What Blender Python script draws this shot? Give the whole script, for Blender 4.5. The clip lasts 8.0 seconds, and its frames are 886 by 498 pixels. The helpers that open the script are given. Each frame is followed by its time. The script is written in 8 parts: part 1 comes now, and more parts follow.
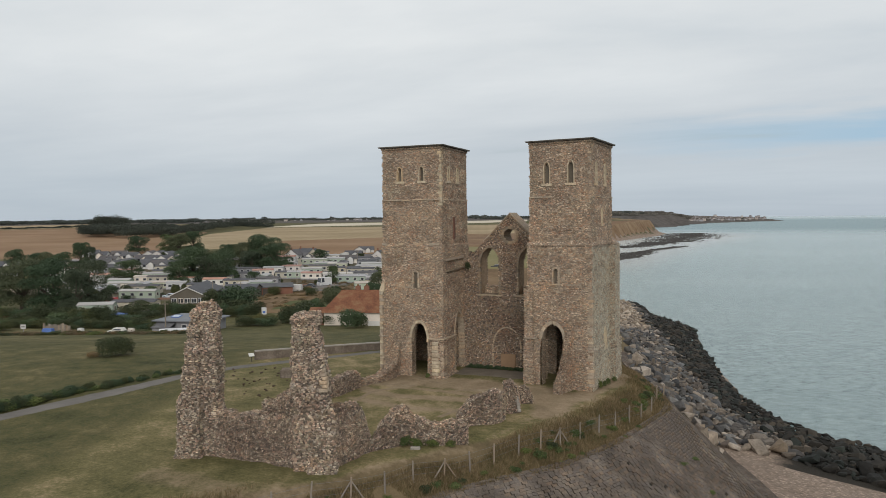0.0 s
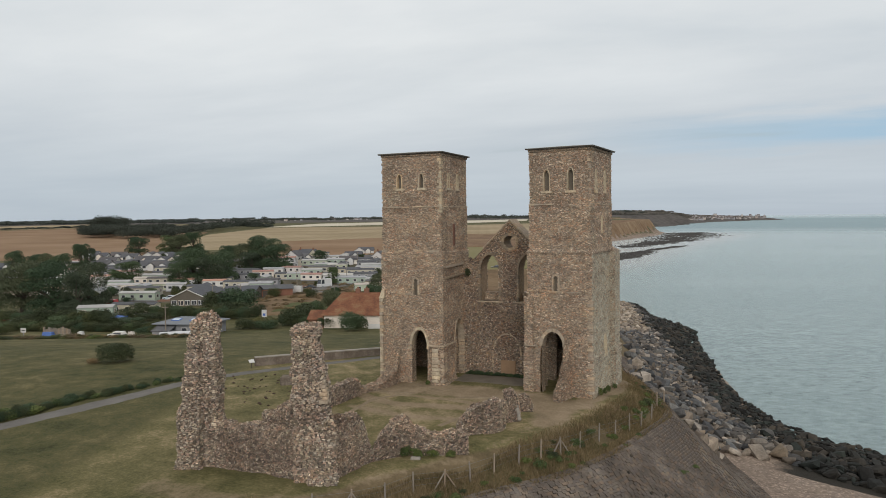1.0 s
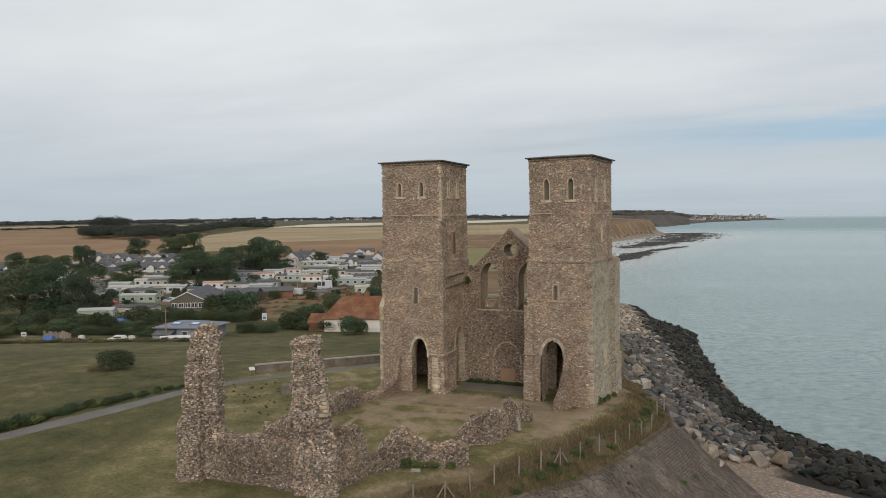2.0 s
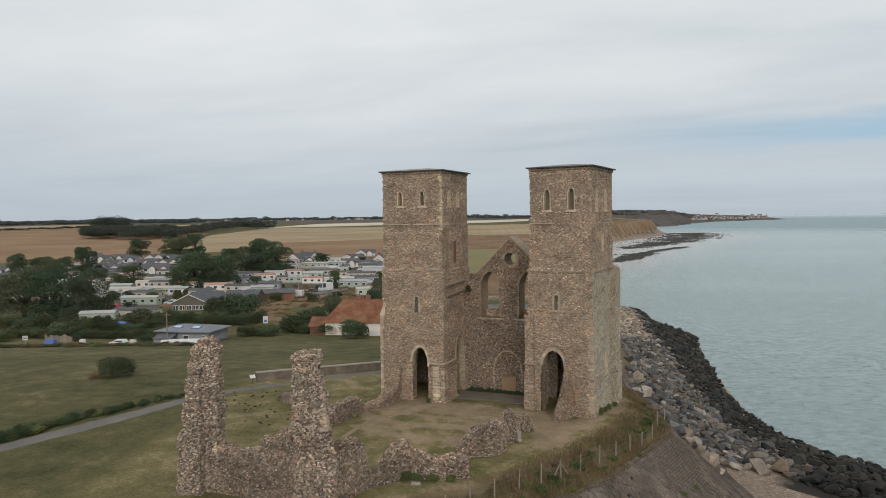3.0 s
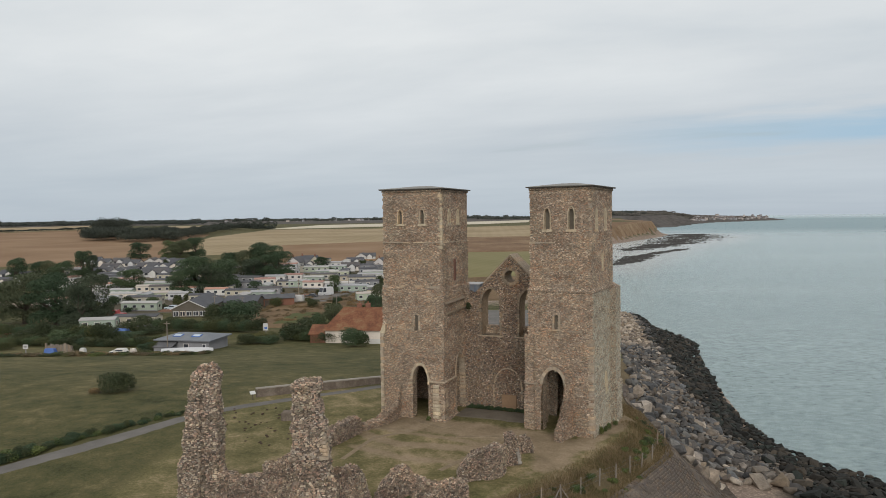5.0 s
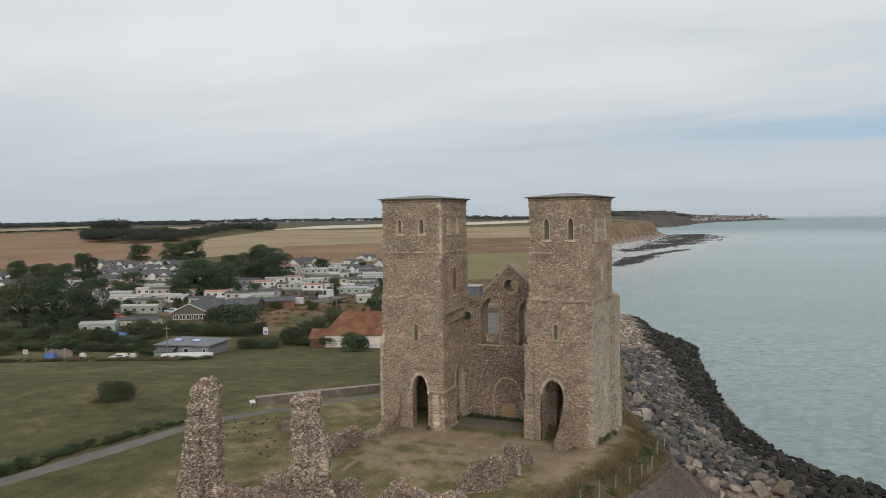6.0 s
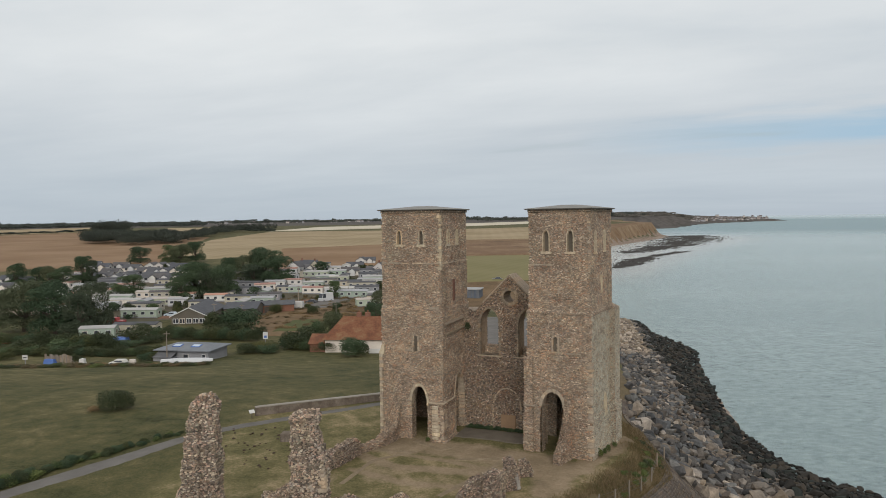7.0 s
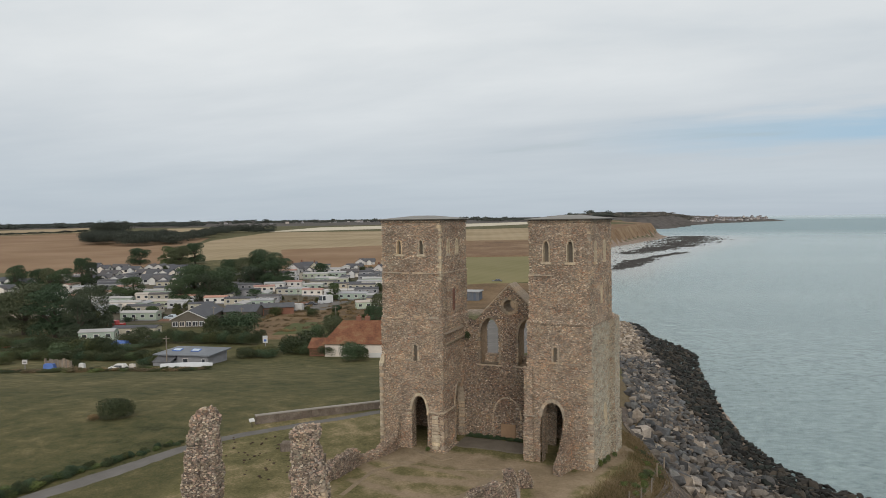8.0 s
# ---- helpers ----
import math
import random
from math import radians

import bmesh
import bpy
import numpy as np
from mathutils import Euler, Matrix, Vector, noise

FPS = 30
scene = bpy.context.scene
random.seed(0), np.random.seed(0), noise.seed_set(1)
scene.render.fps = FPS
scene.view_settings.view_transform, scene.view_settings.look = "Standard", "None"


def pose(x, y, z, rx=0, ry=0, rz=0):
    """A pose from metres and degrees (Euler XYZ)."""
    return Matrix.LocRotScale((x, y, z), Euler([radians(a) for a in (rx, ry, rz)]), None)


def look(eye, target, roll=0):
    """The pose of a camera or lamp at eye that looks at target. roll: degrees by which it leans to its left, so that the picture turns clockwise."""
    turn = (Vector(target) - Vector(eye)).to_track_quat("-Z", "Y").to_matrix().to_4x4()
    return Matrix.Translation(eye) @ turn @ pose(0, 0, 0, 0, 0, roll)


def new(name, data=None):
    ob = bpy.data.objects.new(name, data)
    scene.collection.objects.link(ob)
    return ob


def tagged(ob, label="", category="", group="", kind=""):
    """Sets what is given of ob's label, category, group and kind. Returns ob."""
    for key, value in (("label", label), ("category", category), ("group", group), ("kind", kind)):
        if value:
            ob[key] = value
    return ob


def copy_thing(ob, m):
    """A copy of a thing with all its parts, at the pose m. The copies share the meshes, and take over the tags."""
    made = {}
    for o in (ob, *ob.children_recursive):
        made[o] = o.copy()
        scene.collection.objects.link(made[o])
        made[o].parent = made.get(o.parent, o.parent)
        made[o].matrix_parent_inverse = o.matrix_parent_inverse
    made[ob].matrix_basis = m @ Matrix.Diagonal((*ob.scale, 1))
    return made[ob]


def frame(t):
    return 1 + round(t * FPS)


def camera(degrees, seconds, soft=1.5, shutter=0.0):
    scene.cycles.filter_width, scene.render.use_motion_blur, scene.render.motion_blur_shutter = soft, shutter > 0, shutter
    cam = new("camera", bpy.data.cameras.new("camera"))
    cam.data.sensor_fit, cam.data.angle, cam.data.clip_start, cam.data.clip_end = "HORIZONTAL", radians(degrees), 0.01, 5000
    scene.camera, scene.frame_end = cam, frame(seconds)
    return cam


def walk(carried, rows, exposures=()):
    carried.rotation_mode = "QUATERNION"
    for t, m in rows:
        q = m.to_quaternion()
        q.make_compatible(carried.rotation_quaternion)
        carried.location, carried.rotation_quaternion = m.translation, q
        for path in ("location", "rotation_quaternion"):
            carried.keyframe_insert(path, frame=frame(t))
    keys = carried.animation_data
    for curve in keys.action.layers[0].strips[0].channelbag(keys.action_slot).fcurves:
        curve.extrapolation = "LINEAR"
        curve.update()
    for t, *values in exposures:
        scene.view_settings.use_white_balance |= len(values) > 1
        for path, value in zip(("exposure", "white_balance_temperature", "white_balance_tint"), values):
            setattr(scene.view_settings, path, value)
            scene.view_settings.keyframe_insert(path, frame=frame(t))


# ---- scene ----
cam = camera(64.9, 8.0, soft=0.72)
PATH = [
    (0, (23.328, -54.239, 13.246), (22.542, -52.402, 13.16), -0.6),
    (0.5, (23.284, -54.234, 13.551), (22.5, -52.397, 13.463), -0.6),
    (1, (23.327, -54.198, 13.901), (22.541, -52.361, 13.813), -0.7),
    (1.5, (23.336, -54.207, 14.256), (22.55, -52.37, 14.168), -0.7),
    (3, (23.401, -54.133, 15.473), (22.611, -52.298, 15.383), -0.7),
    (3.5, (23.396, -54.078, 15.86), (22.605, -52.243, 15.77), -0.7),
    (4, (23.42, -54.06, 16.256), (22.628, -52.225, 16.166), -0.8),
    (4.5, (23.393, -54.05, 16.618), (22.602, -52.215, 16.529), -0.7),
    (6, (23.452, -54.012, 17.827), (22.661, -52.177, 17.738), -0.8),
    (6.5, (23.44, -53.945, 18.261), (22.649, -52.11, 18.173), -0.8),
    (7, (23.471, -53.905, 18.71), (22.68, -52.07, 18.623), -0.8),
    (7.5, (23.477, -53.861, 19.129), (22.686, -52.026, 19.042), -0.8),
    (8, (23.438, -53.902, 19.544), (22.648, -52.066, 19.457), -0.8),
]
walk(cam, [(t, look(e, g, r)) for t, e, g, r in PATH])

# ---- world, sun, exposure ----
scene.view_settings.exposure = 0.0
SUN_EL, SUN_ROT = radians(27.8), radians(154.9)
world = bpy.data.worlds.new("overcast_sky")
scene.world = world
world.use_nodes = True


def node(tree, kind, **settings):
    n = tree.nodes.new(kind)
    for key, value in settings.items():
        if key.startswith("i_"):
            n.inputs[key[2:].replace("_", " ")].default_value = value
        elif key == "operation":
            n.operation = value
        elif key == "feature":
            n.feature = value
        elif key == "vector_type":
            n.vector_type = value
        elif key == "attribute_name":
            n.attribute_name = value
    return n


def ramp(tree, stops, fac, interp="LINEAR"):
    n = tree.nodes.new("ShaderNodeValToRGB")
    n.color_ramp.interpolation = interp
    while len(n.color_ramp.elements) < len(stops):
        n.color_ramp.elements.new(0.5)
    for e, (p, c) in zip(n.color_ramp.elements, stops):
        e.position = p
        e.color = (*c, 1) if len(c) == 3 else c
    tree.links.new(fac, n.inputs["Fac"])
    return n.outputs["Color"]


def mix(tree, fac, a, b, blend="MIX"):
    n = tree.nodes.new("ShaderNodeMix")
    n.data_type, n.blend_type = "RGBA", blend
    for sock, v in ((n.inputs[0], fac), (n.inputs[6], a), (n.inputs[7], b)):
        if isinstance(v, (int, float)):
            sock.default_value = v
        elif isinstance(v, tuple):
            sock.default_value = (*v, 1)
        else:
            tree.links.new(v, sock)
    return n.outputs[2]


def calc(tree, op, a, b=0.0, c=None):
    n = tree.nodes.new("ShaderNodeMath")
    n.operation = op
    for sock, v in zip(n.inputs, (a, b, c)):
        if v is None:
            continue
        if isinstance(v, (int, float)):
            sock.default_value = v
        else:
            tree.links.new(v, sock)
    return n.outputs[0]


def build_world():
    t = world.node_tree
    t.nodes.clear()
    sky = node(t, "ShaderNodeTexSky")
    sky.sky_type, sky.sun_disc, sky.sun_elevation, sky.sun_rotation = "NISHITA", False, SUN_EL, SUN_ROT
    sky.air_density, sky.dust_density, sky.ozone_density = 1.2, 2.5, 1.5
    skyc = mix(t, 1.0, sky.outputs[0], (0.09, 0.09, 0.09), "MULTIPLY")
    co = node(t, "ShaderNodeTexCoord")
    sep = node(t, "ShaderNodeSeparateXYZ")
    t.links.new(co.outputs["Generated"], sep.inputs[0])
    up = calc(t, "ADD", calc(t, "MAXIMUM", sep.outputs[2], 0.0), 0.09)
    px, py = calc(t, "DIVIDE", sep.outputs[0], up), calc(t, "DIVIDE", sep.outputs[1], up)
    comb = node(t, "ShaderNodeCombineXYZ")
    t.links.new(px, comb.inputs[0])
    t.links.new(py, comb.inputs[1])
    big = node(t, "ShaderNodeTexNoise", i_Scale=0.42, i_Detail=7.0, i_Roughness=0.52, i_Distortion=0.35)
    fine = node(t, "ShaderNodeTexNoise", i_Scale=1.5, i_Detail=6.0, i_Roughness=0.55)
    shift = node(t, "ShaderNodeMapping")
    shift.inputs["Location"].default_value = (3.7, 1.9, 0.0)
    shift.inputs["Rotation"].default_value = (0, 0, radians(-20))
    shift.inputs["Scale"].default_value = (0.75, 1.35, 1)
    t.links.new(comb.outputs[0], shift.inputs[0])
    t.links.new(shift.outputs[0], big.inputs["Vector"])
    t.links.new(shift.outputs[0], fine.inputs["Vector"])
    dens = calc(t, "ADD", calc(t, "MULTIPLY", big.outputs[0], 0.75), calc(t, "MULTIPLY", fine.outputs[0], 0.25))
    # cloud deck: bluish grey towards the horizon, near white overhead
    base = ramp(t, [(0.0, (0.47, 0.53, 0.585)), (0.045, (0.52, 0.58, 0.63)), (0.12, (0.61, 0.655, 0.69)),
                    (0.24, (0.72, 0.75, 0.765)), (0.42, (0.80, 0.82, 0.83)), (1.0, (0.95, 0.95, 0.95))], sep.outputs[2])
    shade = ramp(t, [(0.30, (0.80, 0.84, 0.88)), (0.48, (0.97, 0.98, 0.99)), (0.66, (1.12, 1.11, 1.10))], dens)
    calm = ramp(t, [(0.02, (0.35, 0.35, 0.35)), (0.2, (1, 1, 1))], sep.outputs[2])
    shade = mix(t, calm, (0.985, 0.99, 0.995), shade)
    cloud = mix(t, 1.0, base, shade, "MULTIPLY")
    thin = ramp(t, [(0.24, (1, 1, 1)), (0.37, (0, 0, 0))], dens)
    # a long thin break in the cloud, low over the sea
    side = calc(t, "ADD", calc(t, "MULTIPLY", sep.outputs[0], 0.919), calc(t, "MULTIPLY", sep.outputs[1], 0.394))
    wavy = calc(t, "ADD", sep.outputs[2], calc(t, "MULTIPLY", calc(t, "SUBTRACT", fine.outputs[0], 0.5), 0.055))
    gap = ramp(t, [(0.074, (0, 0, 0)), (0.101, (1, 1, 1)), (0.112, (1, 1, 1)), (0.138, (0, 0, 0))], wavy)
    gap = calc(t, "MULTIPLY", gap, ramp(t, [(0.17, (0, 0, 0)), (0.52, (1, 1, 1))], side))
    cloud = mix(t, calc(t, "MULTIPLY", gap, 0.9), cloud, (0.37, 0.535, 0.675))
    both = mix(t, calc(t, "MULTIPLY", thin, 0.35), cloud, skyc)
    bg = node(t, "ShaderNodeBackground", i_Strength=1.0)
    out = node(t, "ShaderNodeOutputWorld")
    t.links.new(both, bg.inputs[0])
    t.links.new(bg.outputs[0], out.inputs[0])


build_world()
sun_data = bpy.data.lights.new("sun", "SUN")
sun_data.energy, sun_data.angle, sun_data.color = 1.62, radians(34), (1.0, 0.95, 0.88)
sun_lamp = new("sun", sun_data)
sun_lamp.matrix_world = look((66, -141, 82), (0, 0, 0))

# ---- materials ----


def material(name, rough=0.9, spec=0.3):
    m = bpy.data.materials.new(name)
    m.use_nodes = True
    t = m.node_tree
    b = t.nodes["Principled BSDF"]
    b.inputs["Roughness"].default_value = rough
    b.inputs["Specular IOR Level"].default_value = spec
    return m, t, b


def coords(t, scale=(1, 1, 1)):
    co = node(t, "ShaderNodeTexCoord")
    mp = node(t, "ShaderNodeMapping")
    mp.inputs["Scale"].default_value = scale
    t.links.new(co.outputs["Object"], mp.inputs[0])
    return mp.outputs[0]


def noise_tex(t, vec, scale, detail=5.0, rough=0.55):
    n = node(t, "ShaderNodeTexNoise", i_Scale=scale, i_Detail=detail, i_Roughness=rough)
    t.links.new(vec, n.inputs["Vector"])
    return n.outputs[0]


def bump(t, b, height, strength=0.5, dist=0.05):
    n = node(t, "ShaderNodeBump", i_Strength=strength, i_Distance=dist)
    t.links.new(height, n.inputs["Height"])
    t.links.new(n.outputs[0], b.inputs["Normal"])


def rubble(name, stone, palette, mortar, stain, flat=1.45, lichen=0.0):
    """Flint and ragstone rubble set in mortar; stone is the size of a stone in metres."""
    m, t, b = material(name, 0.93, 0.2)
    vec = coords(t, (1, 1, flat))
    warp = node(t, "ShaderNodeTexNoise", i_Scale=3.0, i_Detail=2.0)
    t.links.new(vec, warp.inputs["Vector"])
    wv = node(t, "ShaderNodeVectorMath", operation="MULTIPLY_ADD")
    t.links.new(warp.outputs["Color"], wv.inputs[0])
    wv.inputs[1].default_value = (0.12, 0.12, 0.12)
    t.links.new(vec, wv.inputs[2])
    vo = node(t, "ShaderNodeTexVoronoi", i_Scale=1 / stone, i_Randomness=0.95)
    ed = node(t, "ShaderNodeTexVoronoi", feature="DISTANCE_TO_EDGE", i_Scale=1 / stone, i_Randomness=0.95)
    for v in (vo, ed):
        t.links.new(wv.outputs[0], v.inputs["Vector"])
    sep = node(t, "ShaderNodeSeparateColor")
    t.links.new(vo.outputs["Color"], sep.inputs[0])
    n = len(palette)
    stones = ramp(t, [(i / n, c) for i, c in enumerate(palette)], sep.outputs[0], "CONSTANT")
    tone = ramp(t, [(0, (0.5, 0.5, 0.5)), (0.55, (1.0, 1.0, 1.0)), (1, (1.6, 1.58, 1.54))], sep.outputs[1])
    stones = mix(t, 1.0, stones, tone, "MULTIPLY")
    joint = ramp(t, [(0.02, (1, 1, 1)), (0.13, (0, 0, 0))], ed.outputs["Distance"])
    col = mix(t, joint, stones, mortar)
    large = noise_tex(t, vec, 0.35, 6.0, 0.6)
    col = mix(t, 1.0, col, ramp(t, [(0.3, stain[0]), (0.5, (1, 1, 1)), (0.72, stain[1])], large), "MULTIPLY")
    patch = noise_tex(t, vec, 1.4, 5.0, 0.65)
    col = mix(t, ramp(t, [(0.56, (0, 0, 0)), (0.66, (0.55, 0.55, 0.55))], patch), col, mortar)
    if lichen:
        li = noise_tex(t, vec, 2.6, 6.0, 0.7)
        col = mix(t, ramp(t, [(0.60, (0, 0, 0)), (0.68, (lichen, lichen, lichen))], li), col, (0.36, 0.30, 0.15))
    t.links.new(col, b.inputs["Base Color"])
    h = calc(t, "ADD", calc(t, "MULTIPLY", calc(t, "MINIMUM", ed.outputs["Distance"], 0.25), 2.2), calc(t, "MULTIPLY", noise_tex(t, vec, 14, 4), 0.4))
    bump(t, b, h, 1.0, stone * 0.6)
    return m


def stone_faces(name, palette, stain, flat, pale=None, spread=1.0, blotch=0.0):
    """Single stones of rubble walling: each takes its own colour, under weather stains that run across all of them."""
    m, t, b = material(name, 0.9, 0.25)
    vec = coords(t, (1, 1, flat))
    geo = node(t, "ShaderNodeNewGeometry")
    info = node(t, "ShaderNodeObjectInfo")
    r = calc(t, "FRACT", calc(t, "ADD", geo.outputs["Random Per Island"], info.outputs["Random"]))
    n = len(palette)
    col = ramp(t, [(i / n, c) for i, c in enumerate(palette)], r, "CONSTANT")
    r2 = calc(t, "FRACT", calc(t, "MULTIPLY", r, 37.7))
    lo, hi = 1 - 0.26 * spread, 1 + 0.2 * spread
    col = mix(t, 1.0, col, ramp(t, [(0, (lo, lo, lo)), (0.5, (1, 1, 1)), (1, (hi, hi * 0.985, hi * 0.96))], r2), "MULTIPLY")
    fine = noise_tex(t, vec, 11, 5, 0.65)
    col = mix(t, 1.0, col, ramp(t, [(0.3, (0.8, 0.8, 0.8)), (0.7, (1.18, 1.18, 1.18))], fine), "MULTIPLY")
    mid = noise_tex(t, vec, 2.1, 5.0, 0.65)
    col = mix(t, 1.0, col, ramp(t, [(0.32, (0.72, 0.71, 0.70)), (0.5, (1, 1, 1)), (0.68, (1.22, 1.2, 1.17))], mid), "MULTIPLY")
    if blotch:
        # iron-stained red-brown patches and grey-green algae
        red = noise_tex(t, vec, 0.75, 5.0, 0.6)
        col = mix(t, ramp(t, [(0.52, (0, 0, 0)), (0.66, (blotch, blotch, blotch))], red), col, mix(t, 1.0, col, (1.0, 0.82, 0.72), "MULTIPLY"))
        shift = node(t, "ShaderNodeMapping")
        shift.inputs["Location"].default_value = (17.0, 5.0, 9.0)
        shift.inputs["Scale"].default_value = (1, 1, 0.4)
        t.links.new(vec, shift.inputs[0])
        green = noise_tex(t, shift.outputs[0], 0.6, 6.0, 0.62)
        col = mix(t, ramp(t, [(0.52, (0, 0, 0)), (0.66, (blotch, blotch, blotch))], green), col, mix(t, 1.0, col, (0.80, 0.86, 0.82), "MULTIPLY"))
    large = noise_tex(t, vec, 0.35, 6.0, 0.6)
    col = mix(t, 1.0, col, ramp(t, [(0.3, stain[0]), (0.5, (1, 1, 1)), (0.72, stain[1])], large), "MULTIPLY")
    if pale:
        li = noise_tex(t, vec, 1.7, 6.0, 0.7)
        col = mix(t, ramp(t, [(0.40, (0, 0, 0)), (0.62, (pale[1], pale[1], pale[1]))], li), col, pale[0])
    t.links.new(col, b.inputs["Base Color"])
    bump(t, b, noise_tex(t, vec, 16, 5, 0.65), 0.7, 0.04)
    return m


def mottled(name, colours, scale=1.0, fine=12.0, rough=0.9, spec=0.3, relief=0.4, dist=0.03, vary=0.0, metal=0.0, stretch=(1, 1, 1)):
    """A surface whose colour wanders between colours at two scales; vary changes it from piece to piece."""
    m, t, b = material(name, rough, spec)
    b.inputs["Metallic"].default_value = metal
    vec = coords(t, stretch)
    a, f = noise_tex(t, vec, scale, 6.0, 0.6), noise_tex(t, vec, fine, 4.0, 0.6)
    fac = calc(t, "ADD", calc(t, "MULTIPLY", a, 0.65), calc(t, "MULTIPLY", f, 0.35))
    k = len(colours) - 1
    col = ramp(t, [(0.32 + 0.36 * i / k, c) for i, c in enumerate(colours)], fac)
    if vary:
        info = node(t, "ShaderNodeObjectInfo")
        geo = node(t, "ShaderNodeNewGeometry")
        r = calc(t, "FRACT", calc(t, "ADD", info.outputs["Random"], geo.outputs["Random Per Island"]))
        lo, hi = 1 - vary, 1 + vary
        col = mix(t, 1.0, col, ramp(t, [(0, (lo, lo, lo * 1.04)), (0.35, (1.0, 0.97, 0.93)), (0.6, (0.85, 0.86, 0.90)), (0.8, (1.12, 0.98, 0.86)), (1, (hi, hi * 0.97, hi * 0.93))], r), "MULTIPLY")
    t.links.new(col, b.inputs["Base Color"])
    if relief:
        bump(t, b, f, relief, dist)
    return m


FLINT = [(0.365, 0.287, 0.217), (0.282, 0.221, 0.168), (0.446, 0.348, 0.254), (0.215, 0.172, 0.137), (0.367, 0.231, 0.16), (0.527, 0.43, 0.335), (0.314, 0.243, 0.182), (0.252, 0.203, 0.163), (0.4, 0.26, 0.177), (0.364, 0.3, 0.242)]
RUIN = [(0.372, 0.295, 0.236), (0.228, 0.181, 0.15), (0.477, 0.393, 0.301), (0.14, 0.118, 0.105), (0.403, 0.278, 0.214), (0.563, 0.484, 0.393), (0.281, 0.216, 0.172), (0.42, 0.299, 0.24), (0.354, 0.307, 0.264), (0.201, 0.158, 0.134)]
M_FLINT = rubble("flint_rubble", 0.115, FLINT, (0.25, 0.20, 0.145), ((0.70, 0.64, 0.62), (1.25, 1.17, 1.05)), 1.6)
M_RUIN = rubble("ruin_rubble", 0.125, RUIN, (0.095, 0.074, 0.056), ((0.72, 0.66, 0.64), (1.25, 1.2, 1.12)), 1.35, 0.4)
M_STONE = stone_faces("flint_stones", FLINT, ((0.66, 0.62, 0.60), (1.25, 1.2, 1.1)), 1.6, None, 0.75, 0.85)
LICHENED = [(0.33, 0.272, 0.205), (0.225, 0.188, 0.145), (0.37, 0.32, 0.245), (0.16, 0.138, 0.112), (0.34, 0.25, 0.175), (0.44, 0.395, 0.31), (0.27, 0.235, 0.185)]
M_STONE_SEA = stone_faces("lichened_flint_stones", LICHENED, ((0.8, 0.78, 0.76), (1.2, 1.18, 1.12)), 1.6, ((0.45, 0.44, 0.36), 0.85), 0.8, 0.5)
# red-brown gable stone, its colour darkened for the shade between the towers
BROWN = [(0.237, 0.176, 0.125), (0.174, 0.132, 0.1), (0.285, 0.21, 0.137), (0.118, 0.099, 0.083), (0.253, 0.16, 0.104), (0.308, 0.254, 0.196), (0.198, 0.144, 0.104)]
M_STONE_BROWN = stone_faces("brown_shaded_gable_stones", BROWN, ((0.62, 0.56, 0.54), (1.15, 1.08, 1.0)), 1.6, None, 0.9, 0.9)
M_STONE_RUIN = stone_faces("ruin_stones", RUIN, ((0.46, 0.38, 0.36), (1.18, 1.12, 1.02)), 1.35, ((0.31, 0.265, 0.165), 0.35), 1.35, 0.8)
M_ASHLAR = mottled("dressed_limestone", [(0.30, 0.245, 0.17), (0.44, 0.37, 0.265), (0.60, 0.52, 0.39)], 3.5, 16, 0.88, 0.25, 0.6, 0.03, 0.16)
M_WORN = mottled("worn_corner_stone", [(0.24, 0.19, 0.135), (0.36, 0.295, 0.22), (0.50, 0.43, 0.335)], 4.0, 18, 0.9, 0.25, 0.6, 0.03, 0.22)
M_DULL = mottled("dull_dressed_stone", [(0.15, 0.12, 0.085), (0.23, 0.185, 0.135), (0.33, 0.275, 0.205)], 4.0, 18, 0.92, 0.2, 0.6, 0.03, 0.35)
M_PLASTER = mottled("brown_infill", [(0.21, 0.135, 0.085), (0.28, 0.185, 0.115)], 1.0, 9, 0.95, 0.2, 0.4, 0.02)
M_LEAD = mottled("weathered_lead", [(0.13, 0.122, 0.108), (0.20, 0.188, 0.165)], 0.8, 8, 0.6, 0.4, 0.2, 0.01)
M_TIMBER_DARK = mottled("dark_timber", [(0.06, 0.05, 0.04), (0.10, 0.085, 0.07)], 2, 20, 0.85, 0.3, 0.4, 0.01)
M_LOUVRE = mottled("louvre_grey", [(0.10, 0.085, 0.065), (0.16, 0.135, 0.105)], 1, 12, 0.85, 0.3, 0.3, 0.01)
BOULDERS = [(0.092, 0.083, 0.075), (0.132, 0.109, 0.087), (0.058, 0.057, 0.057), (0.162, 0.138, 0.114), (0.076, 0.072, 0.069), (0.112, 0.095, 0.08), (0.235, 0.206, 0.177), (0.081, 0.084, 0.087), (0.125, 0.121, 0.114), (0.065, 0.065, 0.067)]
M_ROCK = stone_faces("armour_rock", BOULDERS, ((0.6, 0.58, 0.57), (1.3, 1.25, 1.2)), 1.0, None, 1.7)
SHORE = [(0.020, 0.020, 0.018), (0.032, 0.029, 0.025), (0.013, 0.014, 0.0125), (0.046, 0.039, 0.031), (0.021, 0.025, 0.022), (0.015, 0.014, 0.012)]
M_ROCK_WET = stone_faces("weedy_wet_rock", SHORE, ((0.7, 0.7, 0.7), (1.3, 1.25, 1.15)), 1.0)
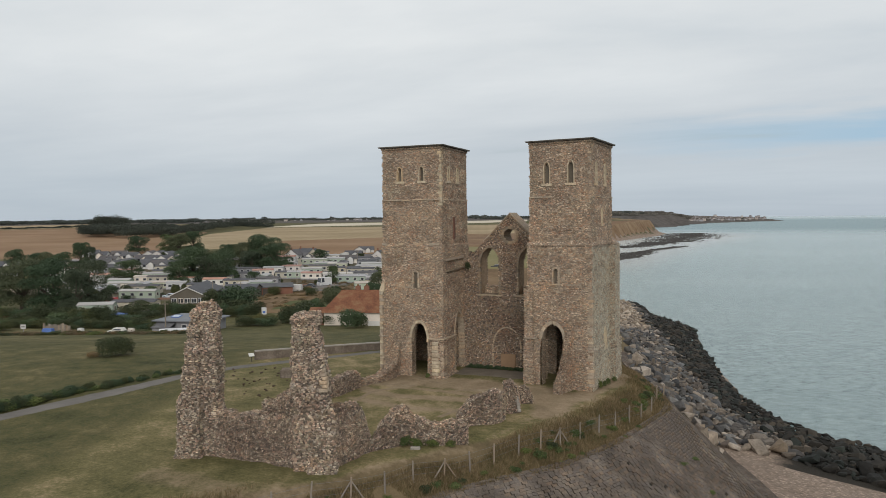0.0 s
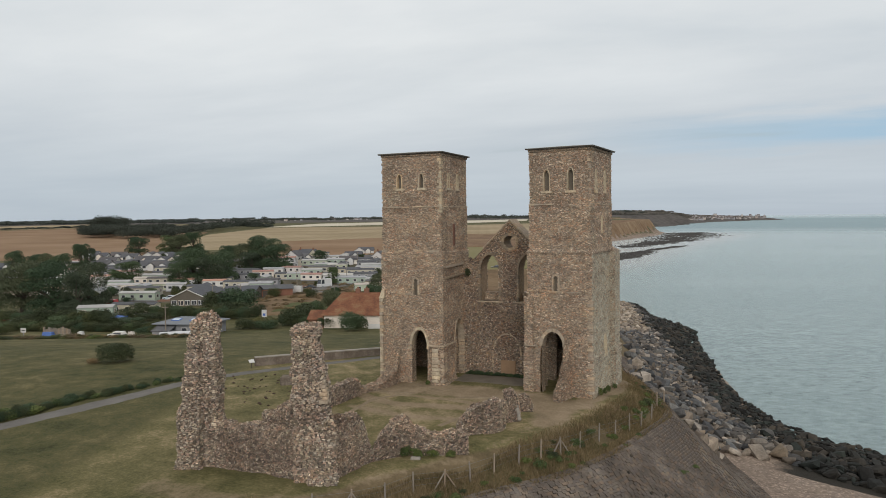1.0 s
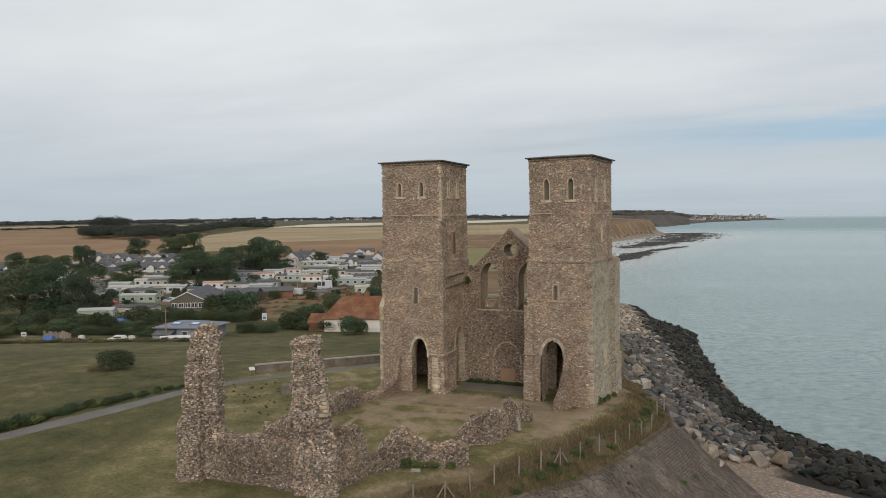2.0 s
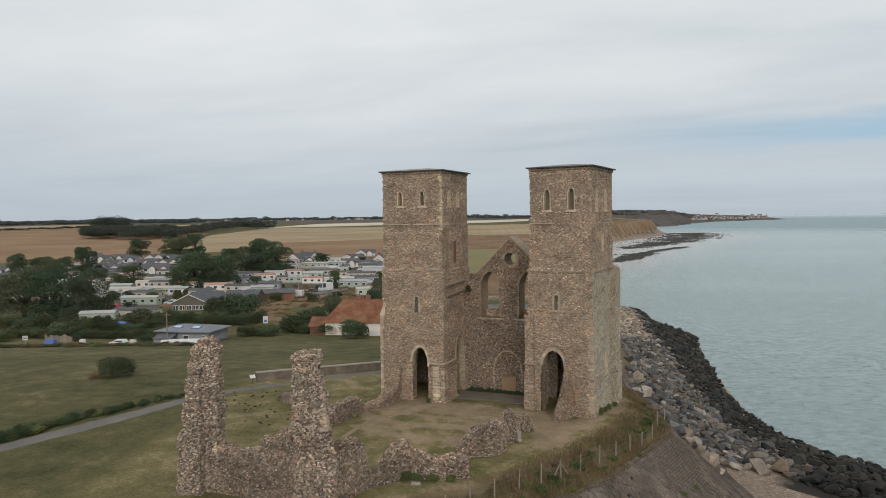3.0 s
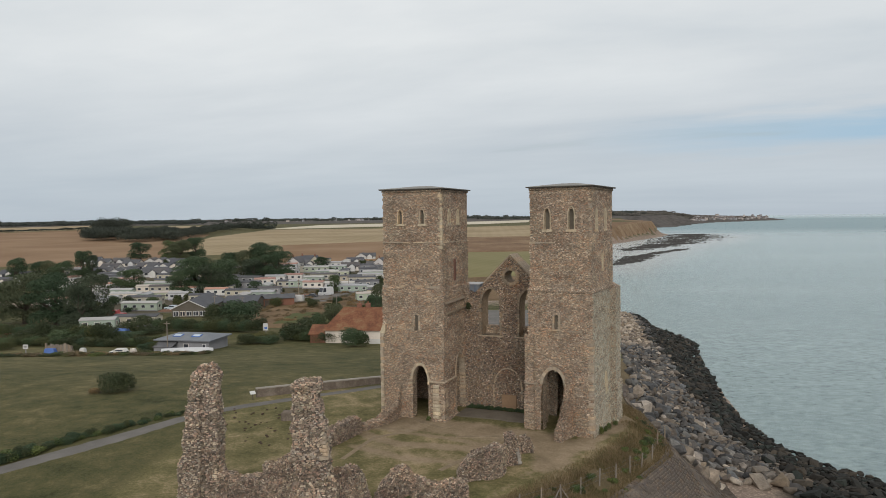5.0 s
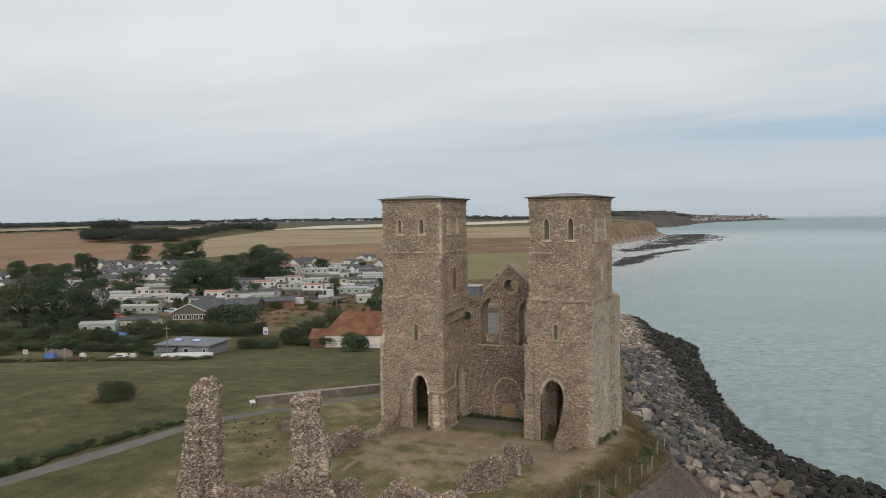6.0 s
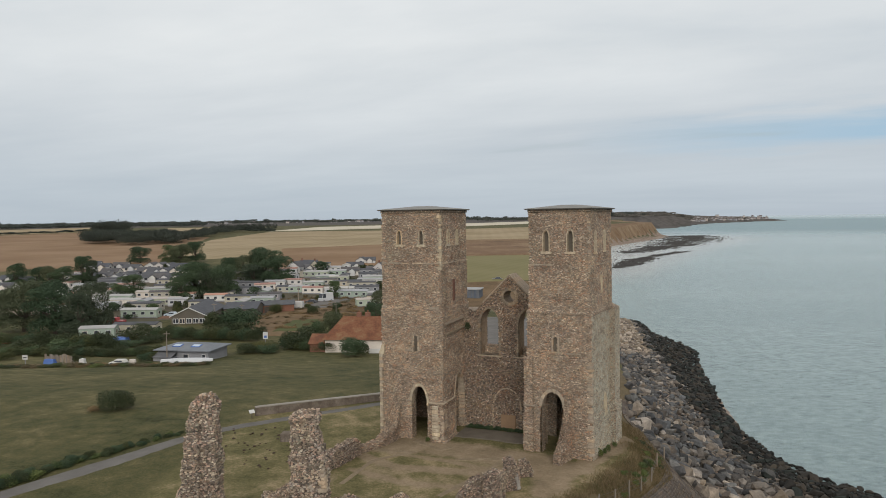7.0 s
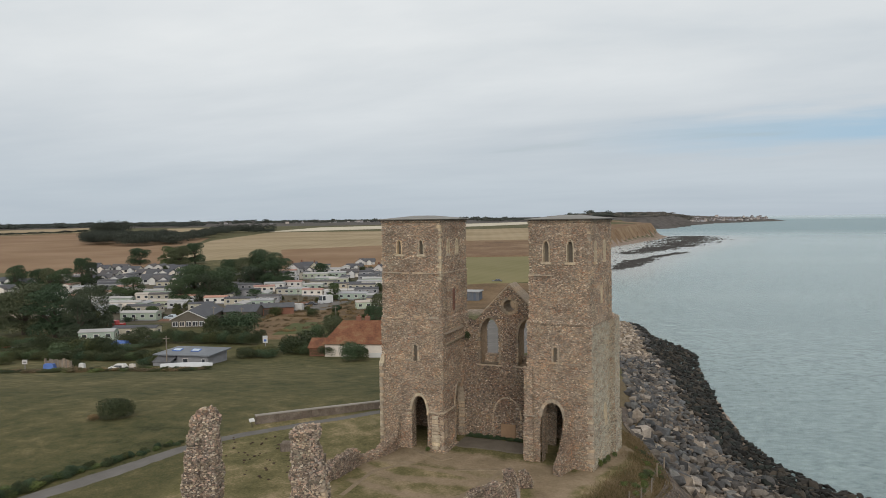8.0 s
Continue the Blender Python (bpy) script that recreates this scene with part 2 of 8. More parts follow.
M_ROCK_PALE = stone_faces("sun_bleached_rock", [(0.24, 0.20, 0.16), (0.17, 0.14, 0.11), (0.33, 0.285, 0.235), (0.21, 0.165, 0.12), (0.29, 0.245, 0.195), (0.12, 0.10, 0.085)], ((0.7, 0.66, 0.63), (1.2, 1.15, 1.1)), 1.0)
M_BLOCK = mottled("sea_wall_stone", [(0.050, 0.041, 0.034), (0.108, 0.090, 0.075), (0.20, 0.17, 0.142)], 0.5, 15, 0.94, 0.2, 0.8, 0.04, 0.15)
M_POST = mottled("grey_weathered_wood", [(0.16, 0.135, 0.11), (0.28, 0.245, 0.205)], 2, 18, 0.9, 0.2, 0.5, 0.01, 0.2, 0.0, (1, 1, 0.2))
M_WIRE = mottled("dull_wire", [(0.12, 0.115, 0.11), (0.2, 0.19, 0.18)], 4, 30, 0.55, 0.4, 0, 0, 0, 0.7)
M_TARMAC = mottled("worn_tarmac", [(0.095, 0.087, 0.079), (0.128, 0.118, 0.108), (0.162, 0.15, 0.138)], 0.4, 25, 0.95, 0.2, 0.3, 0.01)
M_CONCRETE = mottled("stained_concrete", [(0.085, 0.066, 0.052), (0.135, 0.108, 0.086), (0.215, 0.18, 0.148)], 1.3, 10, 0.92, 0.25, 0.4, 0.02)
M_COPING = mottled("pale_coping", [(0.22, 0.195, 0.168), (0.31, 0.28, 0.245)], 0.8, 10, 0.92, 0.25, 0.4, 0.01)
M_WHITE = mottled("white_paint", [(0.46, 0.455, 0.44), (0.60, 0.60, 0.585)], 0.3, 6, 0.6, 0.4, 0, 0, 0.12)


def sea_material():
    m, t, b = material("sea_water", 0.16, 0.5)
    co = node(t, "ShaderNodeTexCoord")

    def across(stretch):
        # ripples run along the shore's breadth
        mp = node(t, "ShaderNodeMapping", vector_type="TEXTURE")
        mp.inputs["Rotation"].default_value = (0, 0, radians(20))
        mp.inputs["Scale"].default_value = (stretch, 1, 1)
        t.links.new(co.outputs["Object"], mp.inputs[0])
        return mp.outputs[0]

    a = noise_tex(t, across(3.0), 0.012, 5, 0.6)
    col = ramp(t, [(0.35, (0.243, 0.318, 0.318)), (0.65, (0.286, 0.362, 0.355))], a)
    w1, w2, w3 = noise_tex(t, across(1.5), 1.0, 6, 0.72), noise_tex(t, across(2.0), 0.3, 5, 0.6), noise_tex(t, across(1.5), 2.6, 4, 0.6)
    rip = calc(t, "ADD", calc(t, "MULTIPLY", w1, 0.75), calc(t, "MULTIPLY", w2, 0.25))
    # bright and dark flecks of the ripples painted into the water colour
    col = mix(t, 1.0, col, ramp(t, [(0.36, (0.70, 0.73, 0.76)), (0.5, (1, 1, 1)), (0.64, (1.25, 1.23, 1.21))], rip), "MULTIPLY")
    shoal = node(t, "ShaderNodeAttribute", attribute_name="shallow")
    col = mix(t, calc(t, "MULTIPLY", shoal.outputs["Fac"], 0.75), col, (0.40, 0.40, 0.375))
    # far band: weaker sky reflection of distant waves put into colour and gloss
    deep = node(t, "ShaderNodeAttribute", attribute_name="deep")
    col = mix(t, deep.outputs["Fac"], col, (0.115, 0.200, 0.230))
    t.links.new(calc(t, "SUBTRACT", 0.5, calc(t, "MULTIPLY", deep.outputs["Fac"], 0.38)), b.inputs["Specular IOR Level"])
    t.links.new(calc(t, "ADD", 0.16, calc(t, "MULTIPLY", deep.outputs["Fac"], 0.3)), b.inputs["Roughness"])
    t.links.new(col, b.inputs["Base Color"])
    b.inputs["IOR"].default_value = 1.33
    bump(t, b, calc(t, "ADD", calc(t, "ADD", w1, calc(t, "MULTIPLY", w2, 0.7)), calc(t, "MULTIPLY", w3, 0.4)), 1.0, 0.7)
    return m


def ground_material():
    m, t, b = material("turf_and_shingle", 0.95, 0.15)
    vec = coords(t)
    n1, n2, n3 = noise_tex(t, vec, 0.055, 6, 0.6), noise_tex(t, vec, 0.42, 8, 0.72), noise_tex(t, vec, 5.0, 6, 0.8)
    fac = calc(t, "ADD", calc(t, "ADD", calc(t, "MULTIPLY", n1, 0.26), calc(t, "MULTIPLY", n2, 0.44)), calc(t, "MULTIPLY", n3, 0.30))
    grass = ramp(t, [(0.40, (0.056, 0.054, 0.021)), (0.46, (0.102, 0.093, 0.039)), (0.525, (0.158, 0.132, 0.063)), (0.59, (0.29, 0.222, 0.130))], fac)
    lush = ramp(t, [(0.40, (0.032, 0.035, 0.013)), (0.47, (0.065, 0.064, 0.026)), (0.53, (0.092, 0.082, 0.036)), (0.59, (0.148, 0.122, 0.060))], fac)
    earth = ramp(t, [(0.38, (0.125, 0.094, 0.058)), (0.5, (0.215, 0.162, 0.104)), (0.62, (0.30, 0.232, 0.158))], fac)
    scrub = ramp(t, [(0.40, (0.080, 0.062, 0.034)), (0.60, (0.165, 0.122, 0.070))], fac)
    peb = node(t, "ShaderNodeTexVoronoi", i_Scale=4.5)
    t.links.new(vec, peb.inputs["Vector"])
    shing = ramp(t, [(0.36, (0.165, 0.125, 0.096)), (0.5, (0.225, 0.175, 0.138)), (0.66, (0.30, 0.245, 0.20))], fac)
    sepc = node(t, "ShaderNodeSeparateColor")
    t.links.new(peb.outputs["Color"], sepc.inputs[0])
    shing = mix(t, 1.0, shing, ramp(t, [(0, (0.72, 0.72, 0.72)), (0.75, (1.03, 1.02, 1.02)), (1, (1.5, 1.48, 1.45))], sepc.outputs[0]), "MULTIPLY")
    masks = {}
    for name in ("wear", "lush", "scrub", "shingle", "under", "far"):
        a = node(t, "ShaderNodeAttribute", attribute_name=name)
        edge = calc(t, "ADD", a.outputs["Fac"], calc(t, "MULTIPLY", calc(t, "SUBTRACT", n2, 0.5), 0.9))
        masks[name] = ramp(t, [(0.35, (0, 0, 0)), (0.65, (1, 1, 1))], edge)
    col = mix(t, masks["lush"], grass, lush)
    col = mix(t, masks["scrub"], col, scrub)
    col = mix(t, masks["wear"], col, earth)
    col = mix(t, masks["shingle"], col, shing)
    # near-black ground in the gaps of blocks and boulders: their shade as colour
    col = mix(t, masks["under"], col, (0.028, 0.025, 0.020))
    # far land greyed by distance, haze put into its colour
    col = mix(t, masks["far"], col, ramp(t, [(0.4, (0.062, 0.056, 0.050)), (0.6, (0.098, 0.086, 0.078))], n1))
    t.links.new(col, b.inputs["Base Color"])
    bump(t, b, calc(t, "ADD", n3, calc(t, "MULTIPLY", n2, 0.6)), 0.6, 0.12)
    return m


M_SEA, M_GROUND = sea_material(), ground_material()

# ---- building helpers ----


def part(name, bm, mat, parent=None, label="", smooth=False):
    me = bpy.data.meshes.new(name)
    if isinstance(bm, bmesh.types.BMesh):
        bmesh.ops.recalc_face_normals(bm, faces=bm.faces)
        bm.to_mesh(me)
        bm.free()
    else:
        me.from_pydata(*bm)
    for one in (mat if isinstance(mat, (list, tuple)) else [mat]):
        me.materials.append(one)
    if smooth:
        me.shade_smooth()
    ob = new(name, me)
    if parent is not None:
        ob.parent = parent
    if label:
        tagged(ob, label)
    return ob


def thing(name, label, category, group="", m=None):
    ob = new(name)
    if m is not None:
        ob.matrix_world = m
    return tagged(ob, label, category, group)


def add_box(bm, x0, x1, y0, y1, z0, z1, bevel=0.0, mat=0):
    vs = [bm.verts.new(p) for p in ((x0, y0, z0), (x1, y0, z0), (x1, y1, z0), (x0, y1, z0), (x0, y0, z1), (x1, y0, z1), (x1, y1, z1), (x0, y1, z1))]
    fs = [bm.faces.new([vs[i] for i in q]) for q in ((0, 3, 2, 1), (4, 5, 6, 7), (0, 1, 5, 4), (1, 2, 6, 5), (2, 3, 7, 6), (3, 0, 4, 7))]
    for f in fs:
        f.material_index = mat
    if bevel:
        es = {e for f in fs for e in f.edges}
        bmesh.ops.bevel(bm, geom=list(es), offset=bevel, segments=1, affect="EDGES")
    return vs


def box(x0, x1, y0, y1, z0, z1, bevel=0.0):
    bm = bmesh.new()
    add_box(bm, x0, x1, y0, y1, z0, z1, bevel)
    return bm


def smoothstep(a, b, v):
    k = np.clip((v - a) / (b - a), 0, 1)
    return k * k * (3 - 2 * k)

# ---- terrain ----
AX, AY = (-0.3935, 0.9193), (0.9193, 0.3935)
ORIGIN = (23.4, -54.0)
SEA = -13.3
# crest of the land on its seaward side, from behind the viewer to the far coast, closed inland
CREST = [(-140, -160), (-60, -90), (-22, -50), (-3.2, -33), (4.7, -25.3), (7.7, -20.3), (10.2, -16.2), (13.4, -12.7), (16, -6.9), (18.5, 2.6),
         (17.8, 5.4), (15.1, 12.4), (12.6, 18), (9.5, 36), (3, 70), (-4, 106), (-12, 140), (-30, 200), (-60, 300), (-88, 393),
         (-118, 651), (-108, 860), (-100, 1065), (-160, 1200), (-225, 1600), (-181, 1857), (-166, 2294), (-95, 2596), (-5, 2807), (98, 3018), (177, 3204), (60, 3600), (-700, 4600), (-900, 5600),
         (-7000, 5600), (-7000, -160)]
PROFILE = [(-200, -0.8), (30, -0.7), (40, -0.6), (48, -0.4), (57, -0.25), (68, -0.3), (80, -1.0), (105, -4.2), (130, -7.5), (160, -8.8), (210, -10), (250, -10.2),
           (300, -7), (330, -5.2), (390, -3.6), (600, -1), (950, 3), (1400, 8), (2500, 14), (4000, 20), (6000, 22)]


def to_su(x, y):
    dx, dy = x - ORIGIN[0], y - ORIGIN[1]
    return dx * AX[0] + dy * AX[1], dx * AY[0] + dy * AY[1]


def from_su(s, u):
    return ORIGIN[0] + s * AX[0] + u * AY[0], ORIGIN[1] + s * AX[1] + u * AY[1]


def coast_distance(x, y):
    """Distance to the crest line: negative on land, positive to seaward."""
    x, y = np.asarray(x, float), np.asarray(y, float)
    best, inside = np.full(x.shape, 1e9), np.zeros(x.shape, bool)
    for (ax, ay), (bx, by) in zip(CREST, CREST[1:] + CREST[:1]):
        ex, ey = bx - ax, by - ay
        k = np.clip(((x - ax) * ex + (y - ay) * ey) / (ex * ex + ey * ey), 0, 1)
        best = np.minimum(best, np.hypot(x - ax - k * ex, y - ay - k * ey))
        cross = (ay > y) != (by > y)
        with np.errstate(divide="ignore", invalid="ignore"):
            inside ^= cross & (x < (bx - ax) * (y - ay) / (by - ay if by != ay else 1e-9) + ax)
    return np.where(inside, -best, best)


def ground(x, y):
    """Height of the land and the sea bed."""
    x, y = np.asarray(x, float), np.asarray(y, float)
    s, u = to_su(x, y)
    d = coast_distance(x, y) + 9 * smoothstep(430, 520, y) * smoothstep(1700, 1400, y)
    ps, pz = zip(*PROFILE)
    w = 0.05 * np.abs(s) + 2
    land = sum(np.interp(s + k * w, ps, pz) for k in (-1, -0.5, 0, 0.5, 1)) / 5
    land = land + 3.5 * smoothstep(600, 1000, s) * smoothstep(300, 0, -d)
    # far headland, and the low shore below the town
    side = u / np.maximum(s, 1)
    land = land + 11 * smoothstep(1450, 1900, s) * smoothstep(3100, 2500, s) * smoothstep(0, 140, -d) * smoothstep(0.12, 0.22, side)
    land = land - 20 * smoothstep(2150, 2450, s) * smoothstep(0.31, 0.36, side) * smoothstep(480, 0, -d)
    land = land - 0.5 * smoothstep(-25, -70, u) * smoothstep(70, 40, s)
    land = land + 0.12 * np.sin(x * 0.31 + y * 0.17) * np.cos(y * 0.27 - x * 0.11) * smoothstep(8, 3, np.hypot(x - 4, y - 1) / 2)
    bank = 1.6 * smoothstep(-3.2, 0.0, d) * smoothstep(40, 10, y)
    slope = np.where(y > 500, 1.5, 0.86 + 0.17 * smoothstep(-4, 7, y) * smoothstep(34, 24, y))
    out = np.maximum(land - bank - slope * np.maximum(d, 0), -11 - 0.1 * (d - 10.6) - 1.6 * smoothstep(28, 45, y) * smoothstep(8, 16, d) - 3.0 * smoothstep(80, 115, y) * smoothstep(9, 17, d))
    shelf = -12.6 - 0.035 * np.maximum(d, 0) - 3.5 * smoothstep(520, 400, y)
    out = np.where(y > 150, np.maximum(land - slope * np.maximum(d, 0), shelf), out)
    return np.maximum(np.where(d > 0, out, land - bank), -24)


def gz(x, y):
    return float(ground(x, y))
# ---- end of terrain ----


def segment_distance(x, y, pts):
    best = np.full(np.shape(x), 1e9)
    for (ax, ay), (bx, by) in zip(pts, pts[1:]):
        ex, ey = bx - ax, by - ay
        k = np.clip(((x - ax) * ex + (y - ay) * ey) / (ex * ex + ey * ey), 0, 1)
        best = np.minimum(best, np.hypot(x - ax - k * ex, y - ay - k * ey))
    return best


def grow(a, b, step, rate):
    out = [a]
    while out[-1] < b:
        out.append(out[-1] + step)
        step *= rate
    return out


WORN = [([(0.6, -26), (3.2, -22.4), (5.1, -19.0), (6.5, -16.9), (8.3, -14.9), (9.2, -12.1), (10.4, -7.5)], 0.42, 0.50), ([(10.8, -7.5), (12.1, -2.0), (14.0, 3.5), (14.8, 9)], 0.95, 0.8), ([(10.9, -8), (13.2, -5), (15, 0), (15.4, 5)], 0.7, 0.4),
        ([(-6, -26), (0, -26), (4, -24)], 1.6, 0.5), ([(-2, -8.5), (6, -8.0)], 3.2, 0.42), ([(-4.5, -3.4), (-2, -2.2), (2, -1.8), (6, -2.2)], 1.4, 0.72), ([(7, -2), (9.5, -2.6), (12, -2.2)], 1.6, 0.85), ([(-3.5, -1.6), (9.5, -2.2)], 2.2, 0.8), ([(9.8, -3), (11, -6.5)], 1.6, 0.8),
        ([(-5, -5.5), (-1, -7), (4, -6), (8, -4)], 0.8, 0.8), ([(-4, -8.5), (1, -9.6), (6, -8.6)], 0.6, 0.7), ([(-3, -4), (3, -4.4), (7, -5)], 0.5, 0.75), ([(-4.6, -10), (-3.5, -14), (-1, -17)], 0.7, 0.45), ([(10, -4), (12, -7), (11.5, -10)], 1.5, 0.5)]


def tussock(x, y):
    """The small unevenness of the turf."""
    return noise.noise((x * 0.9, y * 0.9, 0)) * 0.03 + noise.noise((x * 0.22, y * 0.22, 5)) * 0.05


def build_ground():
    ss = list(np.arange(-160, 14, 6)) + list(np.arange(14, 96, 0.5)) + grow(96, 5300, 0.8, 1.032)
    uu = sorted([-v for v in grow(46, 5200, 0.8, 1.062)] + list(np.arange(-45.5, 46, 0.5)) + grow(46, 3000, 0.8, 1.062))
    S, U = np.meshgrid(ss, uu, indexing="ij")
    X, Y = from_su(S, U)
    Z = ground(X, Y)
    near = smoothstep(110, 80, np.abs(S - 45)) * smoothstep(70, 45, np.abs(U))
    Z = Z + np.array([tussock(a, b) for a, b in zip(X.ravel(), Y.ravel())]).reshape(X.shape) * near
    n, m = X.shape
    idx = np.arange(n * m).reshape(n, m)
    faces = np.stack([idx[:-1, :-1], idx[1:, :-1], idx[1:, 1:], idx[:-1, 1:]], -1).reshape(-1, 4)
    ob = part("ground", (np.stack([X, Y, Z], -1).reshape(-1, 3).tolist(), [], faces[:, ::-1].tolist()), M_GROUND, smooth=True)
    d = coast_distance(X, Y)
    wear = np.zeros(X.shape)
    for pts, width, amount in WORN:
        wear = np.maximum(wear, smoothstep(width * 1.7, width * 0.2, segment_distance(X, Y, pts)) * amount)
    lush = smoothstep(-17, -24, X + 0.30 * Y) * 0.95
    lush = np.maximum(lush, smoothstep(66, 76, S) * 0.9)
    scrub = smoothstep(-3.4, -2.2, d) * smoothstep(60, 30, Y) * smoothstep(60, 30, -Y)
    shingle = smoothstep(-9.6, -10.4, Z)
    # footprint of sea wall and rocks, where shade is painted on the ground
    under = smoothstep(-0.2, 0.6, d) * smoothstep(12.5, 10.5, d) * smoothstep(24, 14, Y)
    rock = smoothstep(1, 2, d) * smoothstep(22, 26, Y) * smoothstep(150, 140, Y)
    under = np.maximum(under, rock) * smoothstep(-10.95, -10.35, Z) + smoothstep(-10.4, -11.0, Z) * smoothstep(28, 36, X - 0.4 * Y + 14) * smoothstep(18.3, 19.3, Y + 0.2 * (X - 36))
    # distance mask of the haze painted on the land
    far = smoothstep(1250, 1700, S)
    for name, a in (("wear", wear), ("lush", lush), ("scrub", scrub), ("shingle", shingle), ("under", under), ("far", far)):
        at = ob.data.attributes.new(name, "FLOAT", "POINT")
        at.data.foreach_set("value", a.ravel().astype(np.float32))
    return tagged(ob, "dry patchy turf on a coastal mound with shingle below", "ground", kind="structure")


def build_sea():
    ss = list(np.arange(-400, 100, 50)) + grow(100, 4990, 9, 1.028)
    uu = sorted([-v for v in grow(60, 1500, 20, 1.12)] + [-40, -20, 0, 20, 40] + grow(60, 4800, 8, 1.035))
    S, U = np.meshgrid(ss, uu, indexing="ij")
    X, Y = from_su(S, U)
    R = np.hypot(S, U)
    Z = SEA + 16.5 * np.clip((R - 1800) / 3100, 0, 1.2) ** 1.5
    n, m = X.shape
    idx = np.arange(n * m).reshape(n, m)
    faces = np.stack([idx[:-1, :-1], idx[1:, :-1], idx[1:, 1:], idx[:-1, 1:]], -1).reshape(-1, 4)
    ob = part("water", (np.stack([X, Y, Z], -1).reshape(-1, 3).tolist(), [], faces[:, ::-1].tolist()), M_SEA, smooth=True)
    # pale shallows over the sand round the reef; weaker far reflection painted darker
    k = U / np.maximum(S, 1)
    lo = np.interp(S, [380, 520, 720, 900, 1080], [0.19, 0.20, 0.22, 0.26, 0.29])
    hi = np.interp(S, [380, 520, 720, 900, 1080], [0.29, 0.335, 0.395, 0.43, 0.41])
    shallow = smoothstep(300, 430, S) * smoothstep(1180, 1040, S) * smoothstep(lo - 0.03, lo, k) * smoothstep(hi + 0.05, hi - 0.03, k)
    deep = smoothstep(900, 1700, R) * smoothstep(4900, 3300, R) * 0.68
    for name, a in (("shallow", shallow), ("deep", deep)):
        at = ob.data.attributes.new(name, "FLOAT", "POINT")
        at.data.foreach_set("value", a.ravel().astype(np.float32))
    tagged(ob, "calm grey-green sea with small ripples", "sea", kind="structure")


GROUND = build_ground()
build_sea()

# ---- masonry ----


def stone_bump(p, size, amount):
    d = noise.voronoi((p[0] / size, p[1] / size, p[2] / (size * 0.75)))[0]
    return amount * (0.62 - d[0]) + amount * 0.7 * noise.noise((p[0] * 1.3, p[1] * 1.3, p[2] * 1.3))


class Opening:
    """A round- or pointed-headed opening in a wall face: u along the face, z up."""

    def __init__(self, face, u, half, sill, spring, apex):
        self.face, self.u, self.half, self.sill, self.spring, self.apex = face, u, half, sill, spring, apex

    def width(self, z):
        if z < self.spring:
            return self.half
        k = min(1.0, (z - self.spring) / (self.apex - self.spring))
        return self.half * math.sqrt(max(0.0, 1 - k ** 1.75))

    def holds(self, u, z, pad=0.0):
        return self.sill - pad < z < self.apex + pad and abs(u - self.u) < self.width(z) + pad

    def outline(self, steps=7, grow_by=0.0):
        g, pts = grow_by, []
        pts.append((self.u - self.half - g, self.sill))
        for i in range(steps + 1):
            a = math.pi / 2 * i / steps
            z = self.spring + (self.apex - self.spring + g) * math.sin(a) ** 1.0
            pts.append((self.u - (self.half + g) * (1 - math.sin(a) ** 1.75) ** 0.5 if i < steps else self.u, z))
        return pts + [(2 * self.u - a, z) for a, z in reversed(pts[:-1])]


def strip(pts3a, pts3b):
    """A ribbon of faces between two lines of points."""
    n = len(pts3a)
    return list(pts3a) + list(pts3b), [], [(i, i + 1, n + i + 1, n + i) for i in range(n - 1)]


def face_point(W, L, face, u, z, out=0.0):
    if face == 0:
        return (-W + u, -out, z)
    if face == 1:
        return (out, u, z)
    if face == 2:
        return (-u, L + out, z)
    return (-W - out, L - u, z)


def tower_shell(W, L, z0, z1, holes, offset, cell=0.13):
    """The rubble walls of a square tower, stepped in with height, with its openings left out."""
    us = []
    for f, length in enumerate((W, L, W, L)):
        step = cell if f in (0, 1) else cell * 3
        k = max(4, round(length / step))
        us += [(f, length * i / k, length) for i in range(k)]
    zs = list(np.arange(z0, z1, cell)) + [z1]
    verts, faces, n = [], [], len(us)
    for z in zs:
        e = offset(z)
        for f, u, length in us:
            spread = u - e + 2 * e * u / length
            x, y, _ = face_point(W, L, f, spread, z, e)
            b = stone_bump((x, y, z), 0.24, 0.05) if f in (0, 1) else 0.0
            nx, ny = ((0, -1), (1, 0), (0, 1), (-1, 0))[f]
            if u == 0:
                px, py = ((-1, 0), (0, -1), (1, 0), (0, 1))[f]
                nx, ny = nx + px, ny + py
            verts.append((x + nx * b, y + ny * b, z))
    for j in range(len(zs) - 1):
        zc = (zs[j] + zs[j + 1]) / 2
        for i, (f, u, length) in enumerate(us):
            f2, u2, _ = us[(i + 1) % n]
            uc = (u + (u2 if f2 == f else length)) / 2
            if any(h.face == f and h.holds(uc, zc) for h in holes):
                continue
            faces.append((j * n + i, j * n + (i + 1) % n, (j + 1) * n + (i + 1) % n, (j + 1) * n + i))
    return verts, [], faces


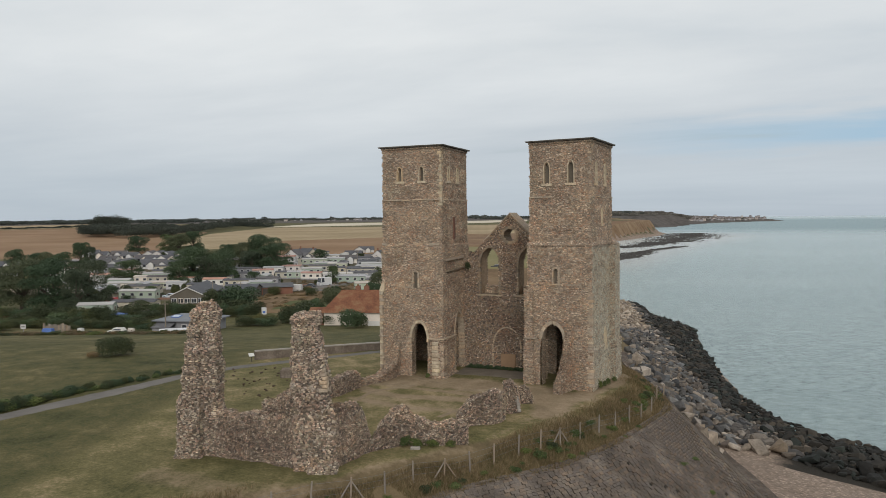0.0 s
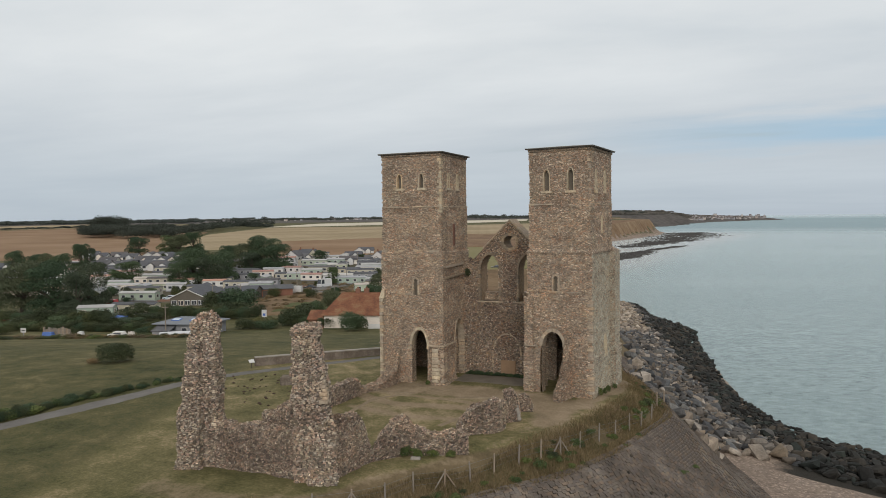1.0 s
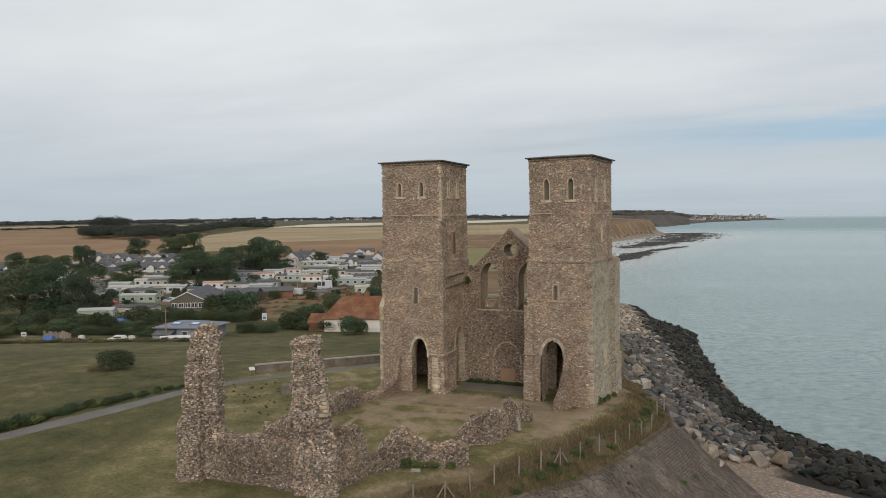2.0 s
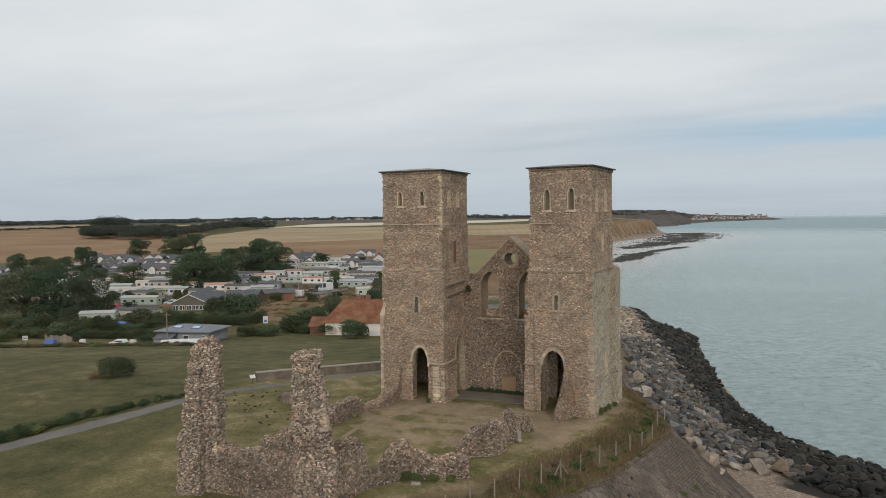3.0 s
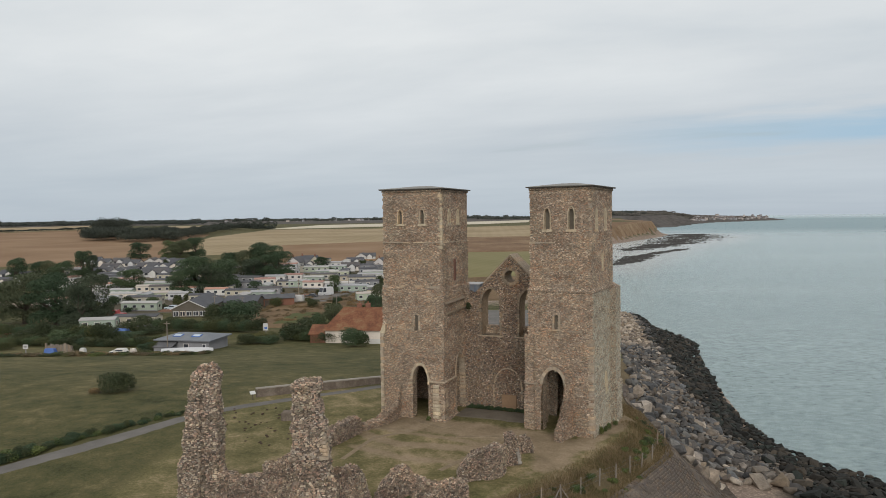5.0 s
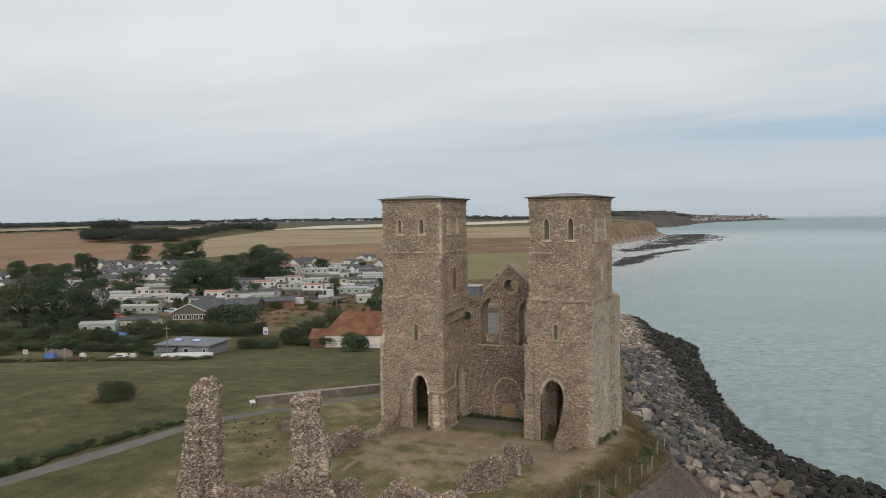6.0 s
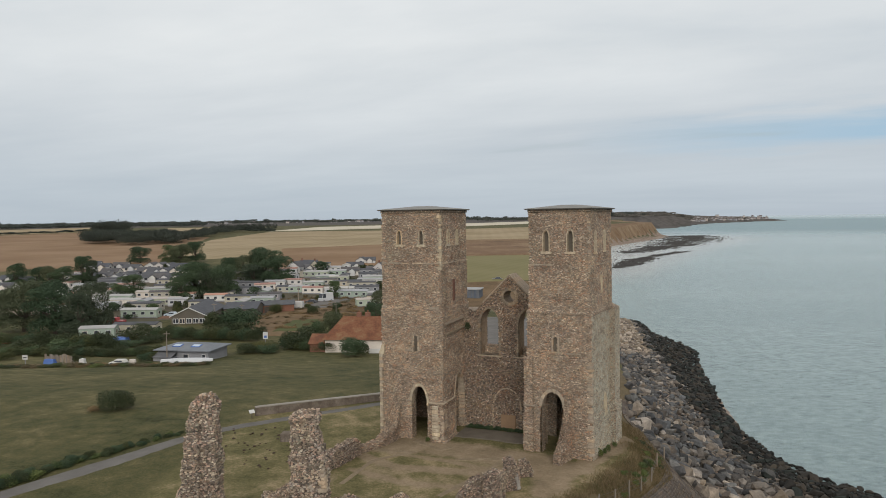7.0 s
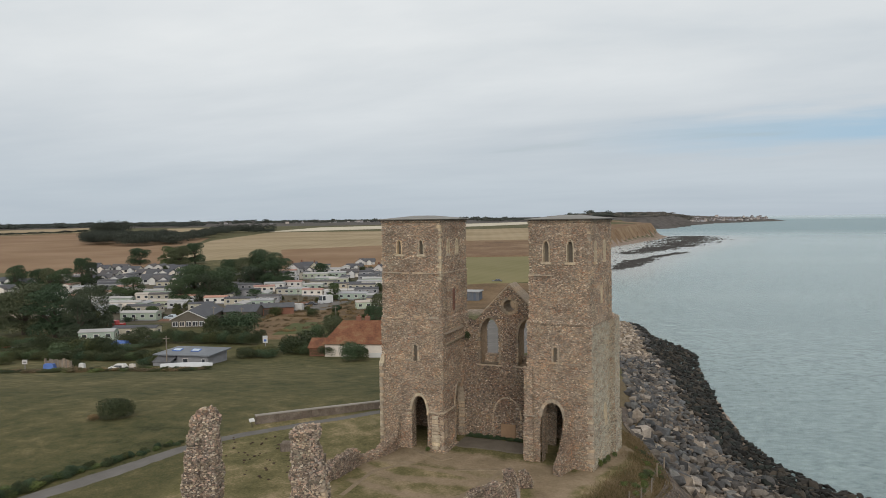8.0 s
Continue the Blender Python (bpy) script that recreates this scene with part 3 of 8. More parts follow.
def stone_shapes(count, seed):
    """Rounded, eight-sided stone faces, one unit long and high; z is the side that shows."""
    rnd = random.Random(seed)
    out = []
    for _ in range(count):
        lo, hi = [], []
        tilt, lean = rnd.uniform(-0.25, 0.25), rnd.uniform(-0.3, 0.15)
        for k in range(8):
            a = 2 * math.pi * (k + 0.5) / 8 + rnd.uniform(-0.2, 0.2)
            c, s = math.cos(a), math.sin(a)
            x, y = math.copysign(abs(c) ** 0.6, c) * 0.5 * rnd.uniform(0.88, 1.06), math.copysign(abs(s) ** 0.6, s) * 0.5 * rnd.uniform(0.86, 1.06)
            lo.append((x, y, -0.6))
            hi.append((x * 0.84, y * 0.82, 1 + tilt * x * 2 + lean * y * 2))
        out.append(np.array(lo + hi))
    return out


STONE_SHAPES = stone_shapes(24, 2)
STONE_FACES = [(k, (k + 1) % 8, 8 + (k + 1) % 8, 8 + k) for k in range(8)] + [tuple(range(8, 16))]


def lay_stones(parent, shell, mat, seed, size=(0.085, 0.25), tall=0.092, proud=0.024, keep=None, near=None, wild=0.12, tag="weathered rubble stones of the wall"):
    """Beds stones in courses over a rough wall surface. keep(centre, normal) picks the surface, near(centre) the stones made singly."""
    rnd = random.Random(seed)
    V = np.array(shell[0])
    Q = np.array([f for f in shell[2] if len(f) == 4])
    A, B, C, D = (V[Q[:, i]] for i in range(4))
    N = np.cross(C - A, D - B)
    area = np.linalg.norm(N, axis=1) / 2
    N = N / (2 * area[:, None] + 1e-9)
    mid = (A + B + C + D) / 4
    ok = area > 1e-6
    if keep:
        ok &= keep(mid, N)
    idx = np.nonzero(ok)[0]
    w = area[idx]
    mean = (size[0] + size[1]) / 2
    tries = int(w.sum() / (mean * tall) * 5)
    nr = np.random.RandomState(seed)
    pick = idx[nr.choice(len(idx), tries, p=w / w.sum())]
    a, b = nr.rand(tries, 1), nr.rand(tries, 1)
    P = (A[pick] * (1 - a) + B[pick] * a) * (1 - b) + (D[pick] * (1 - a) + C[pick] * a) * b
    L = np.concatenate([nr.uniform(mean * 0.9, size[1], tries // 2), nr.uniform(size[0], mean, tries - tries // 2)])
    cells, out, single = {}, [], 0
    Vs, Fs, base = [], [], 0
    meshes = {}
    for i in range(tries):
        p, n, l = P[i], N[pick[i]], L[i]
        upright = abs(n[2]) < 0.62
        if upright:
            wav = 0.5 * noise.noise((p[0] * 0.9, p[1] * 0.9, p[2] * 0.4))
            row = math.floor(p[2] / tall + wav)
            p = np.array((p[0], p[1], (row + 0.5 - wav) * tall))
        else:
            row = "top"
        key = (row, int(p[0] // 0.4), int(p[1] // 0.4))
        near_by = [q for dx in (-1, 0, 1) for dy in (-1, 0, 1) for q in cells.get((row, key[1] + dx, key[2] + dy), ())]
        if any((p[0] - x) ** 2 + (p[1] - y) ** 2 < (0.5 * (l + m)) ** 2 * 0.92 for x, y, m in near_by):
            continue
        cells.setdefault(key, []).append((p[0], p[1], l))
        t = np.cross((0, 0, 1) if upright else (0.3, 0.9, 0), n)
        t = t / (np.linalg.norm(t) + 1e-9)
        u = np.cross(n, t)
        g = rnd.gauss(0, wild)
        t, u = t * math.cos(g) + u * math.sin(g), u * math.cos(g) - t * math.sin(g)
        h = tall * (rnd.uniform(0.62, 1.12) if upright else rnd.uniform(1.0, 1.5))
        pr = proud * rnd.uniform(0.5, 1.45)
        k = rnd.randrange(len(STONE_SHAPES))
        R = np.stack([t * l, u * h, n * pr], 1)
        if near is not None and single < 290 and near(p, n):
            if k not in meshes:
                meshes[k] = bpy.data.meshes.new("stone")
                meshes[k].from_pydata(STONE_SHAPES[k].tolist(), [], STONE_FACES)
                meshes[k].materials.append(mat)
            o = new("stone", meshes[k])
            o.parent = parent
            M = np.eye(4)
            M[:3, :3], M[:3, 3] = R, p
            o.matrix_local = Matrix(M.tolist())
            single += 1
            continue
        Vs.append(STONE_SHAPES[k] @ R.T + p)
        Fs += [tuple(base + j for j in f) for f in STONE_FACES]
        base += 16
    o = part("stone_facing", (np.concatenate(Vs).tolist(), [], Fs), mat, parent)
    tagged(o, tag, kind="stuff")
    return o


def wedge(quad_lo, quad_hi):
    """A stone between two four-cornered ends."""
    bm = bmesh.new()
    a, b = [bm.verts.new(p) for p in quad_lo], [bm.verts.new(p) for p in quad_hi]
    bm.faces.new(a)
    bm.faces.new(b[::-1])
    for i in range(4):
        bm.faces.new((a[i], b[i], b[(i + 1) % 4], a[(i + 1) % 4]))
    return bm


def arch_stones(parent, place, o, ring, proud, depth, mat, jamb=0.42, name="arch_stone", foot=None):
    """Voussoirs and jamb stones round an opening; place(u, z, out) gives the point in the thing's own space."""
    rnd = random.Random(int(o.u * 100 + o.apex * 10))
    inner, outer = o.outline(6), o.outline(6, ring)
    for (a, b), (c, d) in zip(zip(inner, inner[1:]), zip(outer, outer[1:])):
        vertical = a[0] == b[0]
        k = max(1, round(abs(b[1] - a[1]) / jamb)) if vertical else 1
        for i in range(k):
            lerp = lambda p, q, v: (p[0] + (q[0] - p[0]) * v, p[1] + (q[1] - p[1]) * v)
            v0, v1 = i / k, (i + 1) / k - 0.03
            if foot is not None and vertical and min(lerp(a, b, v0)[1], lerp(a, b, v1)[1]) < foot:
                continue
            wide = rnd.uniform(0.75, 1.35) if vertical else 1.0
            i0, i1, o0, o1 = lerp(a, b, v0), lerp(a, b, v1), lerp(c, d, v0), lerp(c, d, v1)
            o0, o1 = lerp(i0, o0, wide), lerp(i1, o1, wide)
            pr = proud + rnd.uniform(-0.015, 0.02)
            lo = [place(*i0, pr), place(*o0, pr), place(*o1, pr), place(*i1, pr)]
            hi = [place(*i0, -depth), place(*o0, -depth), place(*o1, -depth), place(*i1, -depth)]
            part(name, wedge(lo, hi), mat, parent)


def reveal(parent, place, o, depth, mat, name="reveal"):
    pts = o.outline(8, 0.03)
    part(name, strip([place(u, z, 0.0) for u, z in pts], [place(u, z, -depth) for u, z in pts]), mat, parent)
    pts = [(o.u - o.half, o.sill), (o.u + o.half, o.sill)]
    part("sill", strip([place(u, z, 0.02) for u, z in pts], [place(u, z, -depth) for u, z in pts]), mat, parent)


def belfry_window(parent, place, o):
    """A small lancet with a pale stone surround, closed by a boarded panel."""
    win = new("belfry_window")
    win.parent = parent
    tagged(win, "narrow lancet with pale stone surround and boarded panel")
    pts = o.outline(5)
    out = o.outline(5, 0.075)
    n = len(pts)
    v = [place(u, z, 0.10) for u, z in pts] + [place(u, z, 0.10) for u, z in out] + [place(u, z, -0.28) for u, z in pts] + [place(u, z, -0.1) for u, z in out]
    f = []
    for i in range(n - 1):
        f += [(i, i + 1, n + i + 1, n + i), (i, 2 * n + i, 2 * n + i + 1, i + 1), (n + i, n + i + 1, 3 * n + i + 1, 3 * n + i)]
    part("surround", (v, [], f), M_ASHLAR, win)
    back = [place(u, z, -0.26) for u, z in o.outline(5, 0.1)]
    part("panel", (back, [], [tuple(range(len(back)))]), M_LOUVRE, win)
    a, b = o.u - o.half - 0.2, o.u + o.half + 0.2
    lo, hi = o.sill - 0.16, o.sill + 0.02
    part("sill", wedge([place(a, lo, 0.1), place(b, lo, 0.1), place(b, hi, 0.08), place(a, hi, 0.08)],
                       [place(a, lo, -0.2), place(b, lo, -0.2), place(b, hi, -0.2), place(a, hi, -0.2)]), M_ASHLAR, win)


def course(parent, W, L, z, e, keep, seed, tall=0.11, proud=0.075, mat=None, faces=(0, 1)):
    """A string course of single stones, some of them lost."""
    rnd = random.Random(seed)
    for f in faces:
        length, u = (W if f in (0, 2) else L), -e
        while u < length + e - 0.1:
            w = min(rnd.uniform(0.35, 0.75), length + e - u)
            if rnd.random() < keep:
                pr, t = e + proud + rnd.uniform(-0.02, 0.02), tall * rnd.uniform(0.8, 1.1)
                zz = z + rnd.uniform(-0.02, 0.02)
                lo = [face_point(W, L, f, a, b, pr) for a, b in ((u, zz), (u + w - 0.02, zz), (u + w - 0.02, zz + t), (u, zz + t))]
                hi = [face_point(W, L, f, a, b, e - 0.2) for a, b in ((u, zz), (u + w - 0.02, zz), (u + w - 0.02, zz + t), (u, zz + t))]
                part("course_stone", wedge(lo, hi), mat or M_WORN, parent)
            u += w


def quoins(parent, W, L, corner, z0, z1, offset, seed, keep=1.0, mat=None, size=1.0):
    """Dressed corner stones, long and short by turns. corner 0: front left, 1: front right."""
    rnd = random.Random(seed)
    z, k = z0, 0
    while z < z1 - 0.2:
        h = rnd.uniform(0.2, 0.32) * (0.5 + 0.5 * size)
        k += 1
        if rnd.random() < keep:
            e = offset(z + h / 2) + 0.06 + rnd.uniform(-0.01, 0.015)
            a, b = (0.36, 0.17) if k % 2 else (0.18, 0.34)
            a, b = a * size * rnd.uniform(0.8, 1.2), b * size * rnd.uniform(0.8, 1.2)
            if corner == 1:
                bm = box(-a, e, -e, b, z, z + h - 0.025, 0.015)
            else:
                bm = box(-W - e, -W + a, -e, b, z, z + h - 0.025, 0.015)
            part("quoin", bm, mat or M_WORN, parent)
        z += h


def tower_roof(parent, W, L, z, seed):
    """A low lead roof with a thin fascia and a moulded eaves course."""
    roof = new("roof")
    roof.parent = parent
    tagged(roof, "low weathered lead roof with thin overhanging eaves")
    o = 0.27
    bm = bmesh.new()
    add_box(bm, -W - o, o, -o, L + o, z, z + 0.10)
    part("fascia", bm, M_TIMBER_DARK, roof)
    bm = bmesh.new()
    o2 = o + 0.03
    edge = []
    for cx, cy, dx, dy, n in ((-W - o2, -o2, 1, 0, W), (o2, -o2, 0, 1, L), (o2, L + o2, -1, 0, W), (-W - o2, L + o2, 0, -1, L)):
        for i in range(6):
            k = (n + 2 * o2) * i / 6
            edge.append(bm.verts.new((cx + dx * k, cy + dy * k, z + 0.103 + 0.02 * noise.noise((cx + dx * k + seed, cy + dy * k, 1)))))
    low = [bm.verts.new((v.co.x, v.co.y, z + 0.06)) for v in edge]
    top = [bm.verts.new((-W / 2 + (v.co.x + W / 2) * 0.22, L / 2 + (v.co.y - L / 2) * 0.22, z + 0.40)) for v in edge]
    n = len(edge)
    for i in range(n):
        j = (i + 1) % n
        bm.faces.new((edge[i], edge[j], top[j], top[i]))
        bm.faces.new((low[i], low[j], edge[j], edge[i]))
    bm.faces.new(top)
    part("sheeting", bm, M_LEAD, roof)
    bm = bmesh.new()
    add_box(bm, -W - 0.10, 0.10, -0.10, L + 0.10, z - 0.20, z - 0.004, 0.03)
    part("eaves_course", bm, M_FLINT, roof)


def rubble_wall(name, stations, mat, parent=None, label="", cell=0.10, base=None, size=0.26, amount=0.09, ragged=0.2, single=None, stones=None):
    """A broken rubble wall along stations of x, y, height of its top and thickness: sides and top, ragged and rough."""
    st = np.array(stations, float)
    run = np.concatenate([[0], np.cumsum(np.hypot(np.diff(st[:, 0]), np.diff(st[:, 1])))])
    ts = np.linspace(0, run[-1], max(3, int(run[-1] / cell) + 1))
    X, Y, T, B = (np.interp(ts, run, st[:, i]) for i in range(4))
    dx, dy = np.gradient(X), np.gradient(Y)
    ln = np.hypot(dx, dy)
    nx, ny = dy / ln, -dx / ln
    verts, faces = [], []
    rows = max(4, int((st[:, 2].max() + 1) / cell))
    cross = max(3, int(st[:, 3].max() / cell / 1.5))
    prof = [(-1, i / rows) for i in range(rows)] + [(-1 + 2 * i / cross, 1) for i in range(cross + 1)] + [(1, 1 - i / rows) for i in range(1, rows + 1)]
    m = len(prof)
    for i in range(len(ts)):
        g = (gz(X[i], Y[i]) if base is None else base) - 0.25
        top = T[i] + ragged * (noise.noise((X[i] * 1.7, Y[i] * 1.7, 3)) + 0.6 * noise.noise((X[i] * 5, Y[i] * 5, 7)))
        top = max(top, g + 0.15)
        inset = 1.0
        if i == 0 or i == len(ts) - 1:
            inset = 0.72
        for a, k in prof:
            z = g + (top - g) * k
            batter = 1.0 + 0.10 * (1 - k)
            off = a * B[i] / 2 * batter * inset
            px, py = X[i] + nx[i] * off, Y[i] + ny[i] * off
            b = stone_bump((px, py, z), size, amount) + 0.11 * noise.noise((px * 1.6, py * 1.6, z * 1.6))
            if k < 1:
                s = 1 if a > 0 else -1
                verts.append((px + nx[i] * b * s, py + ny[i] * b * s, z))
            else:
                verts.append((px, py, z + b - 0.10 * a * a))
    n = len(ts)
    for i in range(n - 1):
        for j in range(m - 1):
            faces.append((i * m + j, (i + 1) * m + j, (i + 1) * m + j + 1, i * m + j + 1))
    faces.append(tuple(range(m)))
    faces.append(tuple((n - 1) * m + j for j in reversed(range(m))))
    ob = part(name, (verts, [], faces), mat, parent, label)
    lay_stones(ob, (verts, [], faces), stones or M_STONE_RUIN, len(verts), (0.08, 0.24), 0.108, 0.06, near=single, wild=0.2, tag="uneven coursed stones of the ruin")
    return ob


def pillar(name, levels, mat, parent=None, label="", cell=0.10, size=0.26, amount=0.09, turn=0.0, single=None):
    """A broken pier of masonry. levels: z, x0, x1, y0, y1 at each height, in the pier's own frame turned by turn degrees."""
    lv = np.array(levels, float)
    zs = np.arange(lv[0, 0], lv[-1, 0] + cell / 2, cell)
    w, d = (lv[:, 2] - lv[:, 1]).max(), (lv[:, 4] - lv[:, 3]).max()
    nu, nv = max(4, int(w / cell)), max(4, int(d / cell))
    loop = [(i / nu, 0) for i in range(nu)] + [(1, i / nv) for i in range(nv)] + [(1 - i / nu, 1) for i in range(nu)] + [(0, 1 - i / nv) for i in range(nv)]
    n, verts, faces = len(loop), [], []
    ct, sn = math.cos(radians(turn)), math.sin(radians(turn))
    for z in zs:
        x0, x1, y0, y1 = (np.interp(z, lv[:, 0], lv[:, i]) for i in range(1, 5))
        jag = 0.08 * noise.noise((z * 2.1, x0, 9))
        for a, b in loop:
            ca, cb = 2 * a - 1, 2 * b - 1
            r = max(abs(ca), abs(cb))
            soft = 1 - 0.07 * (abs(ca) * abs(cb)) ** 3
            x, y = (x0 + x1) / 2 + (x1 - x0) / 2 * ca * soft + jag * ca, (y0 + y1) / 2 + (y1 - y0) / 2 * cb * soft
            q = stone_bump((x, y, z), size, amount) + 0.10 * noise.noise((x * 0.8, y * 0.8, z * 0.9)) + 0.17 * noise.noise((x * 1.7 + 4, y * 1.7, z * 1.5))
            h = math.hypot(ca if abs(ca) > 0.99 else 0, cb if abs(cb) > 0.99 else 0) or 1
            x += (ca / h if abs(ca) > 0.99 else 0) * q
            y += (cb / h if abs(cb) > 0.99 else 0) * q
            verts.append((x * ct - y * sn, x * sn + y * ct, z))
    rows = len(zs)
    for j in range(rows - 1):
        for i in range(n):
            faces.append((j * n + i, j * n + (i + 1) % n, (j + 1) * n + (i + 1) % n, (j + 1) * n + i))
    last = [(rows - 1) * n + i for i in range(n)]
    for k, f in ((1, 0.7), (2, 0.35), (3, 0.0)):
        start = len(verts)
        c = np.mean([verts[i] for i in last], axis=0)
        if f == 0:
            verts.append((c[0], c[1], c[2] + 0.02))
            faces += [(last[i], last[(i + 1) % n], start) for i in range(n)]
            break
        src = [verts[(rows - 1) * n + i] for i in range(n)]
        cc = np.mean(src, axis=0)
        for p in src:
            x, y = cc[0] + (p[0] - cc[0]) * f, cc[1] + (p[1] - cc[1]) * f
            verts.append((x, y, p[2] + 0.03 * k + 0.20 * noise.noise((x * 2.2, y * 2.2, 1)) + stone_bump((x, y, p[2]), size, amount)))
        ring = list(range(start, start + n))
        faces += [(last[i], last[(i + 1) % n], ring[(i + 1) % n], ring[i]) for i in range(n)]
        last = ring
    ob = part(name, (verts, [], faces), mat, parent, label)
    lay_stones(ob, (verts, [], faces), M_STONE_RUIN, int(abs(levels[1][1]) * 1000) + len(verts), (0.08, 0.24), 0.108, 0.062, near=single, wild=0.2, tag="uneven coursed stones of the ruin")
    return ob


def rough_block(name, parent, dims, at, seed, mat=None):
    """A plain clasping block of rubble masonry."""
    shell = tower_shell(*dims)
    ob = part(name, shell, M_FLINT, parent)
    ob.location = at
    lay_stones(ob, shell, mat or M_STONE, seed, keep=lambda c, n: (n[:, 1] < -0.5) | (n[:, 0] > 0.5))
    return ob


def build_south_tower():
    W, L = 5.55, 5.9
    tw = thing("church_tower", "square ruined flint church tower with pointed doorway and lead roof", "tower", "twin church towers")
    offset = lambda z: 0.20 if z < 2.9 else 0.13 if z < 11.05 else 0.04 if z < 14.9 else 0.0
    place = [lambda u, z, o, f=f: face_point(W, L, f, u, z, o + offset(z)) for f in range(4)]
    door = Opening(0, 3.42, 0.72, -0.45, 2.95, 4.35)
    side = Opening(1, 3.45, 1.0, -0.7, 2.9, 4.95)
    slit = Opening(0, 3.12, 0.21, 7.3, 8.62, 8.7)
    w = [Opening(0, 1.68, 0.20, 16.5, 17.25, 17.72), Opening(0, 3.76, 0.20, 16.5, 17.25, 17.75),
         Opening(1, 1.55, 0.20, 16.5, 17.25, 17.75), Opening(1, 3.55, 0.20, 16.5, 17.25, 17.72)]
    shell = tower_shell(W, L, -0.9, 19.46, [door, side, slit] + w, offset)
    part("wall", shell, M_FLINT, tw)
    lay_stones(tw, shell, M_STONE, 31, keep=lambda c, n: (n[:, 1] < -0.5) | (n[:, 0] > 0.5), near=lambda p, n: n[1] < -0.5 and p[2] < 6)
    for o in (door, side):
        arch_stones(tw, place[o.face], o, 0.22, 0.05, 0.5, M_ASHLAR if o is door else M_WORN, 0.3, foot=2.6 if o is door else 0.0)
        reveal(tw, place[o.face], o, 0.95 if o is door else 1.5, M_FLINT)
    # added across the whole arch to keep daylight out of the tower's interior
    part("niche_back", box(-1.75, -1.5, 2.2, 4.8, -0.7, 5.2), M_FLINT, tw, "recessed rubble wall blocking daylight inside the side arch")
    slit_stones = Opening(0, slit.u, slit.half, slit.sill, slit.spring, slit.apex)
    arch_stones(tw, place[0], slit_stones, 0.14, 0.055, 0.4, M_WORN, 0.5, "jamb_stone")
    reveal(tw, place[0], slit, 0.7, M_FLINT)
    ends = [place[0](slit.u + a * (slit.half + 0.16), z, -0.22) for a, z in ((-1, slit.sill - 0.15), (1, slit.sill - 0.15), (1, slit.apex + 0.15), (-1, slit.apex + 0.15))]
    part("panel", (ends, [], [(0, 1, 2, 3)]), M_LOUVRE, tw)
    for o in w:
        belfry_window(tw, place[o.face], o)
    course(tw, W, L, 14.85, 0.04, 0.85, 3)
    course(tw, W, L, 11.02, 0.10, 0.7, 4, 0.2, 0.04, faces=(0,))
    course(tw, W, L, 7.32, 0.13, 0.55, 5, faces=(0,))
    quoins(tw, W, L, 1, 14.4, 19.2, offset, 6, 0.9, M_ASHLAR, 0.8)
    quoins(tw, W, L, 0, 14.9, 19.2, offset, 8, 0.3, None, 0.6)
    # pale clasping buttress and the pier beside the doorway
    rnd = random.Random(9)
    z = -0.7
    while z < 6.9:
        h = rnd.uniform(0.2, 0.34)
        a = rnd.uniform(-0.06, 0.06)
        part("buttress_stone", box(-W - 0.34, -W + 0.02 + a, -0.34 + a * 0.3, 0.5, z, z + h - 0.02, 0.03), M_WORN if rnd.random() < 0.7 else M_ASHLAR, tw)
        z += h
    part("buttress_cap", wedge([(-W - 0.36, -0.36, z), (-W + 0.16, -0.36, z), (-W + 0.16, 0.5, z), (-W - 0.36, 0.5, z)],
                               [(-W - 0.14, -0.14, z + 0.8), (-W + 0.1, -0.14, z + 0.8), (-W + 0.1, 0.5, z + 0.8), (-W - 0.14, 0.5, z + 0.8)]), M_ASHLAR, tw)
    z = -0.6
    while z < 2.8:
        h = rnd.uniform(0.22, 0.4)
        part("pier_stone", box(-0.80 + rnd.uniform(-0.03, 0.03), -0.16 + rnd.uniform(-0.1, 0.12), -0.51, 0.2, z, z + h - 0.02, 0.03), M_ASHLAR if rnd.random() < 0.55 else M_WORN, tw)
        if rnd.random() < 0.45:
            part("pier_stone", box(0.02 + rnd.uniform(-0.05, 0.1), 0.33, -0.50, 0.2, z, z + h - 0.02, 0.02), M_WORN, tw)
        z += h
    rough_block("pier", tw, (1.0, 2.3, -0.8, 2.98, [], lambda z: 0.0, 0.12), (0.26, -0.43, 0), 41)
    part("impost_band", box(-1.1, 0.33, -0.49, 2.4, 2.98, 3.08, 0.02), M_WORN, tw)
    part("impost_band", box(-3.4, -2.85, -0.26, 0.2, 2.98, 3.08, 0.02), M_WORN, tw)
    part("impost_band", box(-W - 0.41, -W + 0.26, -0.41, 0.5, 2.98, 3.08, 0.02), M_WORN, tw)
    part("footing", box(-0.85, 0.55, -0.6, 2.4, -0.8, -0.1, 0.1), M_FLINT, tw)
    tower_roof(tw, W, L, 19.44, 1)
    return tw


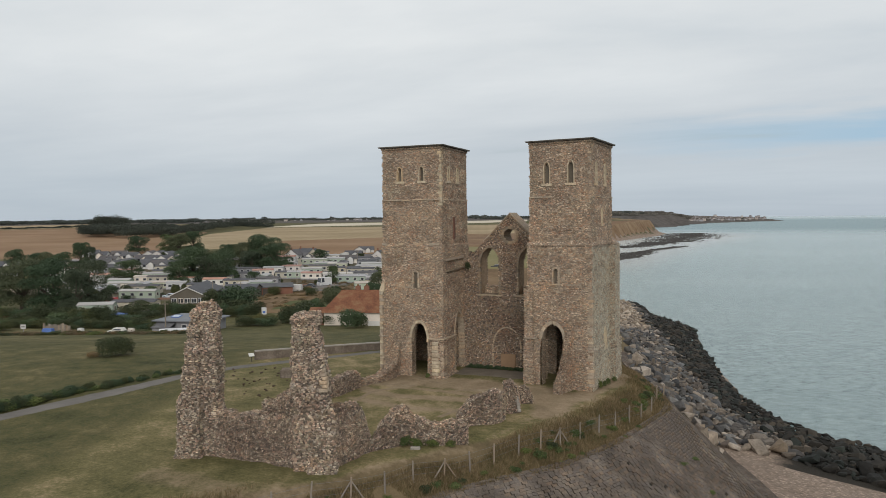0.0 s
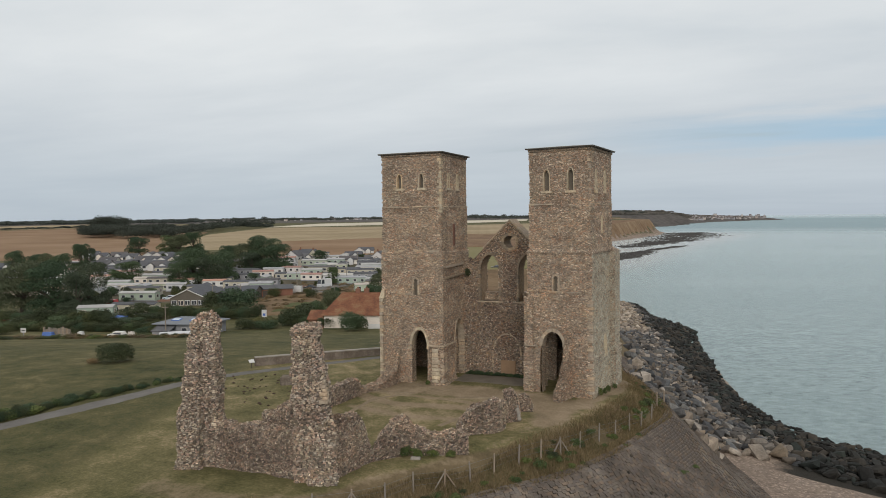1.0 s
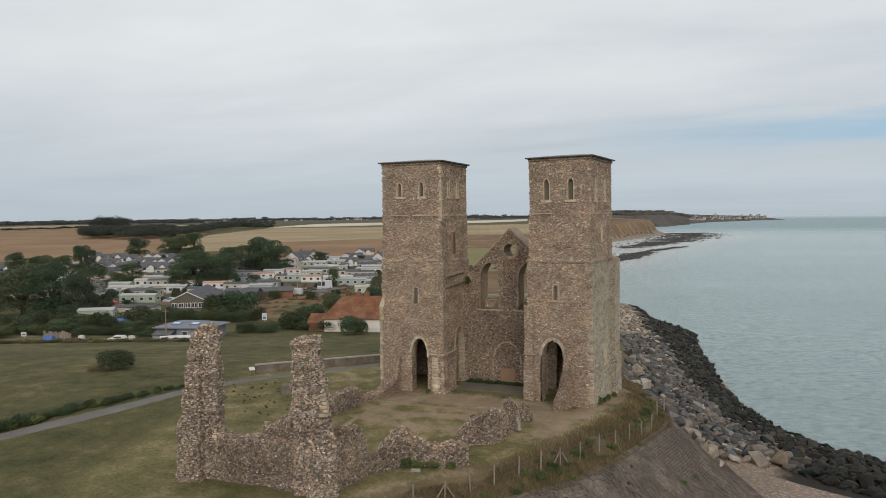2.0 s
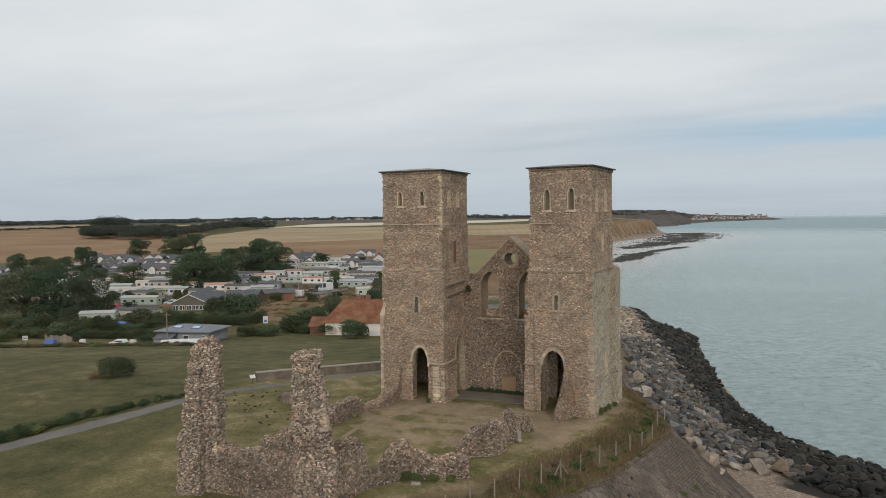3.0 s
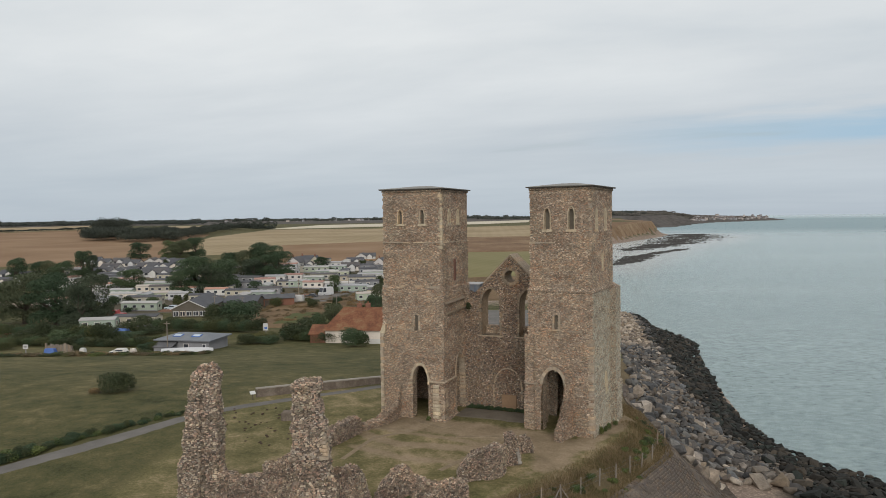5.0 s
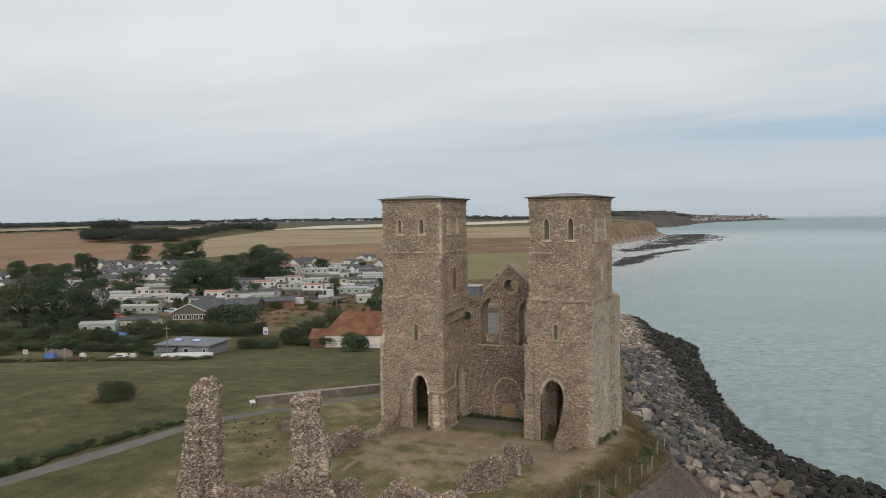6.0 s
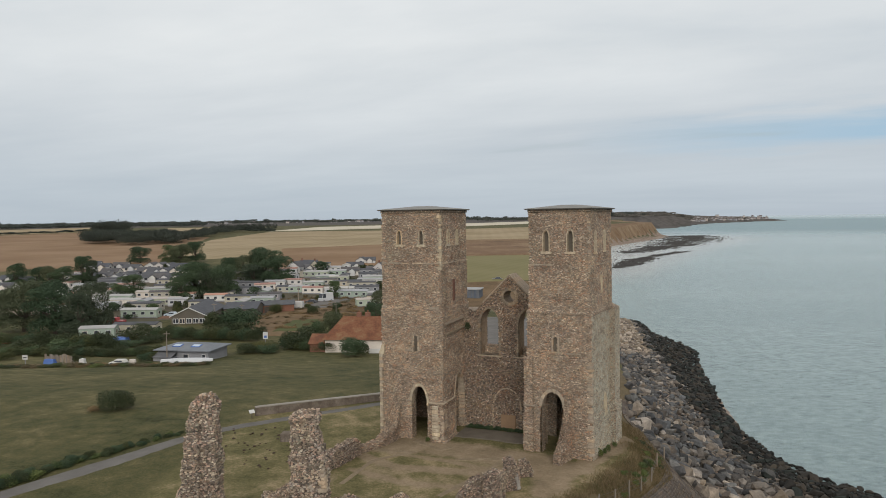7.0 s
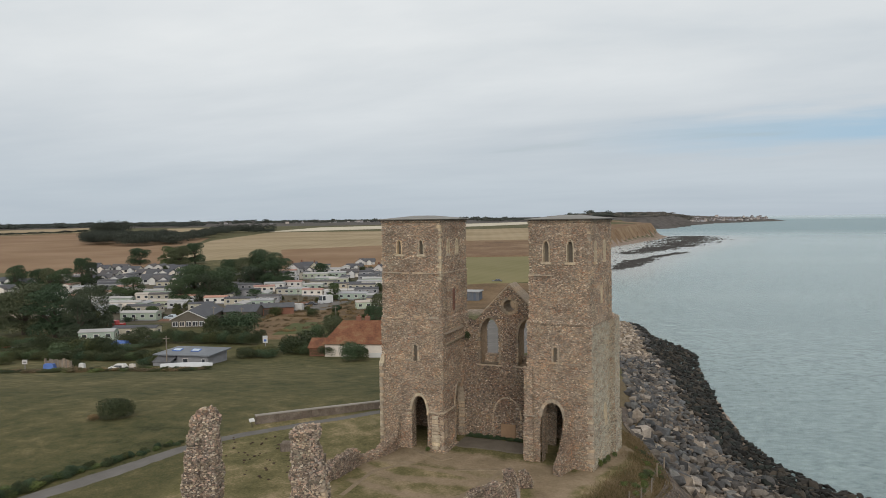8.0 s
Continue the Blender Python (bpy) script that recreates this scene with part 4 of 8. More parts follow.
def build_north_tower():
    W, L = 5.0, 6.2
    tw = thing("church_tower", "square ruined flint church tower with round doorway facing the sea", "tower", "twin church towers", pose(12.6, 0.0, 0, 0, 0, -5))
    offset = lambda z: 0.27 if z < 2.9 else 0.17 if z < 11.1 else 0.04 if z < 14.9 else 0.0
    place = [lambda u, z, o, f=f: face_point(W, L, f, u, z, o + offset(z)) for f in range(4)]
    door = Opening(0, 1.95, 0.88, -0.45, 3.5, 4.75)
    side = Opening(3, 3.0, 1.1, -0.7, 2.9, 4.9)
    slit = Opening(0, 2.22, 0.19, 8.0, 9.0, 9.2)
    w = [Opening(0, 1.45, 0.23, 15.95, 17.1, 17.68), Opening(0, 3.43, 0.23, 15.95, 17.15, 17.75),
         Opening(1, 1.35, 0.20, 15.95, 17.1, 17.6), Opening(1, 4.0, 0.20, 15.95, 17.1, 17.6), Opening(1, 2.95, 0.09, 12.7, 13.9, 13.95),
         Opening(1, 3.4, 0.16, 2.6, 3.9, 4.2)]
    shell = tower_shell(W, L, -1.2, 19.33, [door, side, slit] + w, offset)
    part("wall", shell, M_FLINT, tw)
    lay_stones(tw, shell, M_STONE, 32, keep=lambda c, n: n[:, 1] < -0.5, near=lambda p, n: p[2] < 7)
    lay_stones(tw, shell, M_STONE, 35, keep=lambda c, n: (n[:, 0] > 0.5) & (c[:, 2] > 11.1))
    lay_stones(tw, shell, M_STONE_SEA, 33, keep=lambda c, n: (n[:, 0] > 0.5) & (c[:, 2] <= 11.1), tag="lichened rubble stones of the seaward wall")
    arch_stones(tw, place[0], door, 0.26, 0.05, 0.5, M_WORN, 0.3, foot=3.2)
    for o in (door, side):
        reveal(tw, place[o.face], o, 0.95, M_FLINT)
    arch_stones(tw, place[0], slit, 0.15, 0.055, 0.4, M_WORN, 0.5, "jamb_stone")
    reveal(tw, place[0], slit, 0.7, M_FLINT)
    ends = [place[0](slit.u + a * (slit.half + 0.16), z, -0.22) for a, z in ((-1, slit.sill - 0.15), (1, slit.sill - 0.15), (1, slit.apex + 0.15), (-1, slit.apex + 0.15))]
    part("panel", (ends, [], [(0, 1, 2, 3)]), M_LOUVRE, tw)
    for o in w:
        belfry_window(tw, place[o.face], o)
    course(tw, W, L, 14.85, 0.04, 0.7, 13)
    course(tw, W, L, 7.9, 0.17, 0.6, 15, faces=(0,))
    # moulded set-off at mid height
    bm = bmesh.new()
    for lo, hi, z0, z1 in ((0.24, 0.24, 10.98, 11.12), (0.24, 0.05, 11.12, 11.34)):
        a = [bm.verts.new(p) for p in ((-W - lo, -lo, z0), (lo, -lo, z0), (lo, L + lo, z0), (-W - lo, L + lo, z0))]
        b = [bm.verts.new(p) for p in ((-W - hi, -hi, z1), (hi, -hi, z1), (hi, L + hi, z1), (-W - hi, L + hi, z1))]
        for i in range(4):
            bm.faces.new((a[i], a[(i + 1) % 4], b[(i + 1) % 4], b[i]))
    part("set_off", bm, M_FLINT, tw)
    quoins(tw, W, L, 1, 15.0, 19.0, offset, 16, 0.25, None, 0.6)
    quoins(tw, W, L, 1, -0.2, 7.4, offset, 17, 0.7, None, 0.65)
    rough_block("buttress", tw, (0.62, 0.9, -0.9, 7.5, [], lambda z: 0.10 if z < 3 else 0.03), (-W + 0.28, -0.36, 0), 42)
    part("impost_band", box(-W - 0.40, -W + 0.62, -0.60, 0.3, 3.5, 3.6, 0.02), M_WORN, tw)
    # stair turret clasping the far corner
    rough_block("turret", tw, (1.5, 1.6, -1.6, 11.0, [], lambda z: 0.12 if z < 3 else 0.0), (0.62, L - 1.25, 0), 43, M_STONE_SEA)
    part("turret_cap", wedge([(-0.9, L - 1.3, 11.0), (0.67, L - 1.3, 11.0), (0.67, L + 0.4, 11.0), (-0.9, L + 0.4, 11.0)],
                             [(-0.9, L - 1.0, 11.35), (0.1, L - 1.0, 11.35), (0.1, L + 0.1, 11.35), (-0.9, L + 0.1, 11.35)]), M_FLINT, tw)
    tower_roof(tw, W, L, 19.31, 2)
    return tw


def build_gable():
    """The ruined west gable between the towers, with two lancets and a round light."""
    g = thing("gable_wall", "ruined flint church gable with two tall lancets and round opening", "wall")
    x0, x1, yf, th, cell = 0.0, 7.75, 4.6, 1.85, 0.12
    lan = [Opening(0, 2.69, 0.88, 6.45, 9.3, 10.62), Opening(0, 6.24, 0.88, 6.45, 9.3, 10.66)]
    eye = (4.58, 11.76, 0.58)

    def top(x):
        if x < 1.2:
            return 10.15 + 0.2 * noise.noise((x * 3, 0, 0))
        return min(13.62, 10.2 + (x - 1.2) * 1.0 if x < 4.6 else 13.62 - (x - 4.6) * 0.98)

    nx, zs = int((x1 - x0) / cell), list(np.arange(-0.9, 14.0, cell))
    xs = [x0 + (x1 - x0) * i / nx for i in range(nx + 1)]
    verts, faces = [], []
    for side, y in ((0, yf), (1, yf + th)):
        for z in zs:
            for x in xs:
                zz = min(z, top(x))
                b = stone_bump((x, y, zz), 0.24, 0.05)
                verts.append((x, y - b if side == 0 else y + b, zz))
    n, half = len(xs), len(xs) * len(zs)
    for j in range(len(zs) - 1):
        for i in range(nx):
            xc, zc = (xs[i] + xs[i + 1]) / 2, (zs[j] + zs[j + 1]) / 2
            if zs[j] > top(xc) or any(o.holds(xc, zc) for o in lan) or math.hypot(xc - eye[0], zc - eye[1]) < eye[2]:
                continue
            q = (j * n + i, j * n + i + 1, (j + 1) * n + i + 1, (j + 1) * n + i)
            faces += [q, tuple(half + k for k in reversed(q))]
    # dark base and stones carry the shade between the towers in their colour
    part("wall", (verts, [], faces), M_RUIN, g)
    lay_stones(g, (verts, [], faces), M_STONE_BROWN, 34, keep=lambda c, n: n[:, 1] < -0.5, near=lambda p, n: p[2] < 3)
    place = lambda u, z, o: (u, yf - o, z)
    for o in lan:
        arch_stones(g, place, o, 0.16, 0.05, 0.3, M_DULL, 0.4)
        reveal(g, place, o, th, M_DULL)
        part("inner_sill", box(o.u - o.half, o.u + o.half, yf + 1.1, yf + th - 0.02, 6.4, 7.15, 0.05), M_FLINT, g)
        part("sill_band", box(o.u - 1.25, min(o.u + 1.2, 7.6), yf - 0.08, yf + 0.3, 6.33, 6.45, 0.02), M_WORN, g)
    # ring of the round light
    k = 14
    for i in range(k):
        a, b = 2 * math.pi * i / k, 2 * math.pi * (i + 0.96) / k
        pt = lambda r, t, o: (eye[0] + r * math.cos(t), yf - o, eye[1] + r * math.sin(t))
        lo = [pt(0.56, a, 0.06), pt(0.80, a, 0.06), pt(0.80, b, 0.06), pt(0.56, b, 0.06)]
        hi = [pt(0.52, a, -th), pt(0.80, a, -0.3), pt(0.80, b, -0.3), pt(0.52, b, -th)]
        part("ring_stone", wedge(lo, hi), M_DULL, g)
    # coping up both slopes
    for xa, za, xb, zb in ((2.1, 11.12, 4.6, 13.62), (4.6, 13.62, 7.7, 10.6)):
        k = 9
        for i in range(k):
            p = [(xa + (xb - xa) * v, za + (zb - za) * v) for v in (i / k, (i + 0.95) / k)]
            (a, za_), (b, zb_) = p
            lo = [(a, yf - 0.14, za_ - 0.02), (b, yf - 0.14, zb_ - 0.02), (b, yf - 0.14, zb_ + 0.13), (a, yf - 0.14, za_ + 0.13)]
            hi = [(a, yf + th + 0.1, za_ - 0.02), (b, yf + th + 0.1, zb_ - 0.02), (b, yf + th + 0.1, zb_ + 0.13), (a, yf + th + 0.1, za_ + 0.13)]
            part("coping_stone", wedge(lo, hi), M_WORN, g)
    # blocked west doorway
    old = Opening(0, 4.25, 1.22, -0.6, 2.0, 3.5)
    arch_stones(g, place, old, 0.13, 0.03, 0.3, M_WORN, 0.35)
    part("blocked_panel", box(3.68, 5.06, yf - 0.10, yf + 0.2, -0.1, 1.2, 0.03), M_PLASTER, g, "brown plastered blocking of an old doorway")
    # weathered string courses along the south tower's flank
    part("flank_coping", wedge([(0.1, 0.3, 9.66), (0.30, 0.3, 9.66), (0.30, 4.58, 9.74), (0.1, 4.58, 9.74)],
                               [(0.1, 0.3, 9.86), (0.18, 0.3, 9.82), (0.18, 4.58, 9.92), (0.1, 4.58, 9.96)]), M_DULL, g)
    part("flank_course", wedge([(0.1, 0.4, 8.72), (0.32, 0.4, 8.72), (0.32, 4.56, 8.84), (0.1, 4.56, 8.84)],
                               [(0.1, 0.4, 8.86), (0.32, 0.4, 8.86), (0.32, 4.56, 8.98), (0.1, 4.56, 8.98)]), M_DULL, g)
    part("scar", box(0.0, 0.14, 2.42, 2.80, 11.5, 13.4, 0.02), M_BRICKRED, g, "red brick patch in the tower wall")


M_BRICKRED = mottled("old_red_brick", [(0.12, 0.06, 0.045), (0.19, 0.10, 0.075)], 2.5, 14, 0.92, 0.2, 0.6, 0.03)
build_south_tower()
build_north_tower()
build_gable()

# ---- ruins round the towers ----


def along(*rows):
    """Stations given along and across the inland axis, as x, y, top, thickness."""
    return [(*from_su(a, b), *rest) for a, b, *rest in rows]


def build_ruins():
    ruin = thing("ruined_wall", "tall broken flint piers joined by a ragged wall", "ruin")
    # pier, wall, pier, return: each pier leans back from a thicker foot
    at = lambda sv, uv: pose(*from_su(sv, uv), 0, 0, 0, 23.17)
    pillar("pier", [(-1.0, -0.5, 1.05, 0.0, 1.5), (3.2, -0.45, 0.94, 0.0, 1.4), (5.0, -0.42, 0.92, 0.02, 1.35), (6.8, -0.40, 0.94, 0.05, 1.25),
                    (7.9, -0.36, 0.92, 0.10, 1.2), (8.45, -0.1, 0.75, 0.18, 1.05)], M_RUIN, ruin).matrix_world = at(40.4, -14.5)
    pillar("buttress", [(-1.0, -1.55, 0.0, -0.5, 0.9), (1.5, -1.3, 0.0, -0.48, 0.9), (2.9, -1.22, 0.08, -0.45, 0.9), (3.3, -1.06, 0.08, -0.38, 0.9), (4.8, -0.86, 0.08, -0.33, 0.85),
                        (5.8, -0.76, 0.0, -0.28, 0.85), (6.5, -0.6, -0.06, -0.22, 0.8), (8.0, -0.38, -0.08, -0.06, 0.8)],
           M_RUIN, ruin, single=lambda p, n: n[1] < -0.5 and p[2] < 4).matrix_world = at(40.4, -14.5)
    pillar("pier", [(-1.0, -1.0, 1.0, 0.0, 1.5), (3.4, -1.02, 0.85, 0.0, 1.45), (4.2, -1.02, 0.78, 0.0, 1.4), (5.5, -1.06, 0.66, 0.02, 1.3), (6.2, -1.0, 0.56, 0.05, 1.2),
                    (6.7, -0.98, 0.50, 0.05, 1.2), (7.3, -0.95, 0.46, 0.1, 1.1), (7.95, -1.0, 0.50, 0.1, 1.1), (8.1, -0.75, 0.4, 0.15, 1.0)], M_RUIN, ruin).matrix_world = at(37.75, -7.5)
    pillar("buttress", [(-1.0, -0.2, 1.36, -0.36, 0.4), (1.0, -0.15, 1.3, -0.33, 0.4), (2.5, -0.1, 1.22, -0.28, 0.4), (2.8, 0.05, 1.14, -0.05, 0.4)], M_RUIN, ruin).matrix_world = at(37.75, -7.5)
    pillar("buttress", [(2.6, 0.1, 0.98, -0.24, 0.3), (4.2, 0.1, 0.84, -0.2, 0.3), (5.6, 0.1, 0.66, -0.15, 0.3), (7.7, 0.1, 0.46, -0.06, 0.3)], M_RUIN, ruin).matrix_world = at(37.75, -7.5)
    rnd = random.Random(4)
    z = 3.85
    for i in range(6):
        h = rnd.uniform(0.2, 0.28)
        wide = (0.52, 0.30, 0.42, 0.24, 0.36, 0.2)[i]
        o = part("quoin", box(1.0 - 0.03 * i - wide, 1.0 - 0.03 * i, -0.33, 0.2, z, z + h - 0.02, 0.04), M_WORN, ruin)
        o.matrix_world = at(37.75, -7.5)
        z += h
    rubble_wall("curtain", along((41.0, -14.0, 2.4, 1.1), (40.65, -13.0, 1.9, 1.15), (40.1, -11.3, 2.05, 1.15), (39.6, -10.0, 1.9, 1.15), (39.1, -9.0, 2.0, 1.15), (38.6, -8.0, 2.3, 1.1)), M_RUIN, ruin)
    rubble_wall("back_wall", along((40.8, -10.8, 2.5, 0.7), (40.3, -9.7, 3.05, 0.75), (39.5, -8.6, 3.5, 0.8)), M_RUIN, ruin)
    rubble_wall("return_wall", along((38.5, -6.7, 2.75, 0.95), (39.3, -6.2, 2.65, 0.95), (40.2, -5.6, 2.55, 0.95), (40.6, -5.35, 2.1, 0.95), (40.9, -5.15, 1.0, 0.9), (41.3, -4.85, 0.0, 0.8)), M_RUIN, ruin)
    w = rubble_wall("ruined_footing", [(2.6, -18.3, -0.45, 0.5), (3.1, -17.9, 0.0, 0.55), (3.45, -17.3, 1.0, 0.6), (4.0, -16.5, 1.75, 0.7), (4.35, -16.15, 1.85, 0.75), (4.75, -16.05, 1.35, 0.65), (5.35, -15.9, 1.0, 0.6), (6.3, -15.5, 0.75, 0.6),
                                 (7.0, -15.0, 0.85, 0.7), (7.5, -14.6, 0.75, 0.8), (7.75, -14.4, 0.45, 0.75)], M_RUIN, None, ragged=0.14)
    tagged(w, "low curved flint footing of a ruined apse", "ruin", "low ruined walls")
    w = rubble_wall("ruined_footing", [(6.1, -12.0, 0.3, 0.4), (6.5, -11.7, 0.9, 0.5), (6.9, -11.3, 1.3, 0.55), (7.35, -10.85, 1.6, 0.6)], M_RUIN, None, ragged=0.12)
    tagged(w, "broken low flint wall of a ruined chancel", "ruin", "low ruined walls")
    w = rubble_wall("ruined_footing", [(7.45, -10.85, 1.55, 0.7), (7.9, -10.55, 1.7, 0.75), (8.15, -10.0, 1.7, 0.75), (8.2, -9.2, 1.35, 0.6), (8.2, -8.7, 1.2, 0.5)], M_RUIN, None, ragged=0.12)
    tagged(w, "thick broken stump of flint wall", "ruin", "low ruined walls")
    w = rubble_wall("ruined_footing", [(8.1, -7.95, 1.8, 0.55), (8.5, -7.6, 1.95, 0.6), (8.8, -7.4, 1.5, 0.6), (9.05, -7.3, 0.1, 0.5)], M_RUIN, None, ragged=0.12)
    tagged(w, "upright stump of flint wall with white plaster", "ruin", "low ruined walls")
    for i in range(7):
        z = -0.35 + i * 0.22
        o = part("plaster_patch", box(-0.16 + 0.02 * (i % 3), 0.12 - 0.03 * (i % 2), -0.06, 0.05, z, z + 0.21, 0.03), M_COPING, w, "pale lime plaster clinging to the stump")
        o.matrix_world = pose(9.12 - 0.05 * i, -7.68 + 0.012 * i, 0, 0, 0, 35)
    w = rubble_wall("ruined_footing", [(8.3, -5.1, 0.75, 0.45), (8.7, -4.95, 0.85, 0.45), (9.0, -4.8, 0.6, 0.45), (9.25, -4.7, 0.0, 0.4)], M_RUIN, None, ragged=0.12)
    tagged(w, "short stump of broken flint wall", "ruin", "low ruined walls")
    w = rubble_wall("ruined_footing", [(-5.6, -9.8, 0.5, 0.7), (-5.5, -8.6, 1.0, 0.7), (-5.4, -7.0, 1.15, 0.7), (-5.3, -5.6, 1.1, 0.7), (-5.3, -5.3, 0.5, 0.6)], M_RUIN, None)
    tagged(w, "low flint wall stub in the grass", "ruin", "low ruined walls")
    w = rubble_wall("ruined_footing", [(-5.3, -5.0, 0.1, 0.7), (-4.8, -3.6, 0.1, 0.8), (-4.5, -2.0, 0.3, 0.9), (-4.4, -1.0, 0.9, 1.0), (-4.3, -0.3, 2.6, 0.8), (-4.25, 0.1, 4.6, 0.55)], M_FLINT, None, stones=M_STONE)
    tagged(w, "broken stub of nave wall rising to the tower", "ruin", "low ruined walls")
    w = rubble_wall("ruined_footing", [(10.35, -2.1, 0.1, 0.6), (10.55, -1.6, 1.1, 0.55), (10.75, -1.0, 2.6, 0.48), (10.9, -0.45, 4.1, 0.42), (10.97, 0.1, 5.1, 0.38)], M_FLINT, None, stones=M_STONE)
    tagged(w, "leaning broken stub of nave wall against the tower", "ruin", "low ruined walls")


build_ruins()

# ---- foliage and foliage materials ----


def leaf_material(name, colours, scale=0.35):
    m, t, b = material(name, 0.8, 0.2)
    vec = coords(t)
    geo, info = node(t, "ShaderNodeNewGeometry"), node(t, "ShaderNodeObjectInfo")
    f = calc(t, "ADD", calc(t, "MULTIPLY", noise_tex(t, vec, scale, 4), 0.62), calc(t, "MULTIPLY", geo.outputs["Random Per Island"], 0.38))
    k = len(colours) - 1
    col = ramp(t, [(0.22 + 0.56 * i / k, c) for i, c in enumerate(colours)], f)
    tone = ramp(t, [(0, (0.72, 0.78, 0.8)), (0.5, (1, 1, 1)), (1, (1.3, 1.2, 1.0))], info.outputs["Random"])
    t.links.new(mix(t, 1.0, col, tone, "MULTIPLY"), b.inputs["Base Color"])
    return m


M_LEAF = leaf_material("tree_leaves", [(0.033, 0.052, 0.027), (0.052, 0.077, 0.040), (0.078, 0.108, 0.056)], 3.0)
M_LEAF_GREY = leaf_material("grey_green_leaves", [(0.042, 0.055, 0.034), (0.062, 0.076, 0.046), (0.092, 0.104, 0.064)], 3.0)
M_BUSH = leaf_material("bush_leaves", [(0.030, 0.040, 0.018), (0.049, 0.059, 0.027), (0.078, 0.084, 0.040)], 2.0)
M_OLIVE = leaf_material("olive_hedge_leaves", [(0.060, 0.066, 0.028), (0.092, 0.094, 0.042), (0.13, 0.126, 0.062)], 2.0)
M_BRAMBLE = leaf_material("bramble_leaves", [(0.040, 0.060, 0.020), (0.072, 0.095, 0.033), (0.12, 0.135, 0.05)], 1.5)
M_DRY = leaf_material("dry_stalks", [(0.085, 0.058, 0.030), (0.16, 0.115, 0.062), (0.25, 0.19, 0.115)], 0.6)
M_WILD = leaf_material("long_grass_blades", [(0.062, 0.066, 0.026), (0.115, 0.092, 0.046), (0.165, 0.122, 0.068), (0.245, 0.19, 0.115)], 0.6)
M_BARK = mottled("bark", [(0.05, 0.04, 0.032), (0.09, 0.075, 0.06)], 2, 14, 0.95, 0.2, 0.5, 0.03)


def leaf_cloud(blobs, count, size, seed, flat=0.0):
    """Leaf quads on and inside ellipsoids of x, y, z, rx, ry, rz; the leaves lie roughly along the skin."""
    rnd = np.random.RandomState(seed)
    vol = np.array([b[3] * b[4] + b[4] * b[5] + b[3] * b[5] for b in blobs])
    pick = rnd.choice(len(blobs), count, p=vol / vol.sum())
    d = rnd.normal(size=(count, 3))
    d /= np.linalg.norm(d, axis=1)[:, None]
    d[:, 2] = np.where(d[:, 2] < -0.45, -d[:, 2], d[:, 2])
    B = np.array(blobs)[pick]
    r = 0.72 + 0.36 * rnd.rand(count) ** 0.8
    P = B[:, :3] + d * B[:, 3:6] * r[:, None]
    n = d + rnd.normal(scale=0.7, size=(count, 3))
    n /= np.linalg.norm(n, axis=1)[:, None]
    a = np.cross(n, rnd.normal(size=(count, 3)))
    a /= np.linalg.norm(a, axis=1)[:, None] + 1e-9
    b = np.cross(n, a)
    sz = (size * (0.55 + 0.9 * rnd.rand(count)))[:, None]
    V = np.stack([P - a * sz, P - b * sz * 0.6, P + a * sz, P + b * sz * 0.6], 1).reshape(-1, 3)
    F = np.arange(count * 4).reshape(-1, 4)
    return V, F


def cloud_mesh(name, V, F, mat):
    me = bpy.data.meshes.new(name)
    me.from_pydata(V.tolist(), [], F.tolist())
    me.materials.append(mat)
    return me


def tube(bm, points, sides=6):
    """A tapered limb through points of x, y, z, radius."""
    rings = []
    for i, (x, y, z, r) in enumerate(points):
        a, b = points[max(0, i - 1)], points[min(len(points) - 1, i + 1)]
        ax = (Vector(b[:3]) - Vector(a[:3])).normalized()
        q = ax.to_track_quat("Z", "Y")
        rings.append([bm.verts.new(Vector((x, y, z)) + q @ Vector((r * math.cos(2 * math.pi * k / sides), r * math.sin(2 * math.pi * k / sides), 0))) for k in range(sides)])
    for lo, hi in zip(rings, rings[1:]):
        for k in range(sides):
            bm.faces.new((lo[k], lo[(k + 1) % sides], hi[(k + 1) % sides], hi[k]))
    bm.faces.new(rings[-1])
    bm.faces.new(rings[0][::-1])


